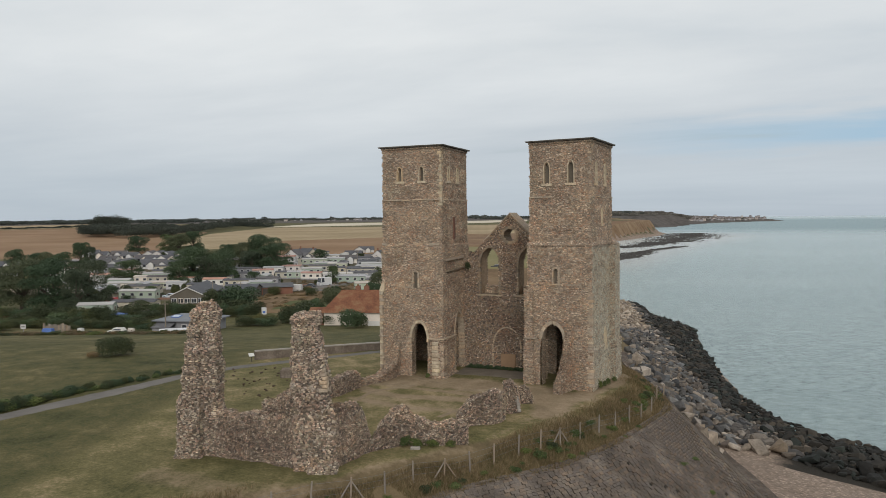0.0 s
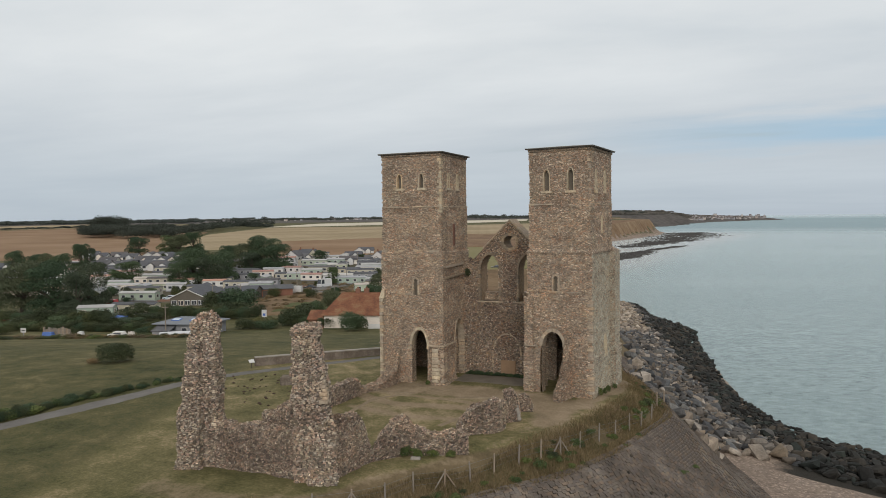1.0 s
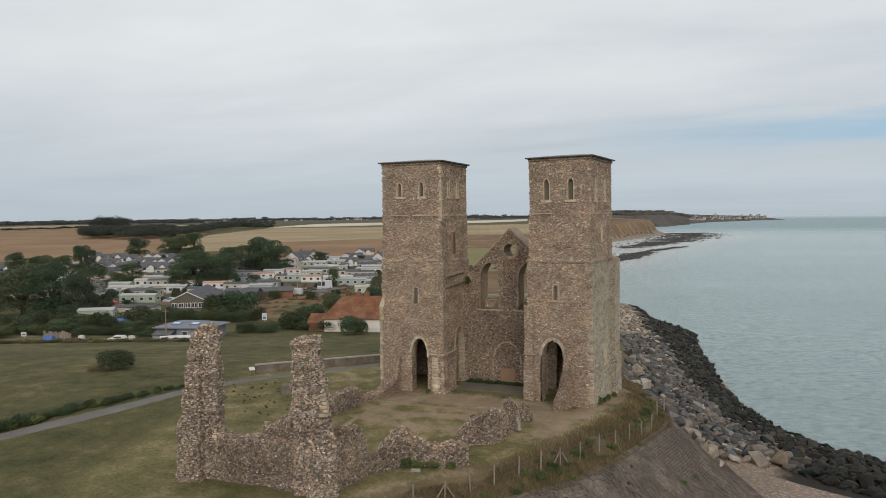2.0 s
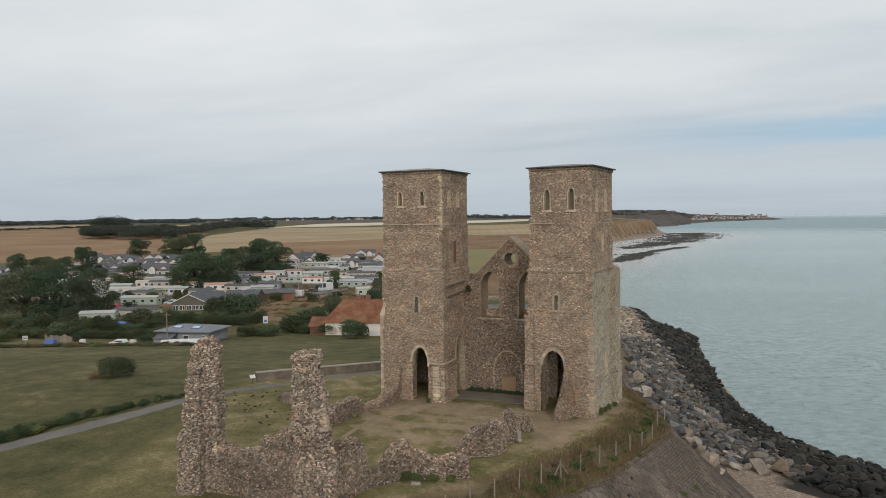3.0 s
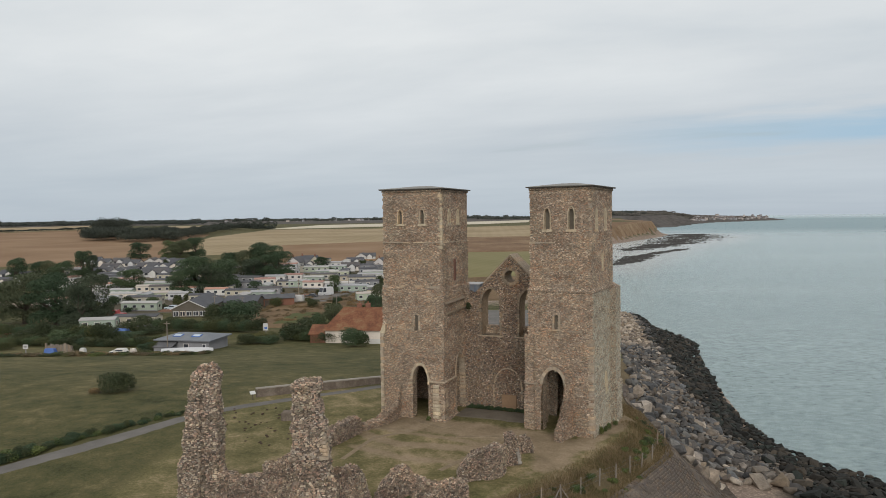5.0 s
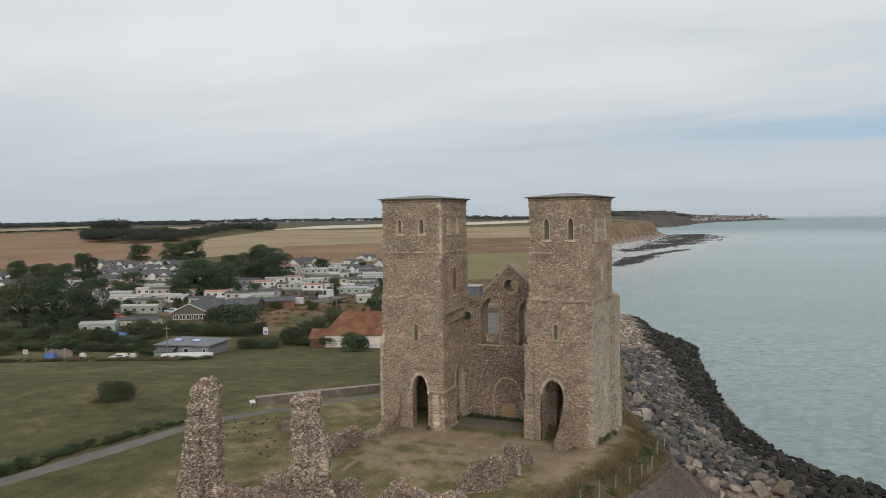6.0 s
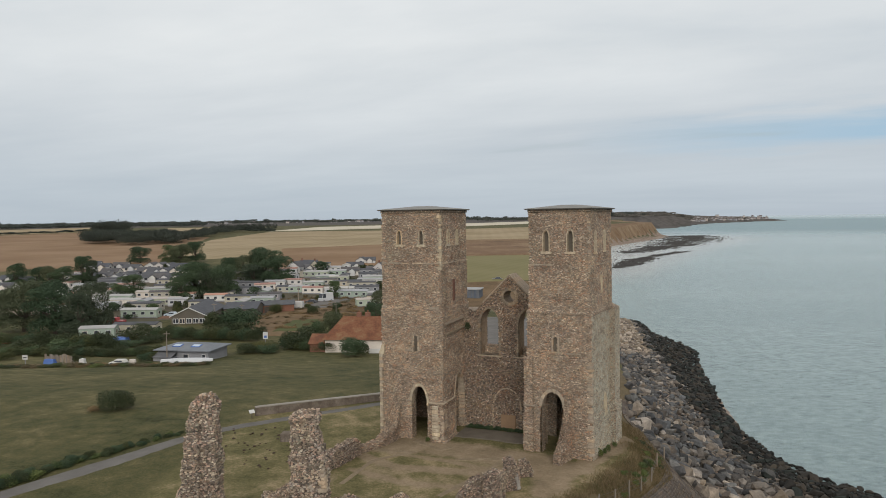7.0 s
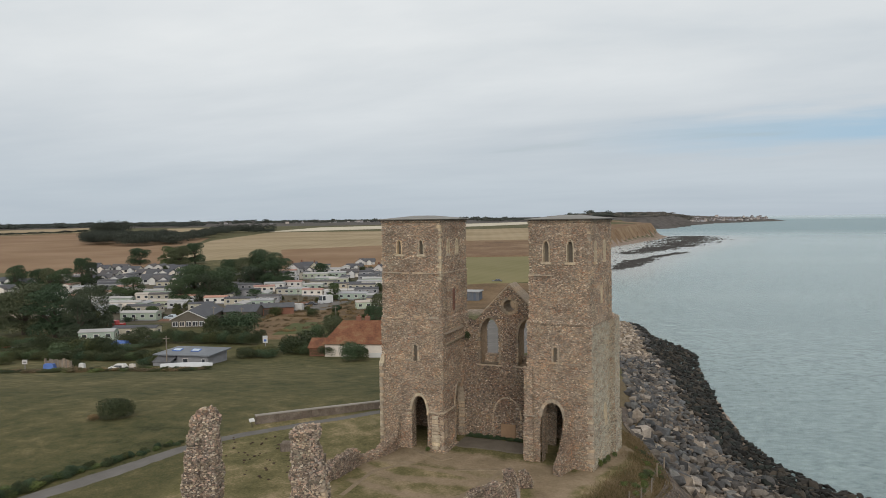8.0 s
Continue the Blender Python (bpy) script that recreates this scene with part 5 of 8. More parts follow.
def tree_meshes(seed, mat, low=0.03, count=20000, size=0.0115, airy=0.0):
    """Crown and trunk of a tree one unit wide and one unit high."""
    rnd = random.Random(seed)
    blobs = []
    for i in range(13):
        a, k = rnd.uniform(0, 2 * math.pi), rnd.uniform(0, 1)
        z = low + 0.12 + (0.72 - low) * k
        reach = (0.36 - airy * 0.05) * math.sqrt(max(0.05, 1 - ((k - 0.38) / 0.72) ** 2)) * rnd.uniform(0.55, 1.0)
        r = rnd.uniform(0.12, 0.21) * (1 - airy * 0.35)
        blobs.append((math.cos(a) * reach, math.sin(a) * reach, z, r, r, r * rnd.uniform(0.7, 0.95)))
    blobs.append((0, 0, 0.55, 0.30, 0.30, 0.36))
    blobs += [(math.cos(k) * 0.22, math.sin(k) * 0.22, 0.16, 0.2, 0.2, 0.15) for k in (0.3, 1.9, 3.4, 4.9)]
    crown = cloud_mesh("crown", *leaf_cloud(blobs, count, size, seed), mat)
    bm = bmesh.new()
    tube(bm, [(0, 0, -0.06, 0.045), (0.01, 0, 0.2, 0.034), (0, 0.01, 0.5, 0.022), (0.02, 0, 0.8, 0.008)])
    for b in blobs[:6]:
        tube(bm, [(0, 0, 0.22, 0.02), (b[0] * 0.5, b[1] * 0.5, (b[2] + 0.2) / 2 + 0.05, 0.014), (b[0] * 0.9, b[1] * 0.9, b[2], 0.006)], 5)
    trunk = bpy.data.meshes.new("trunk")
    bm.to_mesh(trunk)
    bm.free()
    trunk.materials.append(M_BARK)
    return crown, trunk


TREE_KINDS = [tree_meshes(i, M_LEAF if i % 3 else M_LEAF_GREY, airy=1.0 if i == 3 else 0.0) for i in range(6)]


def add_tree(x, y, height, width, kind, label, group):
    crown, trunk = TREE_KINDS[kind]
    m = Matrix.LocRotScale((x, y, gz(x, y) - 0.1), Euler((0, 0, (x * 7 + y * 3) % 6.28)), (width, width, height))
    tr = thing("tree", label, "tree", group, m)
    for name, me in (("trunk", trunk), ("crown", crown)):
        o = new(name, me)
        o.parent = tr
    return tr


def bush_mesh(seed, mat, count=900, size=0.07, tall=0.5):
    rnd = random.Random(seed)
    blobs = [(rnd.uniform(-0.28, 0.28), rnd.uniform(-0.28, 0.28), rnd.uniform(0.25, 0.6), rnd.uniform(0.18, 0.28), rnd.uniform(0.18, 0.28), rnd.uniform(0.2, 0.34)) for _ in range(8)]
    blobs.append((0, 0, 0.35, 0.4, 0.4, 0.4))
    return cloud_mesh("foliage", *leaf_cloud(blobs, count, size, seed), mat)


BUSH_KINDS = [bush_mesh(40 + i, (M_BUSH, M_LEAF, M_BUSH)[i], 5200, 0.021) for i in range(3)]
OLIVE_BUSH = bush_mesh(90, M_OLIVE, 6000, 0.018)
BRAMBLE_KINDS = [bush_mesh(60 + i, M_BRAMBLE, 1000, 0.045) for i in range(3)]


def add_bush(x, y, height, width, mesh, label, group, name="bush", sink=0.08):
    o = new(name, mesh)
    o.matrix_world = Matrix.LocRotScale((x, y, gz(x, y) - sink * height), Euler((0, 0, (x * 5 + y) % 6.28)), (width, width, height))
    return tagged(o, label, "bush", group)


# ---- sea wall, rock armour and fence ----
ROCKS = [(18.8, 5.2), (20.2, 12.5), (21.9, 23.2), (25.2, 24.0), (28, 24.2), (30.9, 22.0), (36.4, 20.4), (56, 15.4), (62, 26), (46.5, 30.2), (37.8, 36.6), (31.5, 41), (28.0, 45.6), (24.9, 52.5), (22.1, 60.5), (19.8, 72), (17.8, 86), (14.9, 104), (13.2, 120), (7.4, 131), (-2, 147),
         (-9, 146), (-3, 106), (4, 70), (10, 36), (12.8, 18), (15.4, 12.4)]
RIM = [(18.8, 5.2), (20.2, 12.5), (21.9, 23.2), (26.5, 24.2)]


def in_poly(x, y, poly):
    c = False
    for (ax, ay), (bx, by) in zip(poly, poly[1:] + poly[:1]):
        if (ay > y) != (by > y) and x < (bx - ax) * (y - ay) / (by - ay) + ax:
            c = not c
    return c


def boulder_meshes(count, seed):
    rnd = random.Random(seed)
    out = []
    for _ in range(count):
        bm = bmesh.new()
        for _ in range(24):
            p = Vector((rnd.gauss(0, 1), rnd.gauss(0, 1), rnd.gauss(0, 1)))
            p = p / max(abs(p.x), abs(p.y), abs(p.z)) * rnd.uniform(0.80, 1.0)
            bm.verts.new((p.x, p.y * 0.78, p.z * 0.66))
        hull = bmesh.ops.convex_hull(bm, input=bm.verts)
        bmesh.ops.delete(bm, geom=[v for v in bm.verts if not v.link_faces], context="VERTS")
        out.append(bm)
    return out


def build_rocks():
    rnd = random.Random(5)
    kinds = boulder_meshes(9, 11)
    dry, wet, pale, geo = [], [], [], []
    for bm in kinds:
        bm.verts.index_update()
        geo.append((np.array([v.co[:] for v in bm.verts]), np.array([[v.index for v in f.verts] for f in bm.faces])))
        bmesh.ops.bevel(bm, geom=list(bm.edges), offset=0.03, segments=1, affect="EDGES")
        for mat, store in ((M_ROCK, dry), (M_ROCK_WET, wet), (M_ROCK_PALE, pale)):
            me = bpy.data.meshes.new("boulder")
            bm.to_mesh(me)
            me.materials.append(mat)
            store.append(me)
        bm.free()
    spots, cells = [], {}
    xs, ys = [p[0] for p in ROCKS], [p[1] for p in ROCKS]
    nr = np.random.RandomState(6)
    P = nr.uniform((min(xs), min(ys)), (max(xs), max(ys)), (90000, 2))
    far_out = coast_distance(P[:, 0], P[:, 1])
    for (x, y), d in zip(P.tolist(), far_out.tolist()):
        if not in_poly(x, y, ROCKS):
            continue
        low = d + rnd.uniform(-1.2, 1.2) > 1.6 * noise.noise((x * 0.15, y * 0.15, 2)) + float(np.interp(y, (26, 32, 42, 48, 64, 84, 120), (17.5, 17, 14.5, 12.5, 11.3, 10.3, 9)))
        r = rnd.uniform(0.34, 0.7) if low and y > 40 else rnd.choice((rnd.uniform(0.34, 0.55), rnd.uniform(0.45, 0.95), rnd.uniform(0.6, 1.2))) * float(np.interp(y, (22, 28, 40), (1.0, 0.75, 0.62)))
        rim = float(segment_distance(x, y, RIM)) < 2.1
        if rim:
            r, low = rnd.uniform(0.6, 1.15), False
        gap = r * 0.60
        key = (int(x // 3), int(y // 3))
        if any((x - a) ** 2 + (y - b) ** 2 < (gap + c * 0.60) ** 2 for i2 in (-1, 0, 1) for j2 in (-1, 0, 1) for a, b, c in cells.get((key[0] + i2, key[1] + j2), ())):
            continue
        cells.setdefault(key, []).append((x, y, r))
        spots.append((x, y, r, low, rim and rnd.random() < 0.45))
    spots.sort(key=lambda q: q[1] - 0.4 * q[0])
    armour = thing("rock_armour", "sloping bank of large angular grey sea defence boulders", "rocks")
    V, F, MI, base = [], [], [], 0
    for i, (x, y, r, low, bleached) in enumerate(spots):
        k = rnd.randrange(len(geo))
        m = Matrix.LocRotScale((x, y, max(gz(x, y), SEA - 0.15) + r * rnd.uniform(0.15, 0.45)), Euler((rnd.uniform(-0.5, 0.5), rnd.uniform(-0.5, 0.5), rnd.uniform(0, 6.28))),
                               (r * rnd.uniform(0.9, 1.25), r * rnd.uniform(0.8, 1.1), r * rnd.uniform(0.75, 1.1)))
        if i < 300:
            o = new("boulder", (wet if low else pale if bleached else dry)[k])
            o.parent = armour
            o.matrix_world = m
            continue
        v, f = geo[k]
        M = np.array(m)
        V.append(v @ M[:3, :3].T + M[:3, 3])
        F.append(f + base)
        MI += [1 if low else 2 if bleached or y > 94 + 20 * noise.noise((x * 0.2, y * 0.2, 1)) and float(coast_distance(x, y)) < 7.5 else 0] * len(f)
        base += len(v)
    o = part("boulder_mass", (np.concatenate(V).tolist(), [], np.concatenate(F).tolist()), [M_ROCK, M_ROCK_WET, M_ROCK_PALE], armour)
    o.data.polygons.foreach_set("material_index", MI)
    tagged(o, "boulders further along the shore", kind="stuff")


def crest_walk(step):
    """Points and outward normals along the crest of the sea wall, every step metres."""
    pts = np.array([p for p in CREST[2:14]], float)
    run = np.concatenate([[0], np.cumsum(np.hypot(*np.diff(pts, axis=0).T))])
    a = np.arange(0, run[-1], step)
    X, Y = np.interp(a, run, pts[:, 0]), np.interp(a, run, pts[:, 1])
    k = max(1, int(2.5 / step))
    ker = np.ones(2 * k + 1) / (2 * k + 1)
    Xs, Ys = (np.convolve(np.pad(v, k, mode="edge"), ker, "valid") for v in (X, Y))
    tx, ty = np.gradient(Xs), np.gradient(Ys)
    ln = np.hypot(tx, ty)
    return Xs, Ys, ty / ln, -tx / ln


def build_sea_wall():
    wall = thing("sea_wall", "sloping sea wall of weathered squared stone blocks", "sea wall")
    rnd = random.Random(8)
    along, down = 0.36, 0.20
    X, Y, NX, NY = crest_walk(along / 4)
    geo = []
    for k in range(6):
        bm = bmesh.new()
        add_box(bm, -0.5, 0.5, -0.5, 0.5, -0.14, 0.05)
        for v in bm.verts:
            v.co += Vector((rnd.uniform(-0.05, 0.05), rnd.uniform(-0.06, 0.06), rnd.uniform(-0.02, 0.03)))
        bm.verts.index_update()
        geo.append((np.array([v.co[:] for v in bm.verts]), np.array([[v.index for v in f.verts] for f in bm.faces])))
        me = bpy.data.meshes.new("block")
        bm.to_mesh(me)
        me.materials.append(M_BLOCK)
        geo[-1] += (me,)
        bm.free()
    slots = []
    for row in range(68):
        d = -0.3 + row * down * 0.76
        i = (row % 2) * 2
        while i + 5 < len(X):
            n = rnd.choice((3, 4, 4, 5))
            c = i + n / 2
            j = int(c)
            x, y = X[j] + NX[j] * d, Y[j] + NY[j] * d
            near = math.hypot(x - 23, y + 50) < 75
            if near and not in_poly(x, y, ROCKS) and rnd.random() > 0.004:
                slots.append((x, y, n * along / 4, NX[j], NY[j]))
            i += n
    slots.sort(key=lambda q: (q[0] - 18) ** 2 + (q[1] - 0) ** 2)
    V, F, base = [], [], 0
    S = np.array(slots)
    upper = ground(S[:, 0] - S[:, 3] * 0.2, S[:, 1] - S[:, 4] * 0.2).tolist()
    lower = ground(S[:, 0] + S[:, 3] * 0.2, S[:, 1] + S[:, 4] * 0.2).tolist()
    for i, ((x, y, w, nx, ny), z0, z1) in enumerate(zip(slots, upper, lower)):
        dn = Vector((nx * 0.4, ny * 0.4, z1 - z0)).normalized()
        tg = Vector((-ny, nx, 0))
        up = tg.cross(dn)
        if up.z < 0:
            up = -up
        k = rnd.randrange(6)
        rot = Matrix((tg, dn, up)).transposed().to_4x4()
        m = Matrix.Translation(Vector((x, y, (z0 + z1) / 2)) + up * rnd.uniform(0.06, 0.095)) @ rot @ Matrix.Diagonal((w * 0.97, down * 0.95, 1, 1))
        v, f, me = geo[k]
        if i < 300:
            o = new("block", me)
            o.parent = wall
            o.matrix_world = m
            continue
        M = np.array(m)
        V.append(v @ M[:3, :3].T + M[:3, 3])
        F.append(f + base)
        base += len(v)
    o = part("block_facing", (np.concatenate(V).tolist(), [], np.concatenate(F).tolist()), M_BLOCK, wall)
    tagged(o, "blocks of the wall further along", kind="stuff")


POSTS = [(17.4, 7.0), (17.2, 3.4), (17.1, 0.6), (16.6, -1.6), (16.0, -3.2), (15.3, -5.1), (14.5, -6.9), (13.6, -8.8), (12.75, -10.6), (11.8, -12.0), (10.75, -13.3), (9.7, -14.9), (8.75, -16.4),
         (7.7, -17.9), (6.5, -19.5), (5.6, -21.2), (4.45, -22.9), (3.1, -24.6), (1.8, -26.1), (0.5, -27.6)]


def build_fence():
    fence = thing("post_and_wire_fence", "weathered wooden post and wire fence along a bank", "fence")
    rnd = random.Random(3)
    tops = []
    for i, (x, y) in enumerate(POSTS):
        z, h, lx, ly = gz(x, y), rnd.uniform(1.1, 1.3), rnd.uniform(-0.07, 0.07), rnd.uniform(-0.07, 0.07)
        bm = bmesh.new()
        tube(bm, [(x, y, z - 0.3, 0.055), (x + lx * 0.5, y + ly * 0.5, z + h * 0.5, 0.053), (x + lx, y + ly, z + h, 0.047)], 7)
        part("post", bm, M_POST, fence)
        tops.append((x, y, z, lx, ly, h))
        if i in (8, 13, 16):
            for s in (-1, 1):
                bm = bmesh.new()
                tube(bm, [(x + s * 0.5, y + s * 0.62, z - 0.15, 0.045), (x + lx * 0.8, y + ly * 0.8, z + h * 0.86, 0.04)], 6)
                part("strut", bm, M_POST, fence)
    for k in (0.35, 0.62, 0.88):
        bm = bmesh.new()
        tube(bm, [(x + lx * k, y + ly * k, z + h * k, 0.007) for x, y, z, lx, ly, h in tops], 4)
        part("wire", bm, M_WIRE, fence)


def build_bank_growth():
    """Long dry grass, dead stalks and brambles on the bank between the path and the sea wall."""
    rnd = random.Random(21)
    nr = np.random.RandomState(21)
    for name, mat, tries, size, spread, label in (("long_grass", M_WILD, 90000, (0.10, 0.34), (-3.7, 0.0), "tangled dry long grass on the bank"),
                                                  ("dead_stalks", M_DRY, 14000, (0.25, 0.6), (-2.4, -0.1), "brown dead stalks of tall weeds")):
        P = nr.uniform((-4, -34), (19.5, 14), (tries * 8, 2))
        d = coast_distance(P[:, 0], P[:, 1])
        dens = np.array([noise.noise((a * 0.45, b * 0.45, 4)) for a, b in P])
        trod = segment_distance(P[:, 0], P[:, 1], WORN[0][0])
        keep = (trod > 0.75) & (nr.rand(len(d)) < 0.06 + 0.94 * smoothstep(-3.6, -1.9, d)) & (d > spread[0]) & (d < spread[1]) & (dens > (-0.35 if name == "long_grass" else 0.05))
        P = P[keep][:tries]
        Z = ground(P[:, 0], P[:, 1])
        V, F = [], []
        n = len(P)
        h = nr.uniform(*size, n)
        ang, lean = nr.uniform(0, 6.28, n), nr.uniform(0.02, 0.55, n)
        w = 0.013 if name == "long_grass" else 0.012
        for i in range(n):
            x, y, z = P[i, 0], P[i, 1], Z[i] - 0.05
            cx, cy = math.cos(ang[i]), math.sin(ang[i])
            lx, ly = -cy * lean[i] * h[i], cx * lean[i] * h[i]
            b = len(V)
            V += [(x - cx * w, y - cy * w, z), (x + cx * w, y + cy * w, z), (x + cx * w * 0.8 + lx * 0.4, y + cy * w * 0.8 + ly * 0.4, z + h[i] * 0.6), (x + lx, y + ly, z + h[i])]
            F += [(b, b + 1, b + 2), (b, b + 2, b + 3)]
        o = part(name, (V, [], F), mat)
        tagged(o, label, "grass", kind="stuff")
    for i in range(70):
        for _ in range(40):
            x, y = rnd.uniform(1, 18.5), rnd.uniform(-28, 9)
            d = float(coast_distance(x, y))
            if -2.2 < d < -0.25 and float(segment_distance(x, y, WORN[0][0])) > 1.3:
                break
        s = rnd.uniform(0.4, 1.0)
        add_bush(x, y, s * rnd.uniform(0.5, 0.75), s, BRAMBLE_KINDS[i % 3] if i % 5 else BUSH_KINDS[0], "low green bramble among dry grass on the bank", "brambles on the bank", "bramble")


def build_wall_weeds():
    """Tufts that have rooted in the joints of the sea wall."""
    rnd = random.Random(31)
    X, Y, NX, NY = crest_walk(0.2)
    for i in range(46):
        j = rnd.randrange(len(X))
        d = rnd.choice((1.2, 2.6, 2.7, 4.4, 4.5, 6.8, 8.9)) + rnd.uniform(-0.2, 0.2)
        x, y = X[j] + NX[j] * d, Y[j] + NY[j] * d
        if in_poly(x, y, ROCKS) or math.hypot(x - 23, y + 50) > 60:
            continue
        w = rnd.uniform(0.25, 0.8)
        o = new("weeds", BRAMBLE_KINDS[i % 3])
        o.matrix_world = Matrix.LocRotScale((x, y, gz(x, y) + 0.02), Euler((0, 0, rnd.uniform(0, 6))), (w, w, w * 0.4))
        tagged(o, "small green weeds rooted in the sea wall joints", "weeds", "weeds in the sea wall")


build_rocks()
build_sea_wall()
build_wall_weeds()
build_fence()
build_bank_growth()

# ---- path, meadow and what stands there ----


def draped(name, pts, widths, mat, lift, label, category, step=0.8, kind="structure"):
    """A strip of surfacing laid on the ground along pts."""
    pts = np.array(pts, float)
    run = np.concatenate([[0], np.cumsum(np.hypot(*np.diff(pts, axis=0).T))])
    a = np.linspace(0, run[-1], max(3, int(run[-1] / step)))
    X, Y, W = np.interp(a, run, pts[:, 0]), np.interp(a, run, pts[:, 1]), np.interp(a, run, widths)
    tx, ty = np.gradient(X), np.gradient(Y)
    ln = np.hypot(tx, ty)
    V, F, n = [], [], 8
    for i in range(len(a)):
        for k in range(n + 1):
            o = (k / n - 0.5) * W[i] * (1 + (0.16 * noise.noise((X[i], Y[i], k)) if k in (0, 1, n - 1, n) else 0))
            x, y = X[i] + ty[i] / ln[i] * o, Y[i] - tx[i] / ln[i] * o
            V.append((x, y, gz(x, y) + (tussock(x, y) if np.hypot(x, y) < 60 else 0) + (lift if 0 < k < n else -0.06)))
    for i in range(len(a) - 1):
        for k in range(n):
            q = i * (n + 1) + k
            F.append((q, q + 1, q + n + 2, q + n + 1))
    return tagged(part(name, (V, [], F), mat), label, category, kind=kind)


draped("path", [(-29.5, -40), (-25.9, -27), (-24.7, -21.8), (-23.65, -18.2), (-22.6, -14.1), (-21.65, -8.6), (-20.6, -5.2), (-18.6, -1.6), (-15.2, 3.65), (-11.4, 9.4), (-8, 13.5), (2, 18)], [2.2, 2.1, 2.0, 2.15, 2.2, 1.9, 1.7, 1.5, 1.4, 1.5, 1.7, 2.0], M_TARMAC, 0.04,
       "narrow grey tarmac footpath across the turf", "path")


def build_low_boundary():
    wall = thing("boundary_wall", "low stained concrete boundary wall with pale coping", "wall")
    a, b = Vector((-20.45, 0.85)), Vector((-10.6, 13.2))
    n = 14
    for i in range(n):
        p, q = a.lerp(b, i / n), a.lerp(b, (i + 0.985) / n)
        nrm = Vector((q.y - p.y, p.x - q.x)).normalized() * 0.2
        z0, z1 = gz(*p), gz(*q)
        h = 0.82 - 0.15 * i / n
        lo = [(p.x - nrm.x, p.y - nrm.y, z0 - 0.3), (p.x + nrm.x, p.y + nrm.y, z0 - 0.3), (p.x + nrm.x, p.y + nrm.y, z0 + h), (p.x - nrm.x, p.y - nrm.y, z0 + h)]
        hi = [(q.x - nrm.x, q.y - nrm.y, z1 - 0.3), (q.x + nrm.x, q.y + nrm.y, z1 - 0.3), (q.x + nrm.x, q.y + nrm.y, z1 + h), (q.x - nrm.x, q.y - nrm.y, z1 + h)]
        part("panel", wedge(lo, hi), M_CONCRETE, wall)
        m2 = nrm * 1.2
        lo = [(p.x - m2.x, p.y - m2.y, z0 + h + 0.004), (p.x + m2.x, p.y + m2.y, z0 + h + 0.004), (p.x + m2.x, p.y + m2.y, z0 + h + 0.1), (p.x - m2.x, p.y - m2.y, z0 + h + 0.1)]
        hi = [(q.x - m2.x, q.y - m2.y, z1 + h + 0.004), (q.x + m2.x, q.y + m2.y, z1 + h + 0.004), (q.x + m2.x, q.y + m2.y, z1 + h + 0.1), (q.x - m2.x, q.y - m2.y, z1 + h + 0.1)]
        part("coping", wedge(lo, hi), M_COPING, wall)


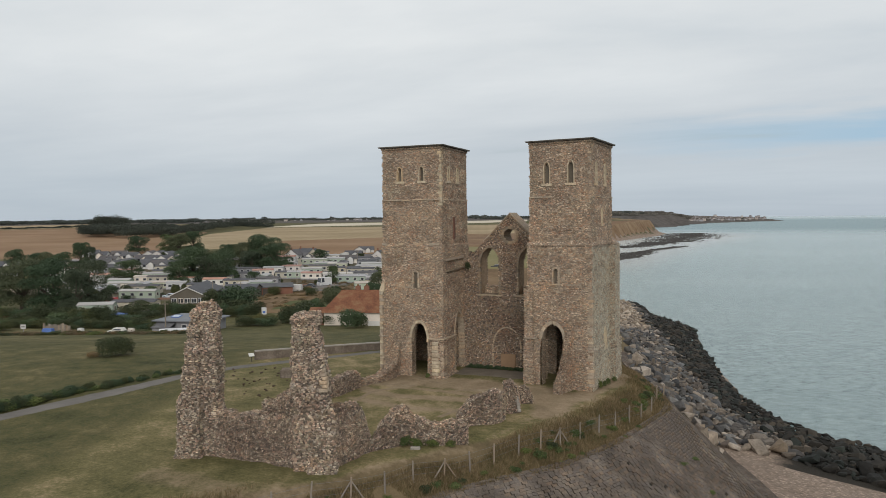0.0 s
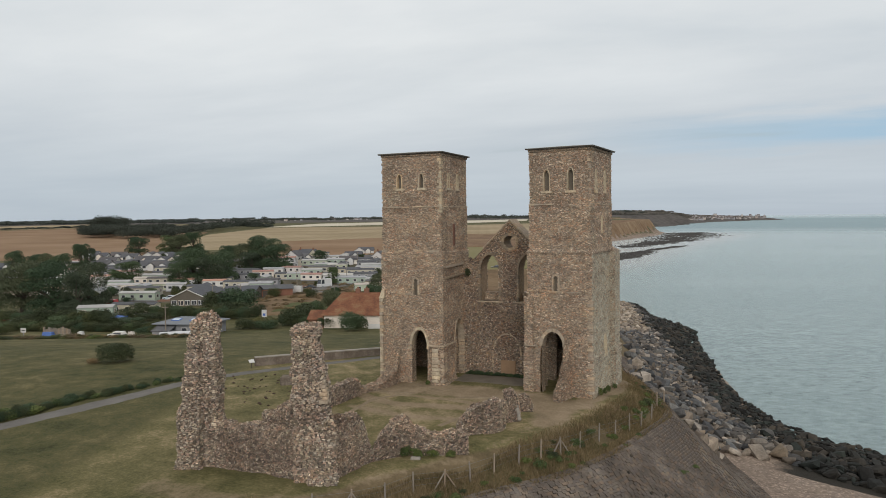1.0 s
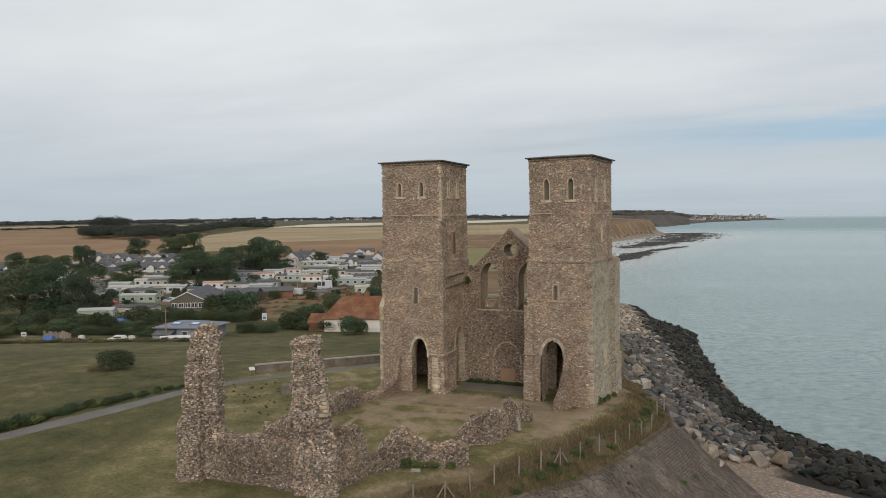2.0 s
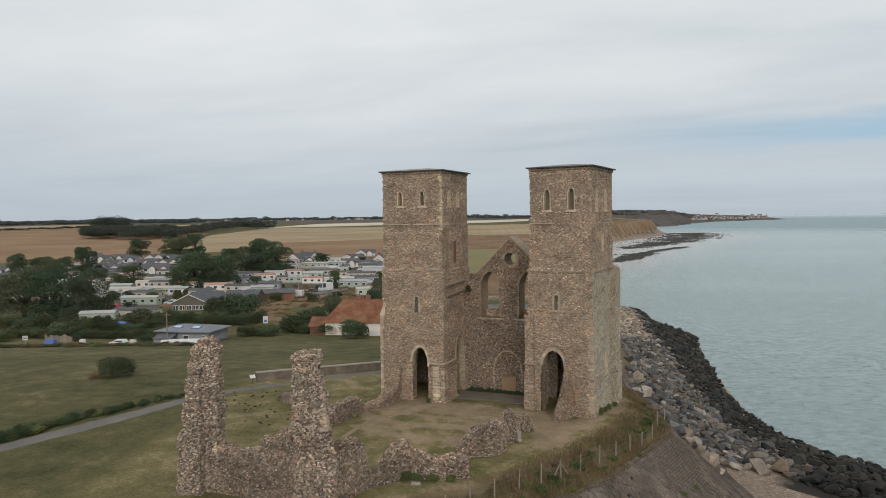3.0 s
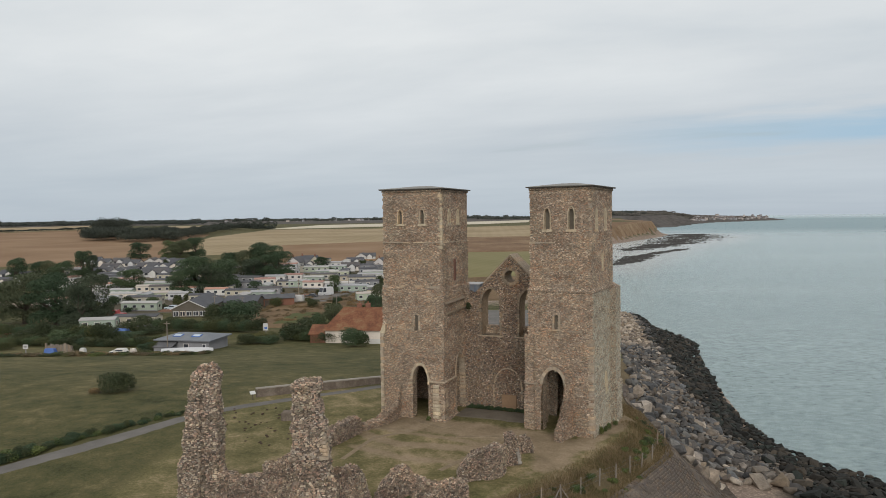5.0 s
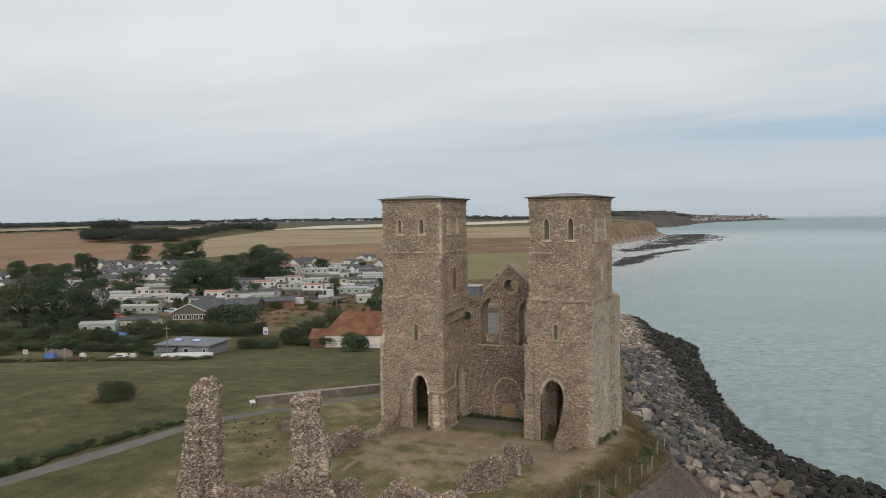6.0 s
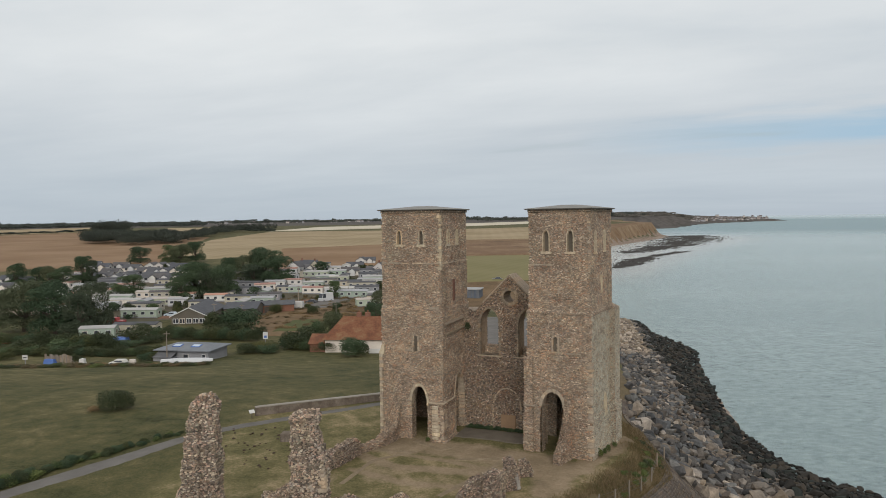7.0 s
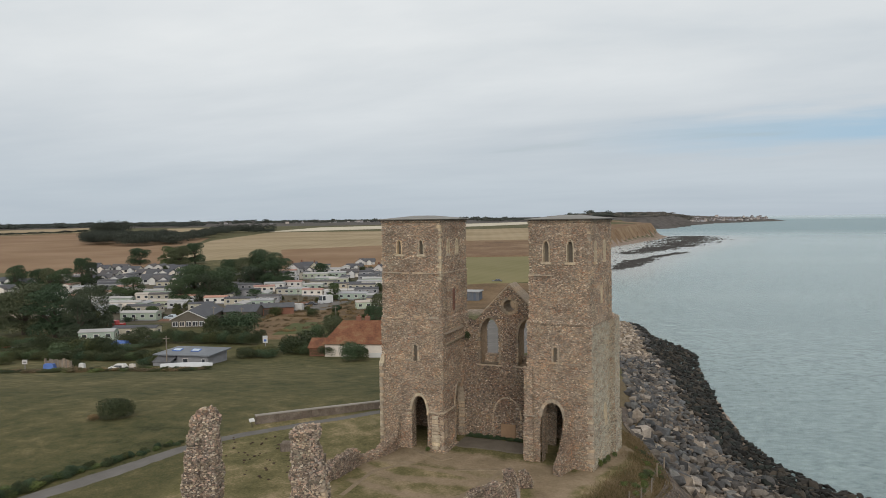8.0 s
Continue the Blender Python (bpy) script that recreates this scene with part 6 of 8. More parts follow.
def build_site_furniture():
    x, y = -20.1, -0.1
    z = gz(x, y)
    sign = thing("information_board", "small lectern board with white panel on dark post", "sign", m=pose(x, y, z, 0, 0, 60) @ Matrix.Diagonal((0.62, 0.62, 0.8, 1)))
    part("post", box(-0.05, 0.05, -0.05, 0.05, -0.2, 0.75, 0.01), M_TIMBER_DARK, sign)
    part("panel", wedge([(-0.42, -0.28, 0.68), (0.42, -0.28, 0.68), (0.42, 0.24, 0.98), (-0.42, 0.24, 0.98)],
                        [(-0.42, -0.30, 0.73), (0.42, -0.30, 0.73), (0.42, 0.22, 1.03), (-0.42, 0.22, 1.03)]), M_WHITE, sign, "white display panel")
    for i, (x, y, w, h, turn) in enumerate([(-12.6, -4.8, 1.1, 0.8, 20), (-7.9, -6.9, 0.8, 1.0, 35)] ):
        z = gz(x, y)
        bm = bmesh.new()
        add_box(bm, -w / 2, w / 2, -0.3, 0.3, -0.2, h, 0.12)
        for v in bm.verts:
            v.co += Vector([0.16 * noise.noise((v.co.x * 3 + i, v.co.y * 3, v.co.z * 3 + k)) for k in (0, 5, 9)])
        o = part("stone_block", bm, M_CONCRETE)
        o.matrix_world = pose(x, y, z, 0, 0, turn)
        tagged(o, "worn pale grey stone block in the turf", "stone", "loose stones")
    o = part("stone_block", box(-0.3, 0.3, -0.14, 0.14, -0.1, 0.14, 0.05), M_COPING)
    o.matrix_world = pose(5.4, -16.9, gz(5.4, -16.9), 0, 0, 15)
    tagged(o, "small white stone lying beside the path", "stone", "loose stones")
    rnd = random.Random(17)
    for i in range(60):
        x, y = rnd.uniform(-20, -9), rnd.uniform(-11, -2)
        if abs((x + 20) * 0.62 - (y + 2.5)) < 1.5 and x < -17:
            continue
        r = rnd.uniform(0.07, 0.14)
        bm = bmesh.new()
        bmesh.ops.create_icosphere(bm, subdivisions=2, radius=1)
        for v in bm.verts:
            v.co *= 1 + 0.35 * noise.noise(v.co * 2 + Vector((i, 0, 0)))
        o = part("molehill", bm, M_EARTH)
        o.matrix_world = Matrix.LocRotScale((x, y, gz(x, y) + 0.03), None, (r, r, r * 0.5))
        tagged(o, "small dark heap of dug earth in turf", "molehill", "molehills in the turf")
    # hedge beside the path
    pts = [(-28.6, -30), (-26.5, -22.3), (-25.6, -17.6), (-24.6, -13.2), (-23.5, -8.0), (-22.4, -5.4)]
    hedge = thing("hedge", "low unclipped dark green hedge beside the footpath", "hedge")
    seg = np.array(pts)
    run = np.concatenate([[0], np.cumsum(np.hypot(*np.diff(seg, axis=0).T))])
    for i, a in enumerate(np.arange(0, run[-1], 0.42)):
        x, y = np.interp(a, run, seg[:, 0]), np.interp(a, run, seg[:, 1])
        k = 1 - 0.62 * (a / run[-1]) ** 1.5
        o = new("foliage", BRAMBLE_KINDS[i % 3] if i % 4 == 0 else BUSH_KINDS[i % 2])
        o.parent = hedge
        w, h = rnd.uniform(1.4, 2.1) * k, rnd.uniform(0.8, 1.45) * k
        o.matrix_world = Matrix.LocRotScale((x + rnd.uniform(-0.3, 0.3), y + rnd.uniform(-0.3, 0.3), gz(x, y) - 0.15), Euler((0, 0, rnd.uniform(0, 6))), (w, w, h))
    add_bush(-37.6, -3.4, 0.8, 1.6, BUSH_DRY, "brown dead weeds beside the meadow bush", "", "weeds")
    add_bush(-35.9, -1.9, 2.8, 4.3, bush_mesh(41, M_BUSH, 9000, 0.017), "round dense green bush alone in the meadow", "", "bush")
    # dark growth at the foot of the gable and in the ruins
    for i, (x, y, h, w) in enumerate([(0.9, 4.3, 0.5, 0.8), (1.7, 4.3, 0.5, 1.0), (2.6, 4.3, 0.45, 1.0), (3.5, 4.35, 0.4, 1.0), (4.6, 4.35, 0.35, 1.1), (5.7, 4.35, 0.4, 1.1), (6.7, 4.3, 0.4, 1.0),
                                      (-1.2, -0.55, 0.6, 0.5), (13.2, 0.9, 0.9, 0.45), (13.35, 1.7, 0.75, 0.45), (13.5, 2.5, 0.8, 0.5), (13.8, 3.8, 0.6, 0.5), (5.2, -16.4, 0.7, 1.1), (6.2, -16.1, 0.55, 1.0), (4.6, -16.7, 0.8, 0.7), (7.2, -15.6, 0.5, 0.7), (2.2, -17.0, 0.5, 0.8), (-4.9, -1.2, 0.6, 0.6)]):
        add_bush(x, y, h, w, BRAMBLE_KINDS[i % 3] if i > 6 else BUSH_KINDS[1], "dark green weeds at the foot of a wall", "weeds along the walls", "weeds")
    for i in range(22):
        add_bush(0.7 + i * 0.3, 4.33 + rnd.uniform(-0.06, 0.06), rnd.uniform(0.22, 0.45), rnd.uniform(0.5, 0.8), BUSH_KINDS[1], "dark green weeds at the foot of a wall", "weeds along the walls", "weeds")
    o = new("ivy", BUSH_KINDS[0])
    o.matrix_world = Matrix.LocRotScale((0.7, 4.25, 8.6), None, (0.55, 0.45, 0.9))
    tagged(o, "small dark plant growing from the wall", "plant")


M_EARTH = mottled("dug_earth", [(0.045, 0.032, 0.022), (0.085, 0.06, 0.042)], 3, 20, 0.95, 0.2, 0.6, 0.03)
M_COBBLE = mottled("worn_grey_floor", [(0.105, 0.088, 0.068), (0.16, 0.135, 0.108)], 0.8, 14, 0.95, 0.2, 0.6, 0.03)
BUSH_DRY = bush_mesh(77, M_DRY, 1500, 0.03)
draped("nave_floor", [(0.45, 2.7), (7.5, 2.7)], [3.4, 3.4], M_COBBLE, 0.035, "worn grey gravel floor between the towers", "floor", 0.5)
M_STRIP = mottled("flush_footing_stone", [(0.15, 0.115, 0.075), (0.215, 0.165, 0.108), (0.29, 0.23, 0.16)], 1.2, 10, 0.95, 0.2, 0.6, 0.03)
for line in ([(-5.0, -4.0), (-1.3, -3.3)], [(-3.2, -11.3), (-3.3, -6.4), (-3.0, -5.7), (-1.1, -3.2)], [(4.3, -10.8), (6.2, -3.0)], [(-2.4, -0.6), (0.7, -2.1), (1.4, -1.4)], [(2.7, -3.9), (6.0, -2.5)]):
    draped("footing_strip", line, [0.5] * len(line), M_STRIP, 0.025, "flush stone strip marking a lost church wall", "paving", 0.25)
build_low_boundary()
build_site_furniture()

# ---- the village inland: places as distance along and offset across the inland axis ----
HOMES = {}
HOMES["w"] = [(270.8, -122.0, 13.6), (259.8, -111.2, 8.4), (239.7, -109.9, 9.7), (229.8, -111.9, 6.7), (221.3, -111.1, 7.2),
    (248.1, -126.9, 5.2), (282.4, -68.9, 8.2), (325.7, -52.1, 7.9), (336.4, -46.9, 10.9), (239.3, -91.1, 6.2), (300.3, -68.8, 9.7)]
HOMES["c"] = [(259.4, -106.1, 7.6), (232.4, -81.5, 8.7), (174.5, -77.6, 9.6), (245.8, -72.1, 9.2), (268.4, -60.6, 7.4),
    (314.4, -75.9, 11.2), (313.1, -62.8, 8.1), (279.9, -39.2, 10.4), (276.7, -33.1, 13.0), (343.1, -60.4, 8.3), (315.0, -81.1, 7.7)]
HOMES["g"] = [(239.0, -102.3, 10.9), (241.4, -97.8, 9.0), (210.0, -92.1, 10.2), (168.0, -84.1, 8.2), (268.1, -56.1, 8.3),
    (278.3, -52.5, 7.7), (309.1, -57.0, 11.5), (311.7, -48.1, 8.6), (295.5, -50.9, 8.6), (292.1, -29.0, 10.9), (260.0, -67.2, 11.8),
    (293.4, -44.6, 7.1)]
HOMES["p"] = [(286.1, -62.1, 8.8), (265.1, -50.1, 8.6), (254.5, -94.8, 6.2)]
HOMES["k"] = [(267.2, -76.6, 12.1), (280.5, -79.2, 10.0), (302.2, -90.2, 9.8), (296.8, -82.6, 9.6), (297.9, -42.9, 10.6),
    (314.3, -37.5, 12.7), (288.1, -137.7, 9.3), (304.3, -113.1, 7.4), (284.0, -88.3, 7.8)]
BUNGALOWS = [(349.0, -146.6), (348.4, -141.8), (345.1, -136.0), (341.8, -130.2), (324.8, -139.2), (322.2, -133.3), (321.6, -128.4),
    (321.1, -123.5), (302.3, -127.2), (301.9, -122.1), (301.4, -116.4), (359.5, -181.7), (346.9, -170.9), (322.4, -154.7),
    (351.2, -163.3), (339.5, -152.3), (303.8, -143.1), (303.3, -137.9), (309.4, -151.8), (304.7, -154.0), (336.0, -43.3), (363.6, -40.3),
    (317.5, -31.7), (364.0, -43.3)]
BUNGALOWS += [(314.8, -42.7), (303.1, -189.2), (297.6, -179.8), (280.4, -177.4), (329.2, -63.9)]
TREES = [(181.4, -110.2, 13.8, 13.3), (175.4, -98.7, 13.6, 12.8), (179.4, -91.5, 13.6, 10.2), (171.4, -90.9, 11.4, 8.4),
    (291.0, -180.2, 10.3, 8.1), (291.0, -170.2, 9.0, 7.6), (289.0, -164.3, 9.2, 8.0), (287.0, -157.6, 9.3, 9.3),
    (299.0, -155.7, 12.3, 7.8), (299.0, -151.8, 10.6, 5.8), (384.7, -168.5, 9.6, 10.8), (269.1, -120.8, 8.2, 10.1),
    (376.7, -143.3, 11.2, 11.5), (382.7, -150.6, 10.6, 10.0), (388.7, -139.2, 12.0, 10.5), (398.7, -151.2, 9.4, 9.0), (261.2, -93.9, 13.6, 14.9),
    (261.2, -84.3, 12.6, 12.7), (257.2, -86.8, 11.0, 12.6), (254.2, -96.5, 9.4, 9.1), (297.0, -91.6, 11.0, 7.7),
    (297.1, -85.8, 12.1, 10.2), (295.1, -76.1, 15.1, 13.0), (291.1, -69.6, 12.1, 12.8), (289.1, -79.2, 8.9, 9.4)]
TREES += [(321.0, -57.2, 5.9, 6.8), (254.0, -40.6, 6.6, 4.6), (204.4, -19.1, 8.3, 7.3), (189.5, -19.1, 5.8, 4.6),
    (254.2, -70.1, 1.8, 5.0), (159.6, -25.5, 6.8, 5.2), (257.1, -121.7, 6.3, 5.9)]
SHRUBS = [(171.5, -56.0, 6.0, 7.2), (171.5, -51.1, 7.8, 9.2), (167.5, -52.7, 4.4, 8.2), (147.6, -32.0, 3.7, 6.0),
    (146.6, -28.2, 3.4, 6.0), (145.6, -24.5, 2.9, 5.2), (146.0, -30.5, 4.6, 7.2), (133.0, -17.9, 4.4, 4.6), (133.6, -16.2, 3.2, 3.0), (139.6, -39.9, 2.3, 4.1),
    (139.6, -35.9, 2.2, 4.1), (149.5, -93.2, 1.9, 7.3), (149.5, -88.4, 2.7, 7.3), (147.5, -81.2, 3.1, 7.2), (149.5, -76.2, 0.8, 5.4),
    (164.5, -73.1, 3.7, 7.2), (151.5, -70.5, 1.8, 6.7), (157.5, -66.8, 2.2, 5.1), (134.6, -86.1, 0.8, 3.3), (130.6, -56.5, 0.8, 3.2),
    (130.6, -54.9, 0.8, 2.5), (128.6, -68.7, 0.8, 2.1), (164.5, -30.3, 4.4, 4.0)]

M_GREYROOF = mottled("grey_roof", [(0.060, 0.062, 0.070), (0.105, 0.107, 0.115)], 0.5, 6, 0.8, 0.3, 0.3, 0.02, 0.2)
M_TILE = mottled("red_clay_tiles", [(0.075, 0.038, 0.024), (0.16, 0.066, 0.036), (0.20, 0.125, 0.068)], 0.45, 3, 0.9, 0.25, 0.8, 0.06)
M_BRICK = mottled("red_brick", [(0.16, 0.075, 0.05), (0.22, 0.11, 0.075)], 0.8, 9, 0.9, 0.25, 0.4, 0.02)
M_BROWNWALL = mottled("brown_painted_wall", [(0.10, 0.088, 0.07), (0.14, 0.122, 0.10)], 0.6, 8, 0.9, 0.25, 0.2, 0.01)
M_GREYWALL = mottled("grey_render", [(0.19, 0.19, 0.20), (0.26, 0.26, 0.27)], 0.5, 8, 0.9, 0.25, 0.2, 0.01)
M_CREAM = mottled("cream_cladding", [(0.36, 0.335, 0.265), (0.47, 0.44, 0.36)], 0.3, 6, 0.65, 0.35, 0, 0, 0.15)
M_MINT = mottled("pale_green_cladding", [(0.27, 0.335, 0.275), (0.36, 0.42, 0.35)], 0.3, 6, 0.65, 0.35, 0, 0, 0.15)
M_STONEWHITE = mottled("off_white_roof", [(0.29, 0.29, 0.285), (0.40, 0.40, 0.395)], 0.3, 6, 0.7, 0.35, 0, 0, 0.2)
M_PINKROOF = mottled("faded_red_roof", [(0.30, 0.16, 0.125), (0.42, 0.27, 0.22)], 0.4, 6, 0.8, 0.3, 0, 0, 0.2)
M_GLASS = mottled("dark_window_glass", [(0.03, 0.035, 0.042), (0.055, 0.06, 0.07)], 0.5, 4, 0.1, 0.6, 0)
M_BLUE = mottled("blue_sheet", [(0.05, 0.10, 0.30), (0.09, 0.17, 0.42)], 0.6, 6, 0.5, 0.4, 0)
M_REDPAINT = mottled("red_paint", [(0.28, 0.022, 0.02), (0.38, 0.04, 0.035)], 0.4, 4, 0.35, 0.5, 0)
M_DARKPAINT = mottled("dark_paint", [(0.02, 0.022, 0.026), (0.045, 0.045, 0.05)], 0.4, 4, 0.35, 0.5, 0)
M_SILVER = mottled("silver_blue_paint", [(0.34, 0.40, 0.45), (0.46, 0.52, 0.57)], 0.4, 4, 0.35, 0.5, 0)
M_TYRE = mottled("tyre_rubber", [(0.018, 0.018, 0.018), (0.03, 0.03, 0.03)], 2, 10, 0.9, 0.2, 0)
M_YARD = mottled("dusty_yard", [(0.050, 0.048, 0.028), (0.092, 0.078, 0.054), (0.15, 0.13, 0.10)], 0.035, 0.5, 0.95, 0.15, 0.3, 0.05)
M_TERRA = mottled("red_brown_earth", [(0.12, 0.062, 0.042), (0.18, 0.10, 0.068), (0.22, 0.15, 0.11)], 0.25, 3, 0.95, 0.15, 0.4, 0.05)
M_HEATH = mottled("brown_heath", [(0.10, 0.062, 0.036), (0.16, 0.098, 0.056), (0.24, 0.168, 0.10)], 0.03, 0.3, 0.95, 0.15, 0.5, 0.3)
M_ROUGHGRASS = mottled("rough_brown_grass", [(0.075, 0.052, 0.028), (0.135, 0.088, 0.048), (0.19, 0.13, 0.075)], 0.06, 0.8, 0.95, 0.15, 0.5, 0.1)


def prism(w, l, z0, z1, ridge, over=0.25):
    """A gabled roof: w across, l along the ridge, which runs along x."""
    bm = bmesh.new()
    a, b = l / 2 + over, w / 2 + over
    lo = z1 - ridge * over / (w / 2)
    v = [bm.verts.new(p) for p in ((-a, -b, lo), (a, -b, lo), (a, 0, z1 + ridge), (-a, 0, z1 + ridge), (a, b, lo), (-a, b, lo))]
    u = [bm.verts.new((p.co.x, p.co.y, p.co.z - 0.12)) for p in v]
    for q in ((0, 1, 2, 3), (3, 2, 4, 5)):
        bm.faces.new([v[i] for i in q])
        bm.faces.new([u[i] for i in reversed(q)])
    for i, j in ((0, 1), (1, 2), (2, 4), (4, 5), (5, 3), (3, 0)):
        bm.faces.new((v[i], u[i], u[j], v[j]))
    return bm


def gable_walls(w, l, z0, z1, ridge):
    bm = bmesh.new()
    a, b = l / 2, w / 2
    v = [bm.verts.new(p) for p in ((-a, -b, z0), (a, -b, z0), (a, b, z0), (-a, b, z0), (-a, -b, z1), (a, -b, z1), (a, b, z1), (-a, b, z1), (-a, 0, z1 + ridge - 0.13), (a, 0, z1 + ridge - 0.13))]
    for q in ((0, 1, 5, 4), (2, 3, 7, 6), (1, 2, 6, 9, 5), (3, 0, 4, 8, 7), (3, 2, 1, 0)):
        bm.faces.new([v[i] for i in q])
    return bm


def put_windows(parent, w, l, z, wide, tall, gap, end=True):
    """Windows along the two long sides and on the ends, each with a white frame round a dark pane."""
    spots = []
    n = max(1, int(l / gap))
    for i in range(n):
        x = (i + 0.5) / n * l - l / 2
        spots += [(x, -w / 2, 0), (x, w / 2, 180)]
    if end:
        spots += [(l / 2, 0, 90), (-l / 2, 0, -90)]
    for x, y, turn in spots:
        f = part("window", box(-wide / 2 - 0.1, wide / 2 + 0.1, -0.05, 0.05, z - 0.1, z + tall + 0.1), M_WHITE, parent)
        f.matrix_local = pose(x, y, 0, 0, 0, turn)
        p = part("pane", box(-wide / 2, wide / 2, -0.07, 0.0, z, z + tall), M_GLASS, f)


def static_home(length, wall, roof):
    """A static holiday home, ridge along x."""
    h = thing("static_home", "single-storey holiday home with low pitched roof in a park", "caravan", "holiday homes")
    w = 3.7
    part("wall", gable_walls(w, length, -0.3, 2.6, 0.45), wall, h)
    part("roof", prism(w, length, 0, 2.6, 0.45, 0.15), roof, h)
    part("skirt", box(-length / 2 + 0.1, length / 2 - 0.1, -w / 2 - 0.03, w / 2 + 0.03, -0.3, 0.45), M_GREYWALL, h)
    put_windows(h, w, length, 1.15, 1.0, 0.75, 2.4)
    return h


def bungalow():
    h = thing("bungalow", "white-walled bungalow with grey gabled roof", "house", "village bungalows")
    part("wall", gable_walls(5.4, 8, -0.4, 2.1, 1.6), M_WHITE, h)
    part("roof", prism(5.4, 8, 0, 2.1, 1.6, 0.3), M_GREYROOF, h)
    p = part("porch_roof", prism(2.6, 2.6, 0, 2.4, 0.9, 0.2), M_GREYROOF, h)
    p.matrix_local = pose(1.2, -3.2, -0.15, 0, 0, 90)
    p = part("porch", gable_walls(2.4, 2.6, -0.4, 2.4, 0.85), M_WHITE, h)
    p.matrix_local = pose(1.2, -3.3, -0.17, 0, 0, 90)
    put_windows(h, 5.4, 8, 0.8, 1.3, 1.0, 3.0)
    return h


def place_su(s, u, turn=0.0, lift=0.0):
    x, y = from_su(s, u)
    return pose(x, y, gz(x, y) + lift, 0, 0, turn)


FIRST_HOMES = {}


def build_homes():
    looks = {"w": (M_WHITE, M_STONEWHITE), "c": (M_CREAM, M_GREYROOF), "g": (M_MINT, M_STONEWHITE), "p": (M_WHITE, M_PINKROOF), "k": (M_GREYWALL, M_GREYROOF)}
    rnd = random.Random(31)
    for key, rows in HOMES.items():
        base = {}
        for s, u, length in rows:
            size = 8 if length < 9 else 11
            m = place_su(s, u, 23 + rnd.choice((0, 0, 0, 8, -10, 90)) + rnd.uniform(-4, 4))
            if size not in base:
                base[size] = static_home(size, *looks[key])
                base[size].matrix_world = m
                FIRST_HOMES[key, size] = base[size]
            else:
                copy_thing(base[size], m)
    # further homes filling the park between the listed ones
    taken = [(s, u) for rows in HOMES.values() for s, u, _ in rows] + list(BUNGALOWS)
    for i in range(600):
        s = rnd.uniform(226, 322)
        u = rnd.uniform(-0.56, -0.09) * s
        if -62 < u < -34 and s < 262 or min((s - a) ** 2 + 0.5 * (u - b) ** 2 for a, b in taken) < 52 or len(taken) > 150:
            continue
        taken.append((s, u))
        copy_thing(rnd.choice(list(FIRST_HOMES.values())), place_su(s, u, 23 + rnd.choice((0, 0, 10, -12, 90)) + rnd.uniform(-5, 5)))
    first = None
    for s, u in BUNGALOWS:
        m = place_su(s, u, 23 + rnd.choice((0, 0, 90)) + rnd.uniform(-6, 6))
        if first is None:
            first = bungalow()
            first.matrix_world = m
        else:
            copy_thing(first, m)


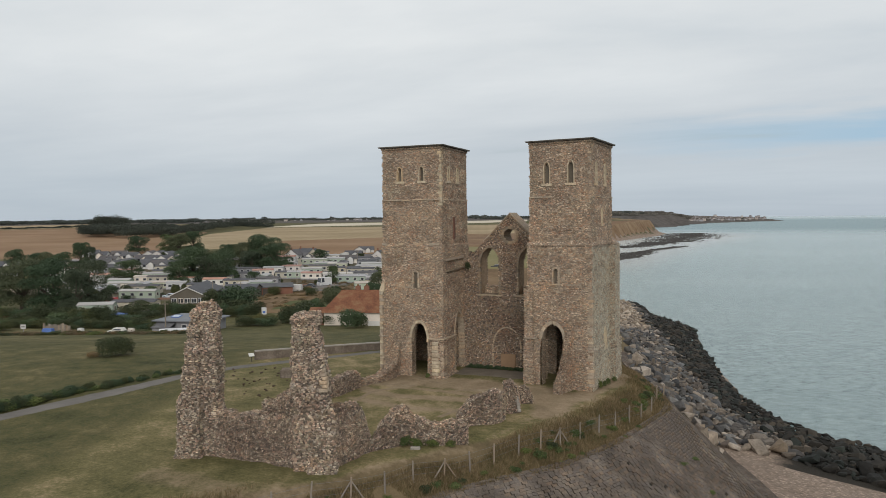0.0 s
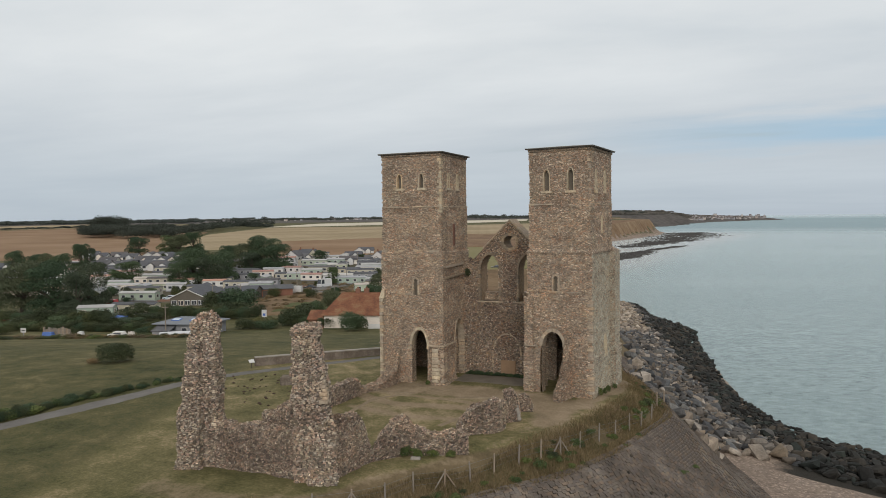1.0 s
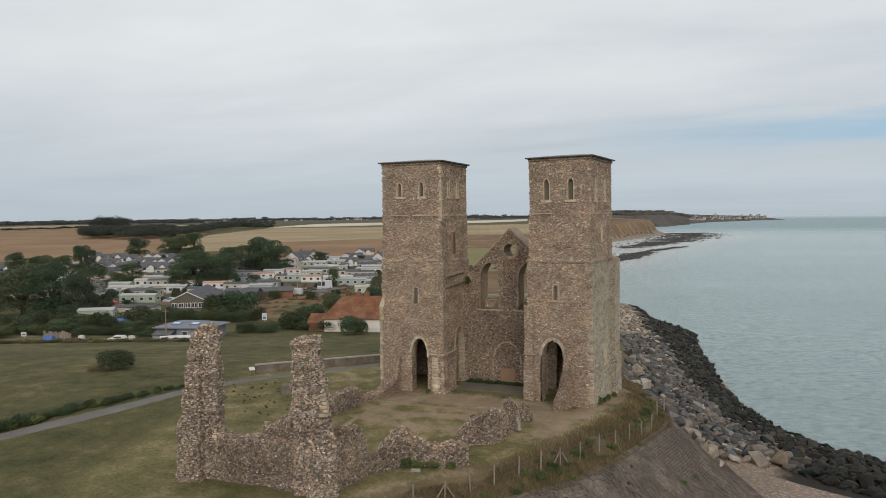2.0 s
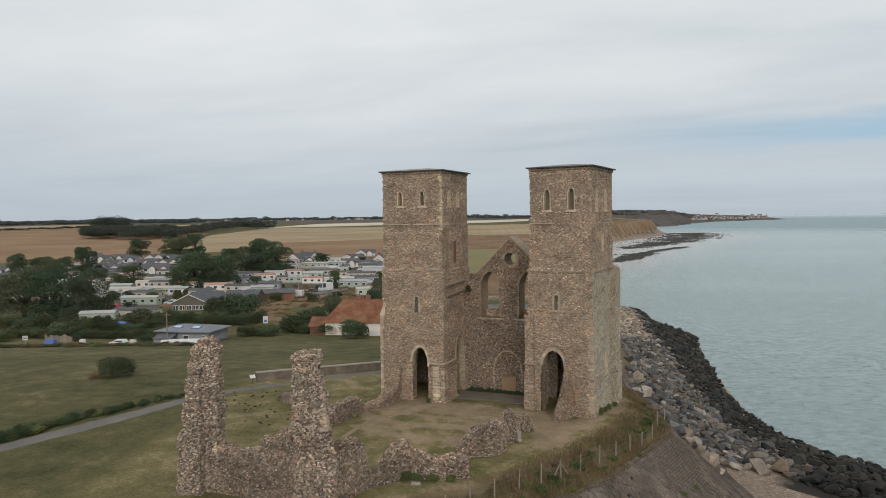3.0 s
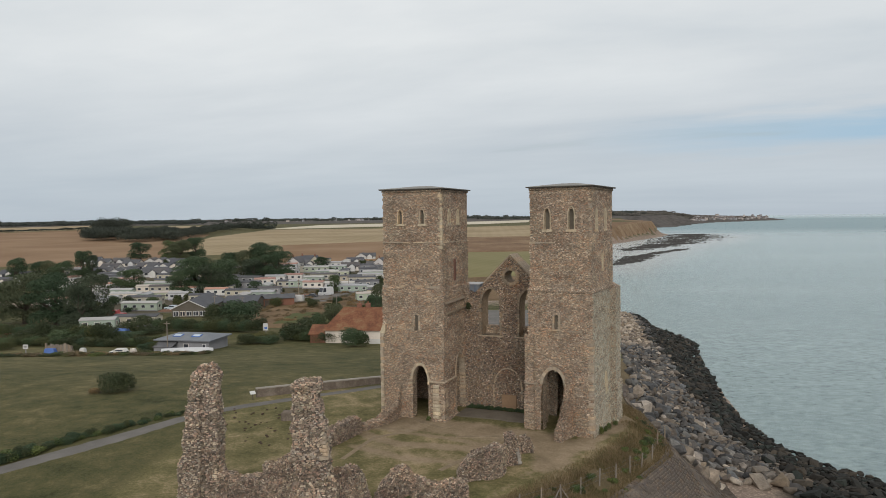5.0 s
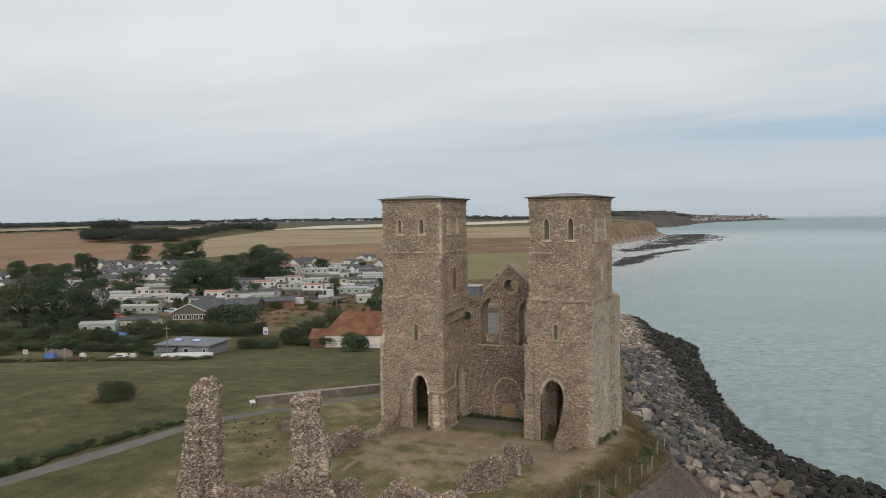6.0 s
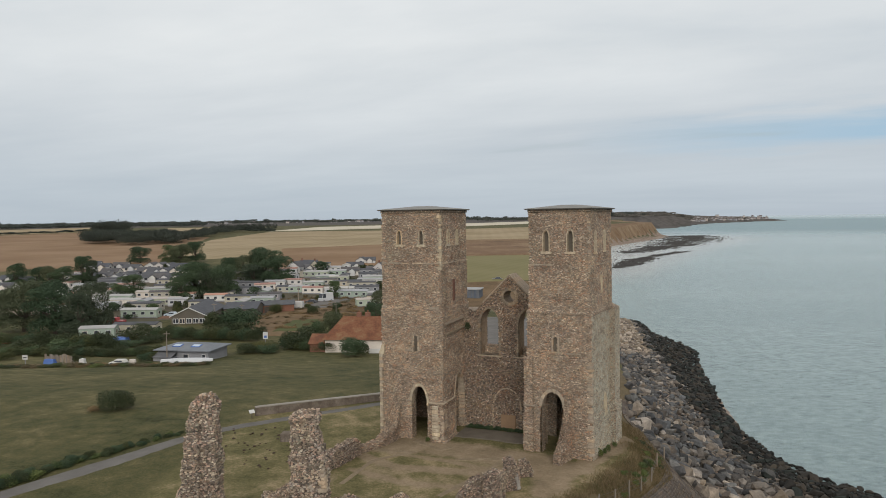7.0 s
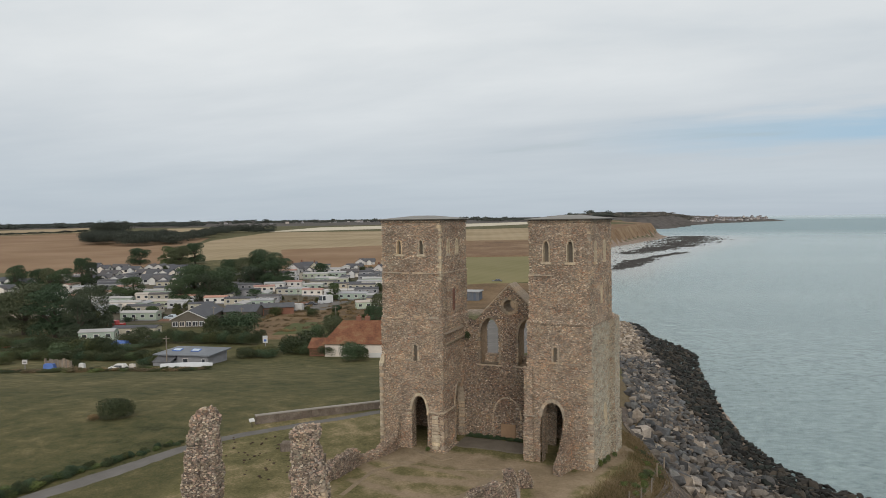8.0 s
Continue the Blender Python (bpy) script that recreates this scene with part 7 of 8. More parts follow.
def build_buildings():
    # grey clubhouse with a shallow hipped roof and two blue skylights
    h = thing("clubhouse", "low grey pavilion with shallow metal roof and blue skylights", "building", m=place_su(134, -48.9, 12) @ Matrix.Diagonal((0.93, 0.93, 0.93, 1)))
    part("wall", box(-5.6, 5.6, -3.8, 3.8, -0.8, 2.2), M_GREYWALL, h)
    bm = bmesh.new()
    lo = [bm.verts.new(p) for p in ((-6.3, -4.5, 2.2), (6.3, -4.5, 2.2), (6.3, 4.5, 2.2), (-6.3, 4.5, 2.2))]
    up = [bm.verts.new(p) for p in ((-6.3, -4.5, 2.42), (6.3, -4.5, 2.42), (6.3, 4.5, 2.42), (-6.3, 4.5, 2.42))]
    tp = [bm.verts.new(p) for p in ((-2.6, -0.3, 3.3), (2.6, -0.3, 3.3), (2.6, 0.3, 3.3), (-2.6, 0.3, 3.3))]
    for i in range(4):
        j = (i + 1) % 4
        bm.faces.new((lo[i], lo[j], up[j], up[i]))
        bm.faces.new((up[i], up[j], tp[j], tp[i]))
    bm.faces.new(tp)
    bm.faces.new(lo[::-1])
    part("roof", bm, mottled("zinc_sheet", [(0.125, 0.135, 0.15), (0.18, 0.19, 0.205)], 0.5, 5, 0.75, 0.3, 0.2, 0.01), h)
    for x in (-2.2, 2.0):
        sk = part("skylight", box(-0.95, 0.95, -0.7, 0.7, 0, 0.16, 0.03), M_BLUE, h)
        sk.matrix_local = pose(x, -2.0, 2.90, 11, 0, 0)
        part("pane", box(-0.75, 0.75, -0.5, 0.5, 0.15, 0.18), M_SILVER, sk)
    for x, w in ((-4.2, 0.6), (0.6, 1.2), (4.6, 0.8)):
        f = part("window", box(-w / 2, w / 2, -0.06, 0.05, 0.5, 1.6), M_WHITE, h)
        f.matrix_local = pose(x, -3.82, 0)
        part("pane", box(-w / 2 + 0.1, w / 2 - 0.1, -0.08, 0.0, 0.6, 1.5), M_GLASS, f)
    part("lean_to_roof", wedge([(-5.4, -6.3, 1.1), (-1.2, -6.3, 1.1), (-1.2, -3.8, 1.9), (-5.4, -3.8, 1.9)], [(-5.4, -6.3, 1.25), (-1.2, -6.3, 1.25), (-1.2, -3.8, 2.05), (-5.4, -3.8, 2.05)]), M_GREYROOF, h)
    part("lean_to", box(-5.2, -1.4, -6.1, -3.84, -0.8, 1.12), M_GREYWALL, h)

    # long bungalow with a white-edged gable
    h = thing("village_hall", "long low hall with brown gable and grey roof", "building", m=place_su(203, -72, 118))
    part("wall", gable_walls(9.5, 22, -1.0, 2.7, 2.3), M_BROWNWALL, h)
    part("roof", prism(9.5, 22, 0, 2.7, 2.3, 0.35), M_GREYROOF, h)
    for s in (-1, 1):
        part("bargeboard", wedge([(-11.42, 0, 5.02), (-11.42, s * 5.15, 2.55), (-11.42, s * 5.15, 2.3), (-11.42, 0, 4.75)], [(-11.32, 0, 5.02), (-11.32, s * 5.15, 2.55), (-11.32, s * 5.15, 2.3), (-11.32, 0, 4.75)]), M_WHITE, h)
    for i in range(5):
        f = part("window", box(-0.06, 0.05, -0.75, 0.75, 0.5, 1.9), M_WHITE, h)
        f.matrix_local = pose(-11.02, -3.6 + 1.8 * i, 0)
        for k in (-0.35, 0.35):
            part("pane", box(-0.09, 0.0, k - 0.27, k + 0.27, 0.65, 1.75), M_GLASS, f)

    # brick shed with a dark low roof
    h = thing("brick_shed", "long red brick shed with dark low-pitched roof", "shed", m=place_su(221, -56, 38))
    part("wall", gable_walls(8, 15, -1.0, 2.6, 0.9), M_BRICK, h)
    part("roof", prism(8, 15, 0, 2.6, 0.9, 0.4), M_GREYROOF, h)
    part("door", box(-1.6, 1.6, -4.08, -3.9, -0.6, 2.0), M_TIMBER_DARK, h)
    h = thing("outbuilding", "small building with grey gabled roof beside a shed", "shed", m=place_su(214, -62, 20))
    part("wall", gable_walls(8, 10, -1.0, 2.4, 1.5), M_BROWNWALL, h)
    part("roof", prism(8, 10, 0, 2.4, 1.5, 0.3), M_GREYROOF, h)

    # inn with a big red tiled roof
    h = thing("inn", "old building with large red clay tile roof and chimneys", "house", m=place_su(143, -16.9, 18))
    part("wall", gable_walls(8.5, 14, -1.0, 2.95, 0.2), M_WHITE, h)
    bm = bmesh.new()
    lo = [bm.verts.new(p) for p in ((-7.6, -4.8, 2.75), (7.6, -4.8, 2.75), (7.6, 4.8, 2.75), (-7.6, 4.8, 2.75))]
    tp = [bm.verts.new(p) for p in ((-4.2, 0, 6.9), (4.6, 0, 6.9))]
    for q in ((lo[0], lo[1], tp[1], tp[0]), (lo[1], lo[2], tp[1]), (lo[2], lo[3], tp[0], tp[1]), (lo[3], lo[0], tp[0]), (lo[3], lo[2], lo[1], lo[0])):
        bm.faces.new(q)
    part("roof", bm, M_TILE, h, "mottled red clay tile roof")
    part("wing_wall", gable_walls(6, 4, -1.0, 2.0, 1.4), M_BRICK, h).matrix_local = pose(-8.4, -0.6, 0)
    part("wing_roof", prism(6, 4, 0, 2.0, 1.4, 0.3), M_TILE, h).matrix_local = pose(-8.4, -0.6, 0)
    for x in (-0.9, 0.9):
        c = part("chimney", box(-0.5, 0.5, -0.4, 0.4, 5.9, 7.7, 0.05), M_BRICK, h)
        c.matrix_local = pose(x, 0.3, 0)
        part("chimney_pot", box(-0.15, 0.15, -0.15, 0.15, 7.7, 8.05, 0.03), M_TILE, c)
    part("fence_panel", box(2.2, 7.0, -5.6, -5.45, -0.6, 1.2), M_WHITE, h)

    # cottages by the fields
    for s, u, wall, ln, wd, turn in ((326, -69.8, M_WHITE, 7, 6.5, 100), (331, -64.5, M_CREAM, 8, 5, 20), (329, -61, M_CREAM, 5, 5, 110), (318, -29, M_WHITE, 7, 6, 100)):
        h = thing("cottage", "cottage with pale walls and grey gabled roof", "house", "cottages", place_su(s, u, turn))
        part("wall", gable_walls(wd, ln, -0.6, 3.0, 2.4), wall, h)
        part("roof", prism(wd, ln, 0, 3.0, 2.4, 0.25), M_GREYROOF, h)
        part("chimney", box(-ln / 2 + 0.3, -ln / 2 + 0.9, -0.3, 0.3, 4.6, 6.3), M_BRICK, h)
        put_windows(h, wd, ln, 0.9, 1.0, 1.1, 3.0)

    # blue-grey timber building seen between the towers
    h = thing("boarded_house", "dark blue-grey boarded building with flat pale roof", "house", m=place_su(250, 9.0, 8))
    for i in range(16):
        part("board", box(-4 + 0.5 * i, -3.52 + 0.5 * i, -3.0, -2.9, -0.5, 3.2), M_DARKBOARD, h)
    part("wall", box(-3.98, 3.98, -2.9, 3, -0.5, 3.2), M_DARKBOARD, h)
    part("roof", box(-4.4, 4.4, -3.4, 3.4, 3.2, 3.5), M_STONEWHITE, h)
    f = part("window", box(-2.6, -1.0, -3.08, -2.95, 0.4, 2.3), M_WHITE, h)
    part("pane", box(-2.45, -1.15, -3.12, -3.0, 0.55, 2.15), M_GLASS, f)


def vehicle(name, label, m, paint, length, width, body, roof, tall, group="", cab=0.0):
    """A parked vehicle: body, glazed upper part, four wheels with rims."""
    v = thing(name, label, "vehicle", group, m)
    bm = bmesh.new()
    add_box(bm, -length / 2, length / 2, -width / 2, width / 2, 0.3, body, 0.09)
    part("body", bm, paint, v)
    f0, r0 = (-length / 2 + roof[0], length / 2 - roof[1])
    lo = [(f0, -width / 2 + 0.06, body - 0.02), (r0, -width / 2 + 0.06, body - 0.02), (r0, width / 2 - 0.06, body - 0.02), (f0, width / 2 - 0.06, body - 0.02)]
    hi = [(f0 + roof[2], -width / 2 + 0.16, tall), (r0 - roof[3], -width / 2 + 0.16, tall), (r0 - roof[3], width / 2 - 0.16, tall), (f0 + roof[2], width / 2 - 0.16, tall)]
    cabin = part("cabin", wedge(lo, hi), paint, v)
    zl, zh = body + 0.1, tall - 0.14
    for s in (-1, 1):
        y = s * (width / 2 - 0.08)
        e = cab or (r0 - f0 - 0.5)
        part("side_window", wedge([(f0 + 0.28, y, zl), (f0 + e, y, zl), (f0 + e, y - s * 0.06, zh), (f0 + roof[2] + 0.12, y - s * 0.06, zh)],
                                  [(f0 + 0.28, y + s * 0.03, zl), (f0 + e, y + s * 0.03, zl), (f0 + e, y - s * 0.03, zh), (f0 + roof[2] + 0.12, y - s * 0.03, zh)]), M_GLASS, cabin)
    part("windscreen", wedge([(f0 + 0.03, -width / 2 + 0.2, zl), (f0 + 0.03, width / 2 - 0.2, zl), (f0 + roof[2] * 0.85, width / 2 - 0.25, zh), (f0 + roof[2] * 0.85, -width / 2 + 0.25, zh)],
                             [(f0 - 0.04, -width / 2 + 0.2, zl), (f0 - 0.04, width / 2 - 0.2, zl), (f0 + roof[2] * 0.85 - 0.07, width / 2 - 0.25, zh), (f0 + roof[2] * 0.85 - 0.07, -width / 2 + 0.25, zh)]), M_GLASS, cabin)
    for x in (-length * 0.31, length * 0.31):
        for s in (-1, 1):
            bm = bmesh.new()
            tube(bm, [(x, s * (width / 2 - 0.2), 0.32, 0.32), (x, s * (width / 2 + 0.02), 0.32, 0.32)], 12)
            w = part("wheel", bm, M_TYRE, v)
            bm = bmesh.new()
            tube(bm, [(x, s * (width / 2 - 0.05), 0.32, 0.2), (x, s * (width / 2 + 0.035), 0.32, 0.19)], 10)
            part("rim", bm, M_SILVER, w)
    for s in (-1, 1):
        part("headlight", box(-length / 2 - 0.02, -length / 2 + 0.1, s * width * 0.36 - 0.15, s * width * 0.36 + 0.15, body - 0.42, body - 0.24, 0.02), M_SILVER, v)
    return v


def build_vehicles():
    vehicle("van", "white panel van parked in a yard", place_su(228, -49.2, 15), M_WHITE, 5.2, 2.0, 1.2, (0.9, 0.0, 0.7, 0.05), 2.4, cab=1.6)
    vehicle("motorhome", "white coachbuilt motorhome parked beside a round tree", place_su(246, -42.3, 70), M_WHITE, 5.2, 2.2, 1.3, (0.3, 0.0, 0.4, 0.1), 3.0, cab=1.6)
    car = dict(body=0.85, roof=(1.1, 0.5, 0.7, 0.5), tall=1.45)
    vehicle("car", "dark car parked in a yard", place_su(241, -46.5, 10), M_DARKPAINT, 4.2, 1.75, group="parked cars", **car)
    vehicle("car", "pale blue silver car parked by a hedge", place_su(211, -83.4, 15), M_SILVER, 4.2, 1.75, group="parked cars", **car)
    vehicle("pickup", "bright red pickup parked near holiday homes", place_su(195, -92.6, 12), M_REDPAINT, 5.0, 1.9, 1.1, (1.0, 1.9, 0.5, 0.2), 1.9)
    vehicle("van", "small white van parked at the edge of the meadow", place_su(122.5, -58.0, 20), M_WHITE, 3.1, 1.4, 0.65, (0.7, 0.1, 0.4, 0.3), 1.1)
    vehicle("car", "white car on a track among shrubs", place_su(150, -93.2, 110), M_WHITE, 4.2, 1.75, group="parked cars", **car)
    vehicle("car", "red car on a track among shrubs", place_su(150.5, -95.6, 100), M_REDPAINT, 4.2, 1.75, group="parked cars", **car)
    for i, (s, u) in enumerate([(292, -76.6), (298, -77.2), (304, -77.9), (310, -78.5)]):
        vehicle("car", "car parked along the lane by the trees", place_su(s, u, 20), (M_DARKPAINT, M_WHITE, M_SILVER, M_DARKPAINT)[i], 4.2, 1.75, group="cars along the lane", **car)
    vehicle("car", "dark car on the grass by the far green", place_su(292, 22.0, 15), M_DARKPAINT, 4.2, 1.75, group="parked cars", **car)
    # upturned boat and the clutter at the meadow's edge
    bm = bmesh.new()
    rings = []
    for i in range(9):
        k = i / 8
        w = 0.95 * math.sin(math.pi * min(1, 0.12 + k * 0.88)) ** 0.6 + 0.05
        rings.append([bm.verts.new((-4.6 + 9.2 * k, w * math.cos(a), 0.75 * math.sin(a) * (0.7 + 0.3 * w))) for a in [math.pi * j / 8 for j in range(9)]])
    for a, b in zip(rings, rings[1:]):
        for j in range(8):
            bm.faces.new((a[j], b[j], b[j + 1], a[j + 1]))
    o = part("boat", bm, M_WHITE, None, smooth=True)
    o.matrix_world = place_su(127.2, -47.6, 30, 0.05)
    tagged(o, "long white boat lying upturned on the grass", "boat")
    fence = thing("board_fence", "weathered grey wooden board fence by the meadow", "fence", m=place_su(127.5, -71.5, 20))
    rnd = random.Random(2)
    for i in range(22):
        part("board", box(-2.6 + i * 0.24, -2.4 + i * 0.24, -0.03, 0.03, -0.3, 1.5 + rnd.uniform(-0.12, 0.35), 0.01), M_POST, fence)
    for z in (0.4, 1.1):
        part("rail", box(-2.6, 2.7, 0.03, 0.10, z, z + 0.1), M_POST, fence)
    for s, u, w, l, col, label in ((160, -79.5, 3, 4.2, M_BLUE, "blue tarpaulin over a heap"), (161, -75.5, 2.4, 3.6, M_BLUE, "blue tarpaulin over a heap"), (127, -72.8, 1.1, 2.2, M_BLUE, "blue tarpaulin over a heap"),
                                   (128, -69.8, 1.0, 1.4, M_WHITE, "white sheet over a heap"), (124.5, -56.4, 0.7, 1.2, M_WHITE, "white sheet over a heap"), (127, -66.8, 0.9, 1.1, M_WHITE, "white sheet over a heap"), (155, -73.0, 1.4, 3.2, M_WHITE, "white sheet over a heap")):
        bm = bmesh.new()
        bmesh.ops.create_grid(bm, x_segments=8, y_segments=8, size=0.5)
        for v in bm.verts:
            e = max(abs(v.co.x), abs(v.co.y)) * 2
            v.co = Vector((v.co.x * l, v.co.y * w, (0.9 if e < 0.8 else 0.9 * (1 - e) / 0.2) + 0.15 * noise.noise((v.co.x * 5 + s, v.co.y * 5, u))))
        o = part("tarpaulin", bm, col)
        o.matrix_world = place_su(s, u, 20)
        tagged(o, label, "sheet", "covered heaps")
    # yard signs and poles
    sg = thing("road_sign", "white and blue notice on a post", "sign", m=place_su(155, -40.3, 20))
    part("post", box(-0.05, 0.05, -0.05, 0.05, -0.3, 2.0), M_GREYWALL, sg)
    part("board", box(-0.55, 0.55, -0.09, -0.05, 0.9, 2.5), M_WHITE, sg)
    part("symbol", box(-0.3, 0.3, -0.12, -0.094, 1.2, 1.7), M_BLUE, sg, "plain blue block on the board")
    sg = thing("road_sign", "small white notice on a fence post", "sign", m=place_su(127, -77.3, 20))
    part("post", box(-0.05, 0.05, -0.05, 0.05, -0.3, 1.3), M_GREYWALL, sg)
    part("board", box(-0.5, 0.5, -0.09, -0.05, 0.9, 1.7), M_WHITE, sg)
    part("bar", box(-0.3, 0.3, -0.12, -0.094, 1.2, 1.36), M_DARKPAINT, sg)
    for s, u, h in ((129, -52.0, 5.6), (229, -48.4, 7.5), (192, -30.2, 5.5), (176, -51.6, 7.0), (300, -37, 7), (180, -60, 7), (258, -36, 6)):
        p = thing("utility_pole", "thin grey wooden utility pole with a crossarm", "pole", "utility poles", place_su(s, u, 30))
        bm = bmesh.new()
        tube(bm, [(0, 0, -0.5, 0.12), (0, 0, h, 0.08)], 7)
        part("pole", bm, M_POST, p)
        part("crossarm", box(-0.6, 0.6, -0.05, 0.05, h - 0.5, h - 0.38), M_POST, p)
    for k, (pts, n) in enumerate([([(285, -66), (262, -42)], 14), ([(262, -40), (246, -24)], 12), ([(205, -97), (214, -84)], 10)]):
        f = thing("rail_fence", "brown timber rail fence at the edge of the homes", "fence", "rail fences")
        (s0, u0), (s1, u1) = pts
        prev = None
        for i in range(n + 1):
            x, y = from_su(s0 + (s1 - s0) * i / n, u0 + (u1 - u0) * i / n)
            z = gz(x, y)
            part("post", box(x - 0.07, x + 0.07, y - 0.07, y + 0.07, z - 0.3, z + 1.3), M_TIMBER_DARK, f)
            if prev is not None:
                for h in (0.5, 1.0):
                    bm = bmesh.new()
                    tube(bm, [(*prev[:2], prev[2] + h, 0.07), (x, y, z + h, 0.07)], 4)
                    part("rail", bm, M_TIMBER_DARK, f)
            prev = (x, y, z)


M_DARKBOARD = mottled("blue_grey_boards", [(0.085, 0.10, 0.125), (0.13, 0.15, 0.18)], 0.6, 8, 0.85, 0.3, 0.2, 0.01, 0.2)


def build_greenery():
    for i, (s, u, h, w) in enumerate(TREES):
        x, y = from_su(s, u)
        add_tree(x, y, max(h * 1.04, 5.0), w * 1.3, i % 6 if i not in (2, 9) else 3, "broad leafy dark green tree among the village homes", "village trees")
    for i, (s, u, h, w) in enumerate(SHRUBS):
        x, y = from_su(s, u)
        add_bush(x, y, max(h, 1.8) * 1.15, w * 1.25, BUSH_KINDS[i % 3], "dense dark green shrub at the meadow edge", "shrubs at the meadow edge", "shrub")
    rnd = random.Random(12)
    for i in range(120):
        s = rnd.uniform(205, 345)
        u = rnd.uniform(-0.60, -0.07) * s
        x, y = from_su(s, u)
        h = rnd.choice((rnd.uniform(1.2, 2.4), rnd.uniform(2.0, 4.6)))
        add_bush(x, y, h, h * rnd.uniform(0.8, 1.3), BUSH_KINDS[i % 3], "garden shrub between the holiday homes", "garden shrubs", "shrub")
    for i in range(200):
        s = rnd.uniform(178, 258)
        u = rnd.uniform(-0.27, -0.11) * s
        x, y = from_su(s, u)
        h = rnd.uniform(0.5, 1.3)
        add_bush(x, y, h, h * rnd.uniform(1.6, 3.2), BUSH_DRY, "clump of brown dead grass on rough ground", "dry clumps behind the inn", "weeds")
    # rough growth along the lower edge of the meadow
    for i in range(46):
        s, u = rnd.uniform(119, 122), -80 + 38 * i / 45 + rnd.uniform(-0.6, 0.6)
        x, y = from_su(s, u)
        h = rnd.uniform(0.5, 1.15)
        add_bush(x, y, h, rnd.uniform(1.6, 3.2), (BUSH_KINDS[0], BUSH_DRY, BUSH_KINDS[2], BRAMBLE_KINDS[0], BUSH_DRY)[i % 5], "low rough weeds at the meadow edge", "rough growth at the meadow edge", "weeds")
    # clipped hedges
    for pts, h, wd, label in (([(164, -68), (161, -50), (158, -42)], 3.6, 4.4, "tall dark green evergreen hedge"), ([(141, -41), (140.5, -34.5)], 2.7, 3.4, "rounded clipped grey-green hedge"),
                              ([(217, -93), (214, -85), (213, -82)], 1.6, 1.8, "clipped green garden hedge"), ([(152, -99), (150, -82), (146, -70)], 4.2, 6.0, "tall overgrown hedge among the trees"), ([(142, -90), (140, -76), (138, -64), (139, -58)], 2.4, 4.4, "overgrown hedge at the meadow edge"),
                              ([(146, -33), (142, -27), (140, -23)], 3.2, 4.0, "overgrown hedge at the meadow edge"), ([(260, -76), (257, -68)], 1.8, 2.2, "clipped green garden hedge"),
                              ([(297, -40), (272, -18)], 1.6, 1.8, "clipped green garden hedge")):
        hedge = thing("hedge", label, "hedge", "village hedges")
        seg = np.array(pts, float)
        run = np.concatenate([[0], np.cumsum(np.hypot(*np.diff(seg, axis=0).T))])
        for i, a in enumerate(np.arange(0, run[-1] + 0.1, wd * 0.42)):
            x, y = from_su(np.interp(a, run, seg[:, 0]), np.interp(a, run, seg[:, 1]))
            o = new("foliage", OLIVE_BUSH if "rounded" in label else BUSH_KINDS[(i + 1) % 3])
            o.parent = hedge
            o.matrix_world = Matrix.LocRotScale((x, y, gz(x, y) - 0.2), Euler((0, 0, rnd.uniform(0, 6))), (wd * rnd.uniform(0.85, 1.15), wd * rnd.uniform(0.85, 1.15), h * rnd.uniform(0.85, 1.15)))


def field(name, corners, mat, lift, label, category="field", cells=40):
    """A parcel of land laid on the ground between four corners, given along and across the inland axis."""
    (a, b, c, d) = [np.array(p, float) for p in corners]
    k = np.linspace(0, 1, cells + 1)
    I, J = np.meshgrid(k, k, indexing="ij")
    P = (1 - I)[..., None] * ((1 - J)[..., None] * a + J[..., None] * b) + I[..., None] * ((1 - J)[..., None] * d + J[..., None] * c)
    X, Y = from_su(P[..., 0], P[..., 1])
    Z = ground(X, Y) + lift
    for edge in (Z[0], Z[-1], Z[:, 0], Z[:, -1]):
        edge -= lift + 0.15
    idx = np.arange((cells + 1) ** 2).reshape(cells + 1, -1)
    F = np.stack([idx[:-1, :-1], idx[1:, :-1], idx[1:, 1:], idx[:-1, 1:]], -1).reshape(-1, 4)
    o = part(name, (np.stack([X, Y, Z], -1).reshape(-1, 3).tolist(), [], F.tolist()), mat, smooth=True)
    return tagged(o, label, category, kind="structure")


def striped(name, colours, width, turn):
    """Cropped land with faint tramlines."""
    m, t, b = material(name, 0.95, 0.1)
    co = node(t, "ShaderNodeTexCoord")
    mp = node(t, "ShaderNodeMapping")
    mp.inputs["Rotation"].default_value = (0, 0, radians(turn))
    t.links.new(co.outputs["Object"], mp.inputs[0])
    wave = node(t, "ShaderNodeTexWave", i_Scale=1 / width, i_Distortion=1.5, i_Detail=2.0)
    t.links.new(mp.outputs[0], wave.inputs["Vector"])
    a = noise_tex(t, mp.outputs[0], 0.012, 6, 0.6)
    f = calc(t, "ADD", calc(t, "MULTIPLY", a, 0.8), calc(t, "MULTIPLY", wave.outputs["Fac"], 0.045))
    k = len(colours) - 1
    t.links.new(ramp(t, [(0.34 + 0.28 * i / k, c) for i, c in enumerate(colours)], f), b.inputs["Base Color"])
    return m


M_PLOUGH = striped("brown_stubble", [(0.185, 0.115, 0.066), (0.225, 0.148, 0.090), (0.26, 0.18, 0.115)], 24, 30)
M_STRAW = striped("straw_stubble", [(0.235, 0.182, 0.108), (0.29, 0.225, 0.14), (0.33, 0.265, 0.175)], 30, -20)
M_MOWN = striped("mown_green", [(0.062, 0.070, 0.028), (0.085, 0.090, 0.038), (0.11, 0.108, 0.05)], 6, 10)
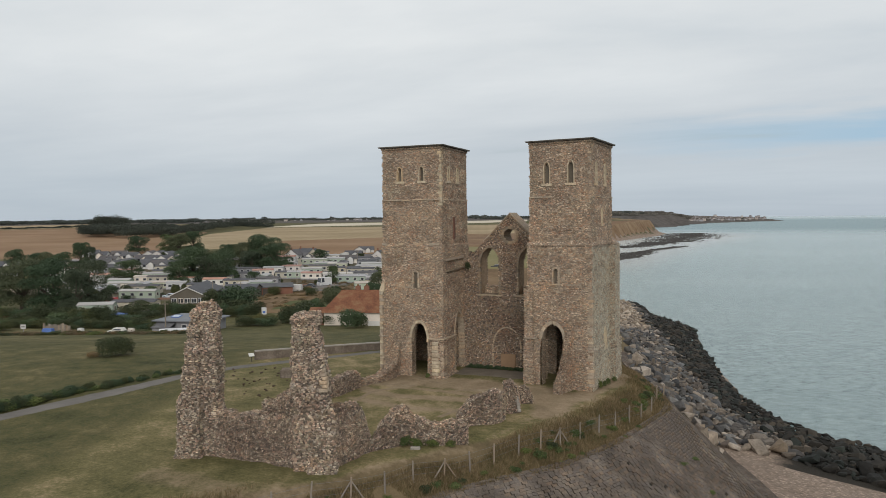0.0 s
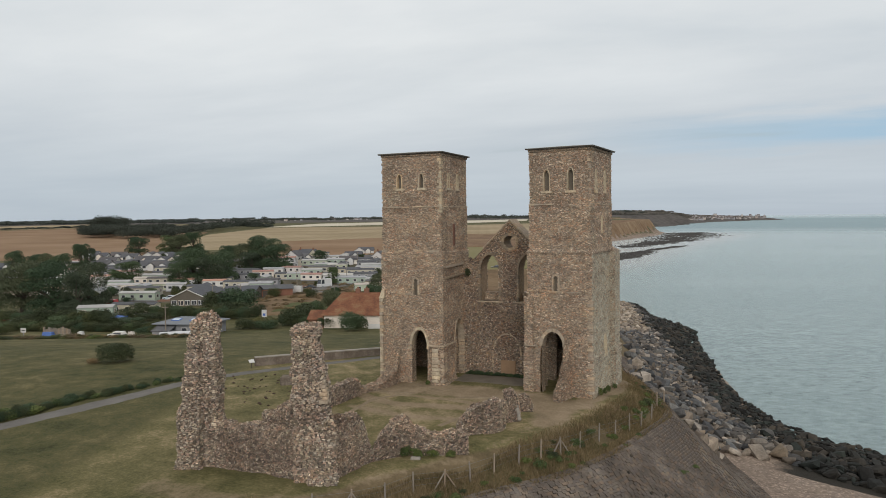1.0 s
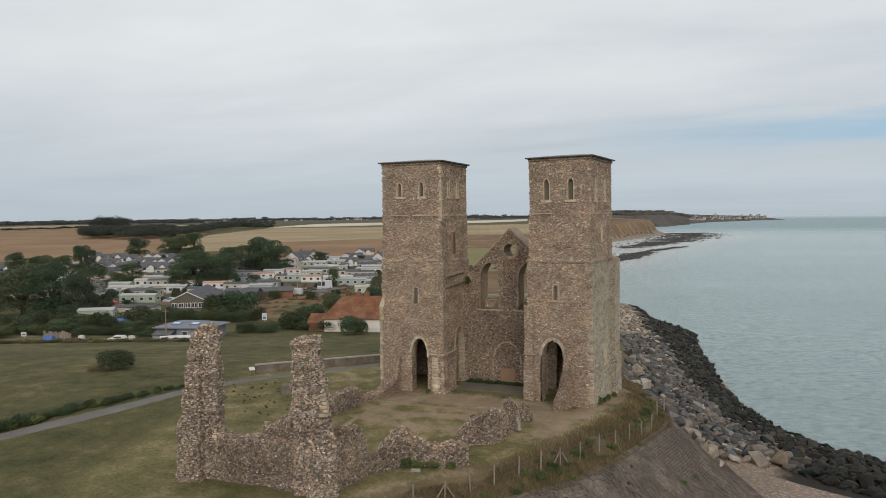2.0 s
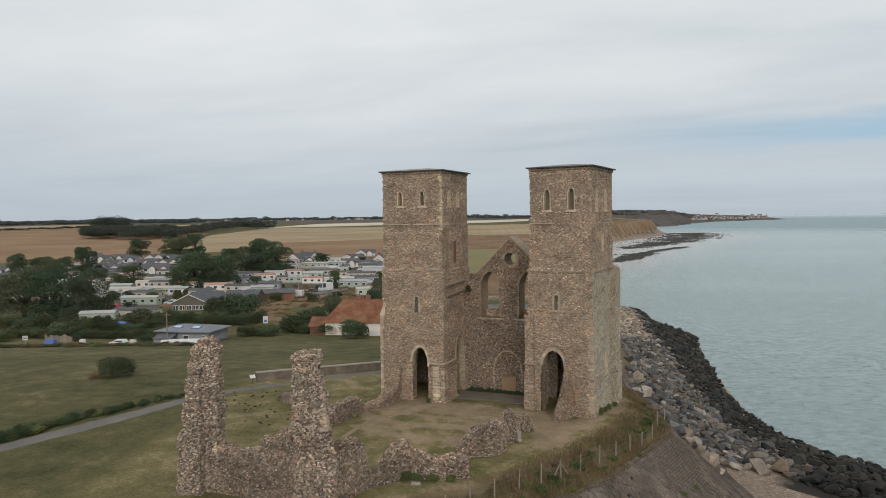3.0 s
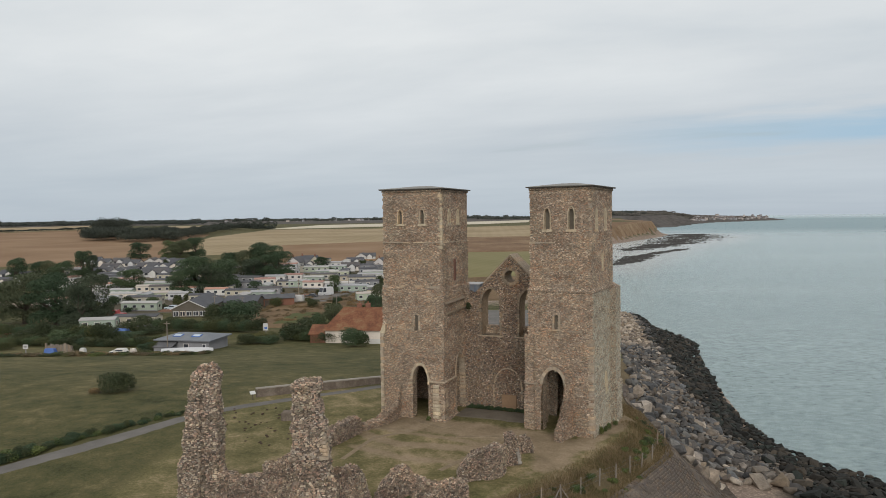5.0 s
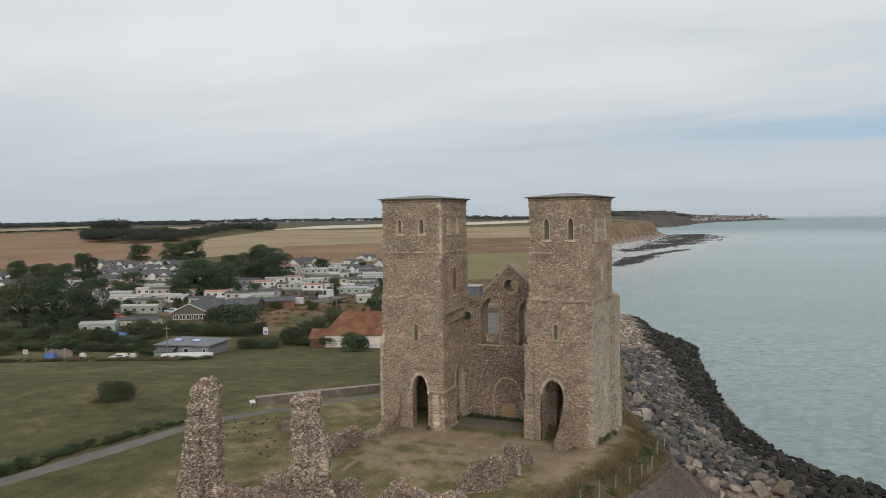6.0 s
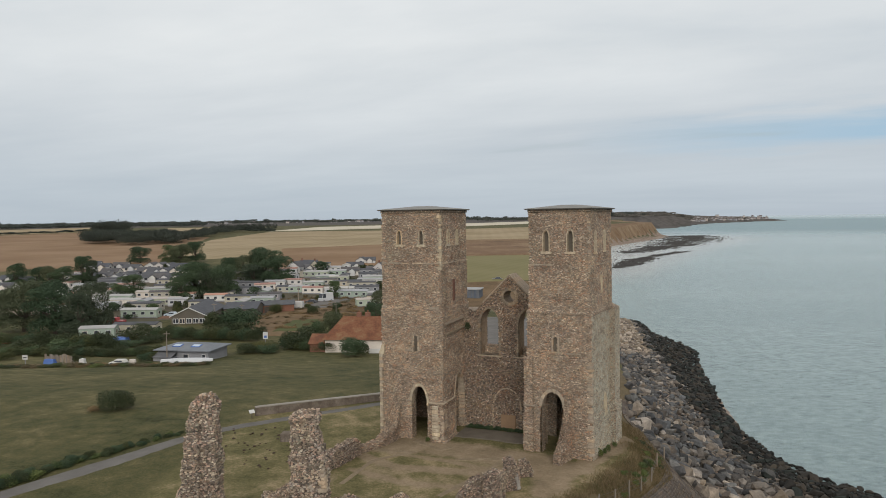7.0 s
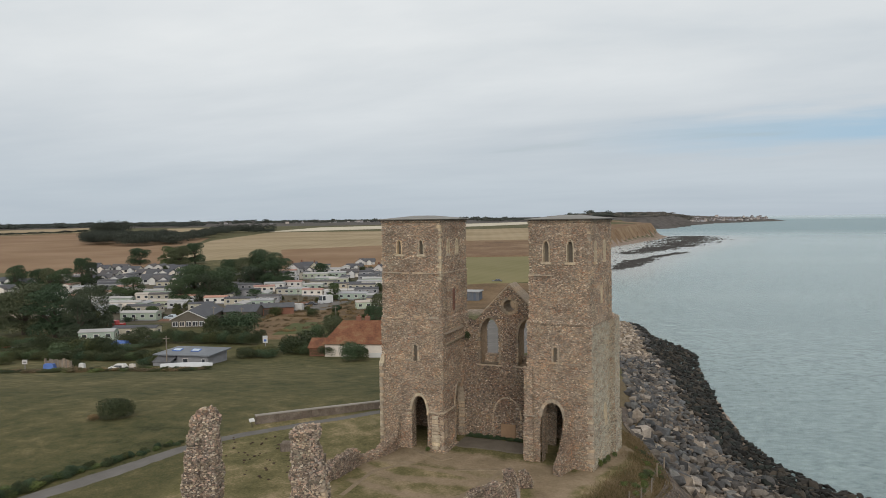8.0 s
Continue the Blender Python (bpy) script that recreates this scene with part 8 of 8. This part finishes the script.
M_PALE = striped("bleached_stubble", [(0.43, 0.38, 0.30), (0.52, 0.465, 0.37)], 40, 60)
M_PASTURE = striped("mown_pasture", [(0.14, 0.128, 0.058), (0.175, 0.155, 0.078), (0.20, 0.172, 0.09)], 18, 10)
field("field", [(325, -430), (350, -138), (1140, -566), (790, -720)], M_PLOUGH, 0.35, "brown harvested stubble field")
field("field", [(800, -730), (1138, -592), (1600, -805), (1000, -950)], M_STRAW, 0.7, "pale straw stubble field by hedges")
field("field", [(400, -150), (600, 95), (960, 135), (985, -250)], M_STRAW, 0.45, "wide straw-coloured stubble field")
field("field", [(350, -146), (430, -174), (800, -268), (820, -412)], M_PLOUGH, 0.3, "brown stubble strip below the wood")
field("field", [(430, -178), (425, -130), (985, -246), (700, -236)], M_STRAW, 0.4, "straw stubble beside the wood")
field("field", [(600, 92), (680, 128), (1050, 300), (965, 132)], M_HEATH, 0.9, "brown rough heath above the cliff")
field("field", [(352, -84), (345, 6), (590, 6), (510, -122)], M_PLOUGH, 0.7, "brown stubble field behind the village")
field("field", [(400, -2), (405, 70), (618, 96), (612, -4)], M_HEATH, 0.95, "brown rough field near the cliffs")
field("field", [(282, 2), (296, 50), (404, 66), (404, -4)], M_PASTURE, 0.6, "smooth green and yellow pasture")
field("field", [(1009, -258), (1240, 150), (1500, 185), (1240, -228)], M_PALE, 0.9, "bleached white stubble field on the rise", cells=50)
field("field", [(1062, -430), (1078, -335), (1330, -405), (1312, -528)], M_STRAW, 0.9, "small golden stubble field by woods")
field("yard_patch", [(205, -86), (206, -75), (217, -76), (217, -88)], M_TERRA, 0.3, "red-brown bare earth beside the hall", "ground", 12)
field("yard_patch", [(236, -62), (238, -50), (250, -46), (248, -60)], M_TERRA, 0.42, "red-brown bare earth beside a shed", "ground", 12)
field("yard", [(196, -112), (215, -10), (345, -20), (345, -190)], M_YARD, 0.10, "dusty worn ground between the holiday homes", "yard", 60)
field("rough_ground", [(166, -58), (166, -18), (262, -18), (222, -52)], M_ROUGHGRASS, 0.24, "rough brown grass behind the inn", "ground", 40)
field("green", [(172, -44), (174, -27), (204, -26), (196, -44)], M_MOWN, 0.34, "mown green strip behind the inn", "ground", 20)
field("yard_lane", [(226, -60), (226, -38), (252, -34), (243, -56)], M_TARMAC, 0.36, "grey yard where vans are parked", "road", 20)
field("car_park", [(140, 4), (140, 22), (200, 26), (200, 6)], M_TARMAC, 0.3, "grey tarmac car park behind the towers", "road", 20)
field("rough_ground", [(225, -4), (225, 50), (290, 52), (290, -8)], M_ROUGHGRASS, 0.26, "rough brown grass behind the towers", "ground", 30)
build_homes()
build_buildings()
build_vehicles()
build_greenery()

# ---- far land ----
# leaf colours greyed and lightened with distance: aerial haze put into the base colour
M_FARWOOD = leaf_material("hazed_far_woodland", [(0.034, 0.040, 0.032), (0.050, 0.056, 0.043), (0.070, 0.074, 0.056)], 0.02)
M_HEADWOOD = leaf_material("hazed_headland_scrub", [(0.075, 0.073, 0.070), (0.105, 0.10, 0.093), (0.14, 0.13, 0.118)], 0.02)
M_SKYWOOD = leaf_material("hazed_distant_trees", [(0.042, 0.050, 0.045), (0.060, 0.068, 0.059), (0.082, 0.088, 0.074)], 0.02)
M_CLIFF = mottled("eroded_sandy_cliff", [(0.105, 0.064, 0.039), (0.175, 0.116, 0.070), (0.27, 0.20, 0.128)], 0.06, 0.35, 0.95, 0.15, 0.8, 0.8, 0, 0, (1, 1, 0.35))
M_REEF = mottled("weed_covered_reef", [(0.022, 0.021, 0.019), (0.055, 0.050, 0.046)], 0.3, 3, 0.85, 0.4, 0.6, 0.1)
M_TOWN = mottled("far_house_walls", [(0.27, 0.26, 0.26), (0.45, 0.44, 0.44)], 0.01, 0.05, 0.9, 0.2, 0, 0.01, 0.3)
M_TOWNROOF = mottled("far_roofs", [(0.10, 0.085, 0.08), (0.15, 0.125, 0.12)], 0.01, 0.05, 0.9, 0.2, 0)


def woods(name, spots, label, size, mat=None, per=260):
    """Distant trees as one mass of leaves; spots: along, across, height, width."""
    Vs, Fs, base = [], [], 0
    for i, (s, u, h, w) in enumerate(spots):
        x, y = from_su(s, u)
        z = gz(x, y)
        r = random.Random(i * 7 + 1)
        blobs = [(x + r.uniform(-0.3, 0.3) * w, y + r.uniform(-0.3, 0.3) * w, z + h * r.uniform(0.35, 0.68), w * r.uniform(0.22, 0.36), w * r.uniform(0.22, 0.36), h * r.uniform(0.24, 0.34)) for _ in range(6)]
        V, F = leaf_cloud(blobs, per, size * w, i + 100)
        Vs.append(V)
        Fs.append(F + base)
        base += len(V)
    o = part(name, (np.concatenate(Vs).tolist(), [], np.concatenate(Fs).tolist()), mat or M_FARWOOD)
    return tagged(o, label, "woodland", kind="stuff")


def build_far():
    r = random.Random(44)
    spots = []
    for i in range(150):
        k = r.random()
        s = 640 - 70 * k + 170 * r.random()
        spots.append((s, (-0.512 + 0.125 * k) * s + r.uniform(-3, 3), r.uniform(9, 13), r.uniform(13, 20)))
    for i in range(14):
        s = r.uniform(860, 930)
        spots.append((s, r.uniform(-0.50, -0.455) * s, r.uniform(17, 21), r.uniform(22, 30)))
    for i in range(46):
        k = r.random()
        s = 620 + 330 * k + r.uniform(-20, 20)
        spots.append((s, (-0.385 + 0.085 * k + r.uniform(-0.02, 0.0)) * s, r.uniform(8, 12), r.uniform(13, 20)))
    woods("wood", spots, "dense dark wood between the fields", 0.026, per=1100)
    spots = []
    for i in range(40):
        s = r.uniform(960, 1050)
        spots.append((s, (-0.33 + 0.085 * i / 40) * s, r.uniform(5, 9) if i % 3 else 12, r.uniform(10, 17)))
    for i in range(60):
        s = 1130 + r.uniform(-8, 8) - 250 * i / 60
        spots.append((s, -584 - 130 * i / 60, r.uniform(3, 5), r.uniform(8, 13)))
    woods("copse", spots, "trees and hedges along a field edge", 0.035, per=600)
    spots = []
    for i in range(330):
        u = -0.70 + 1.05 * i / 329
        s = r.uniform(2050, 2500) if u < 0.05 else r.uniform(1750, 2000)
        if float(coast_distance(*from_su(s, u * s))) > -60:
            continue
        spots.append((s, u * s, r.uniform(5, 10) * (1.0 if r.random() > 0.15 else 1.6), r.uniform(18, 36)))
    woods("skyline_trees", spots, "distant line of trees along the horizon", 0.055, M_SKYWOOD, per=240)
    spots = []
    for i in range(90):
        s = r.uniform(1500, 1750)
        spots.append((s, r.uniform(-0.66, -0.35) * s, r.uniform(7, 11), r.uniform(22, 40)))
    woods("hedgerow", spots, "distant woods behind the brown field", 0.05, M_SKYWOOD, per=260)
    # houses on the skyline and the coastal town
    Vs, Fs, MI, base = [], [], [], 0

    def house(x, y, z, w, l, h, turn):
        nonlocal base
        c, sn = math.cos(turn), math.sin(turn)
        p = [(-l, -w, -3), (l, -w, -3), (l, w, -3), (-l, w, -3), (-l, -w, h), (l, -w, h), (l, w, h), (-l, w, h), (-l, 0, h + w * 0.8), (l, 0, h + w * 0.8)]
        Vs.extend([(x + a * c - b * sn, y + a * sn + b * c, z + q) for a, b, q in p])
        for q, k in (((0, 1, 5, 4), 0), ((2, 3, 7, 6), 0), ((1, 2, 6, 9, 5), 0), ((3, 0, 4, 8, 7), 0), ((4, 5, 9, 8), 1), ((6, 7, 8, 9), 1)):
            Fs.append(tuple(base + i for i in q))
            MI.append(k)
        base += len(p)

    for i in range(26):
        s = r.uniform(2050, 2400)
        x, y = from_su(s, r.uniform(-0.36, -0.10) * s)
        house(x, y, gz(x, y) + 1, r.uniform(2.5, 4), r.uniform(3, 5), r.uniform(2.5, 4), r.uniform(0, 3))
    for i in range(9):
        s = r.uniform(2050, 2500)
        x, y = from_su(s, r.uniform(0.19, 0.31) * s)
        if float(coast_distance(x, y)) < -90:
            house(x, y, gz(x, y) + 2, r.uniform(2.4, 3.6), r.uniform(3, 5), r.uniform(2.5, 4), r.uniform(0, 3))
    for i in range(260):
        u = r.uniform(0.355, 0.462)
        s = float(np.interp(u, (0.307, 0.336, 0.376, 0.417, 0.457, 0.485), (1837, 2233, 2483, 2640, 2795, 2935))) + r.uniform(25, 340)
        x, y = from_su(s, u * s)
        z = gz(x, y)
        if float(coast_distance(x, y)) > -15:
            continue
        tall = 14 if r.random() < 0.02 else r.uniform(3, 6)
        house(x, y, z, r.uniform(2.5, 4.5), r.uniform(3, 7), tall * 0.8, r.uniform(0, 3))
    o = part("far_town", (Vs, [], Fs), [M_TOWN, M_TOWNROOF])
    o.data.polygons.foreach_set("material_index", MI)
    tagged(o, "distant houses of a seaside town", "town", kind="stuff")
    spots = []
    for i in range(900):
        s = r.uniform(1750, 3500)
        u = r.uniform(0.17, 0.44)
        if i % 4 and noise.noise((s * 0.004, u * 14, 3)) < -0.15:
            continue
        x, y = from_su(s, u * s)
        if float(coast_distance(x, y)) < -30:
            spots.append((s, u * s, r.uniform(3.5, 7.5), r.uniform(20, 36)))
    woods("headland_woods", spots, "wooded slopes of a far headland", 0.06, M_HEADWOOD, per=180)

    # eroded cliff along the bay
    pts = np.array([(-88, 393), (-104, 520), (-118, 651), (-108, 860), (-100, 1065), (-160, 1200), (-250, 1460)], float)
    run = np.concatenate([[0], np.cumsum(np.hypot(*np.diff(pts, axis=0).T))])
    a = np.arange(0, run[-1], 3.0)
    X, Y = np.interp(a, run, pts[:, 0]), np.interp(a, run, pts[:, 1])
    k = np.ones(9) / 9
    X, Y = (np.convolve(np.pad(v, 4, mode="edge"), k, "valid") for v in (X, Y))
    tx, ty = np.gradient(X), np.gradient(Y)
    ln = np.hypot(tx, ty)
    V, F, rows = [], [], 12
    for i in range(len(a)):
        nx, ny = ty[i] / ln[i], -tx[i] / ln[i]
        top = gz(X[i] - nx * 22, Y[i] - ny * 22) + 0.3
        V.append((X[i] - nx * 26, Y[i] - ny * 26, gz(X[i] - nx * 26, Y[i] - ny * 26) + 0.1))
        for j in range(rows + 1):
            v = j / rows
            z = top + (-13.0 - top) * v
            gully = 3.0 * noise.noise((a[i] * 0.045, 0, 3)) + 1.6 * noise.noise((a[i] * 0.16, v * 1.5, 8))
            o = -5.0 + (top - z) * 0.6 + gully * math.sin(math.pi * min(1, v * 1.2)) + 4 * max(0, v - 0.75)
            V.append((X[i] + nx * o, Y[i] + ny * o, z + 0.6 * noise.noise((a[i] * 0.3, z, 1))))
    for i in range(len(a) - 1):
        for j in range(rows + 1):
            q = i * (rows + 2) + j
            F.append((q, q + 1, q + rows + 3, q + rows + 2))
    o = part("cliff", (V, [], F), M_CLIFF, smooth=True)
    tagged(o, "eroded brown sandy sea cliff above a beach", "cliff", kind="structure")

    # weedy reef patches off the beach: inner and outer edges of three banks, as they lie along the shore
    Vs, Fs, base = [], [], 0
    banks = [(4600, (600, 622, 693, 736, 820, 910, 1000, 1088), (0.250, 0.2546, 0.276, 0.290, 0.299, 0.307, 0.315, 0.3235), (0.270, 0.295, 0.3357, 0.362, 0.380, 0.396, 0.392, 0.376)),
             (600, (545, 580, 620), (0.290, 0.313, 0.338), (0.303, 0.331, 0.352)),
             (1000, (430, 470, 517, 534), (0.243, 0.250, 0.2627, 0.285), (0.256, 0.288, 0.300, 0.298))]
    for count, ks, lo, hi in banks:
        for i in range(count):
            s = r.uniform(ks[0], ks[-1])
            v = r.gauss(0.5, 0.27)
            a, b = np.interp(s, ks, lo), np.interp(s, ks, hi)
            u = (a + (b - a) * v) * s
            if noise.noise((s * 0.05, u * 0.06, 6)) + 0.8 * noise.noise((s * 0.16, u * 0.2, 2)) < -0.30 + 0.6 * abs(v - 0.5):
                continue
            x, y = from_su(s, u)
            if float(coast_distance(x, y)) < 8:
                continue
            rx, ry, n, turn = r.uniform(0.7, 3.6), r.uniform(0.5, 1.5), 7, r.uniform(-0.5, 0.5)
            ring = []
            for q in range(n):
                t = 2 * math.pi * q / n
                k = r.uniform(0.5, 1.1)
                e, f = ry * math.cos(t) * k, rx * math.sin(t) * k
                e, f = e * math.cos(turn) - f * math.sin(turn), e * math.sin(turn) + f * math.cos(turn)
                ring.append((x + e * AX[0] + f * AY[0], y + e * AX[1] + f * AY[1], SEA - 0.05))
            Vs += ring + [(x, y, SEA + r.uniform(0.3, 0.9))]
            Fs += [(base + q, base + (q + 1) % n, base + n) for q in range(n)]
            base += n + 1
    o = part("reef", (Vs, [], Fs), M_REEF)
    tagged(o, "dark weed-covered rock reef in shallow water", "reef", kind="stuff")


build_far()
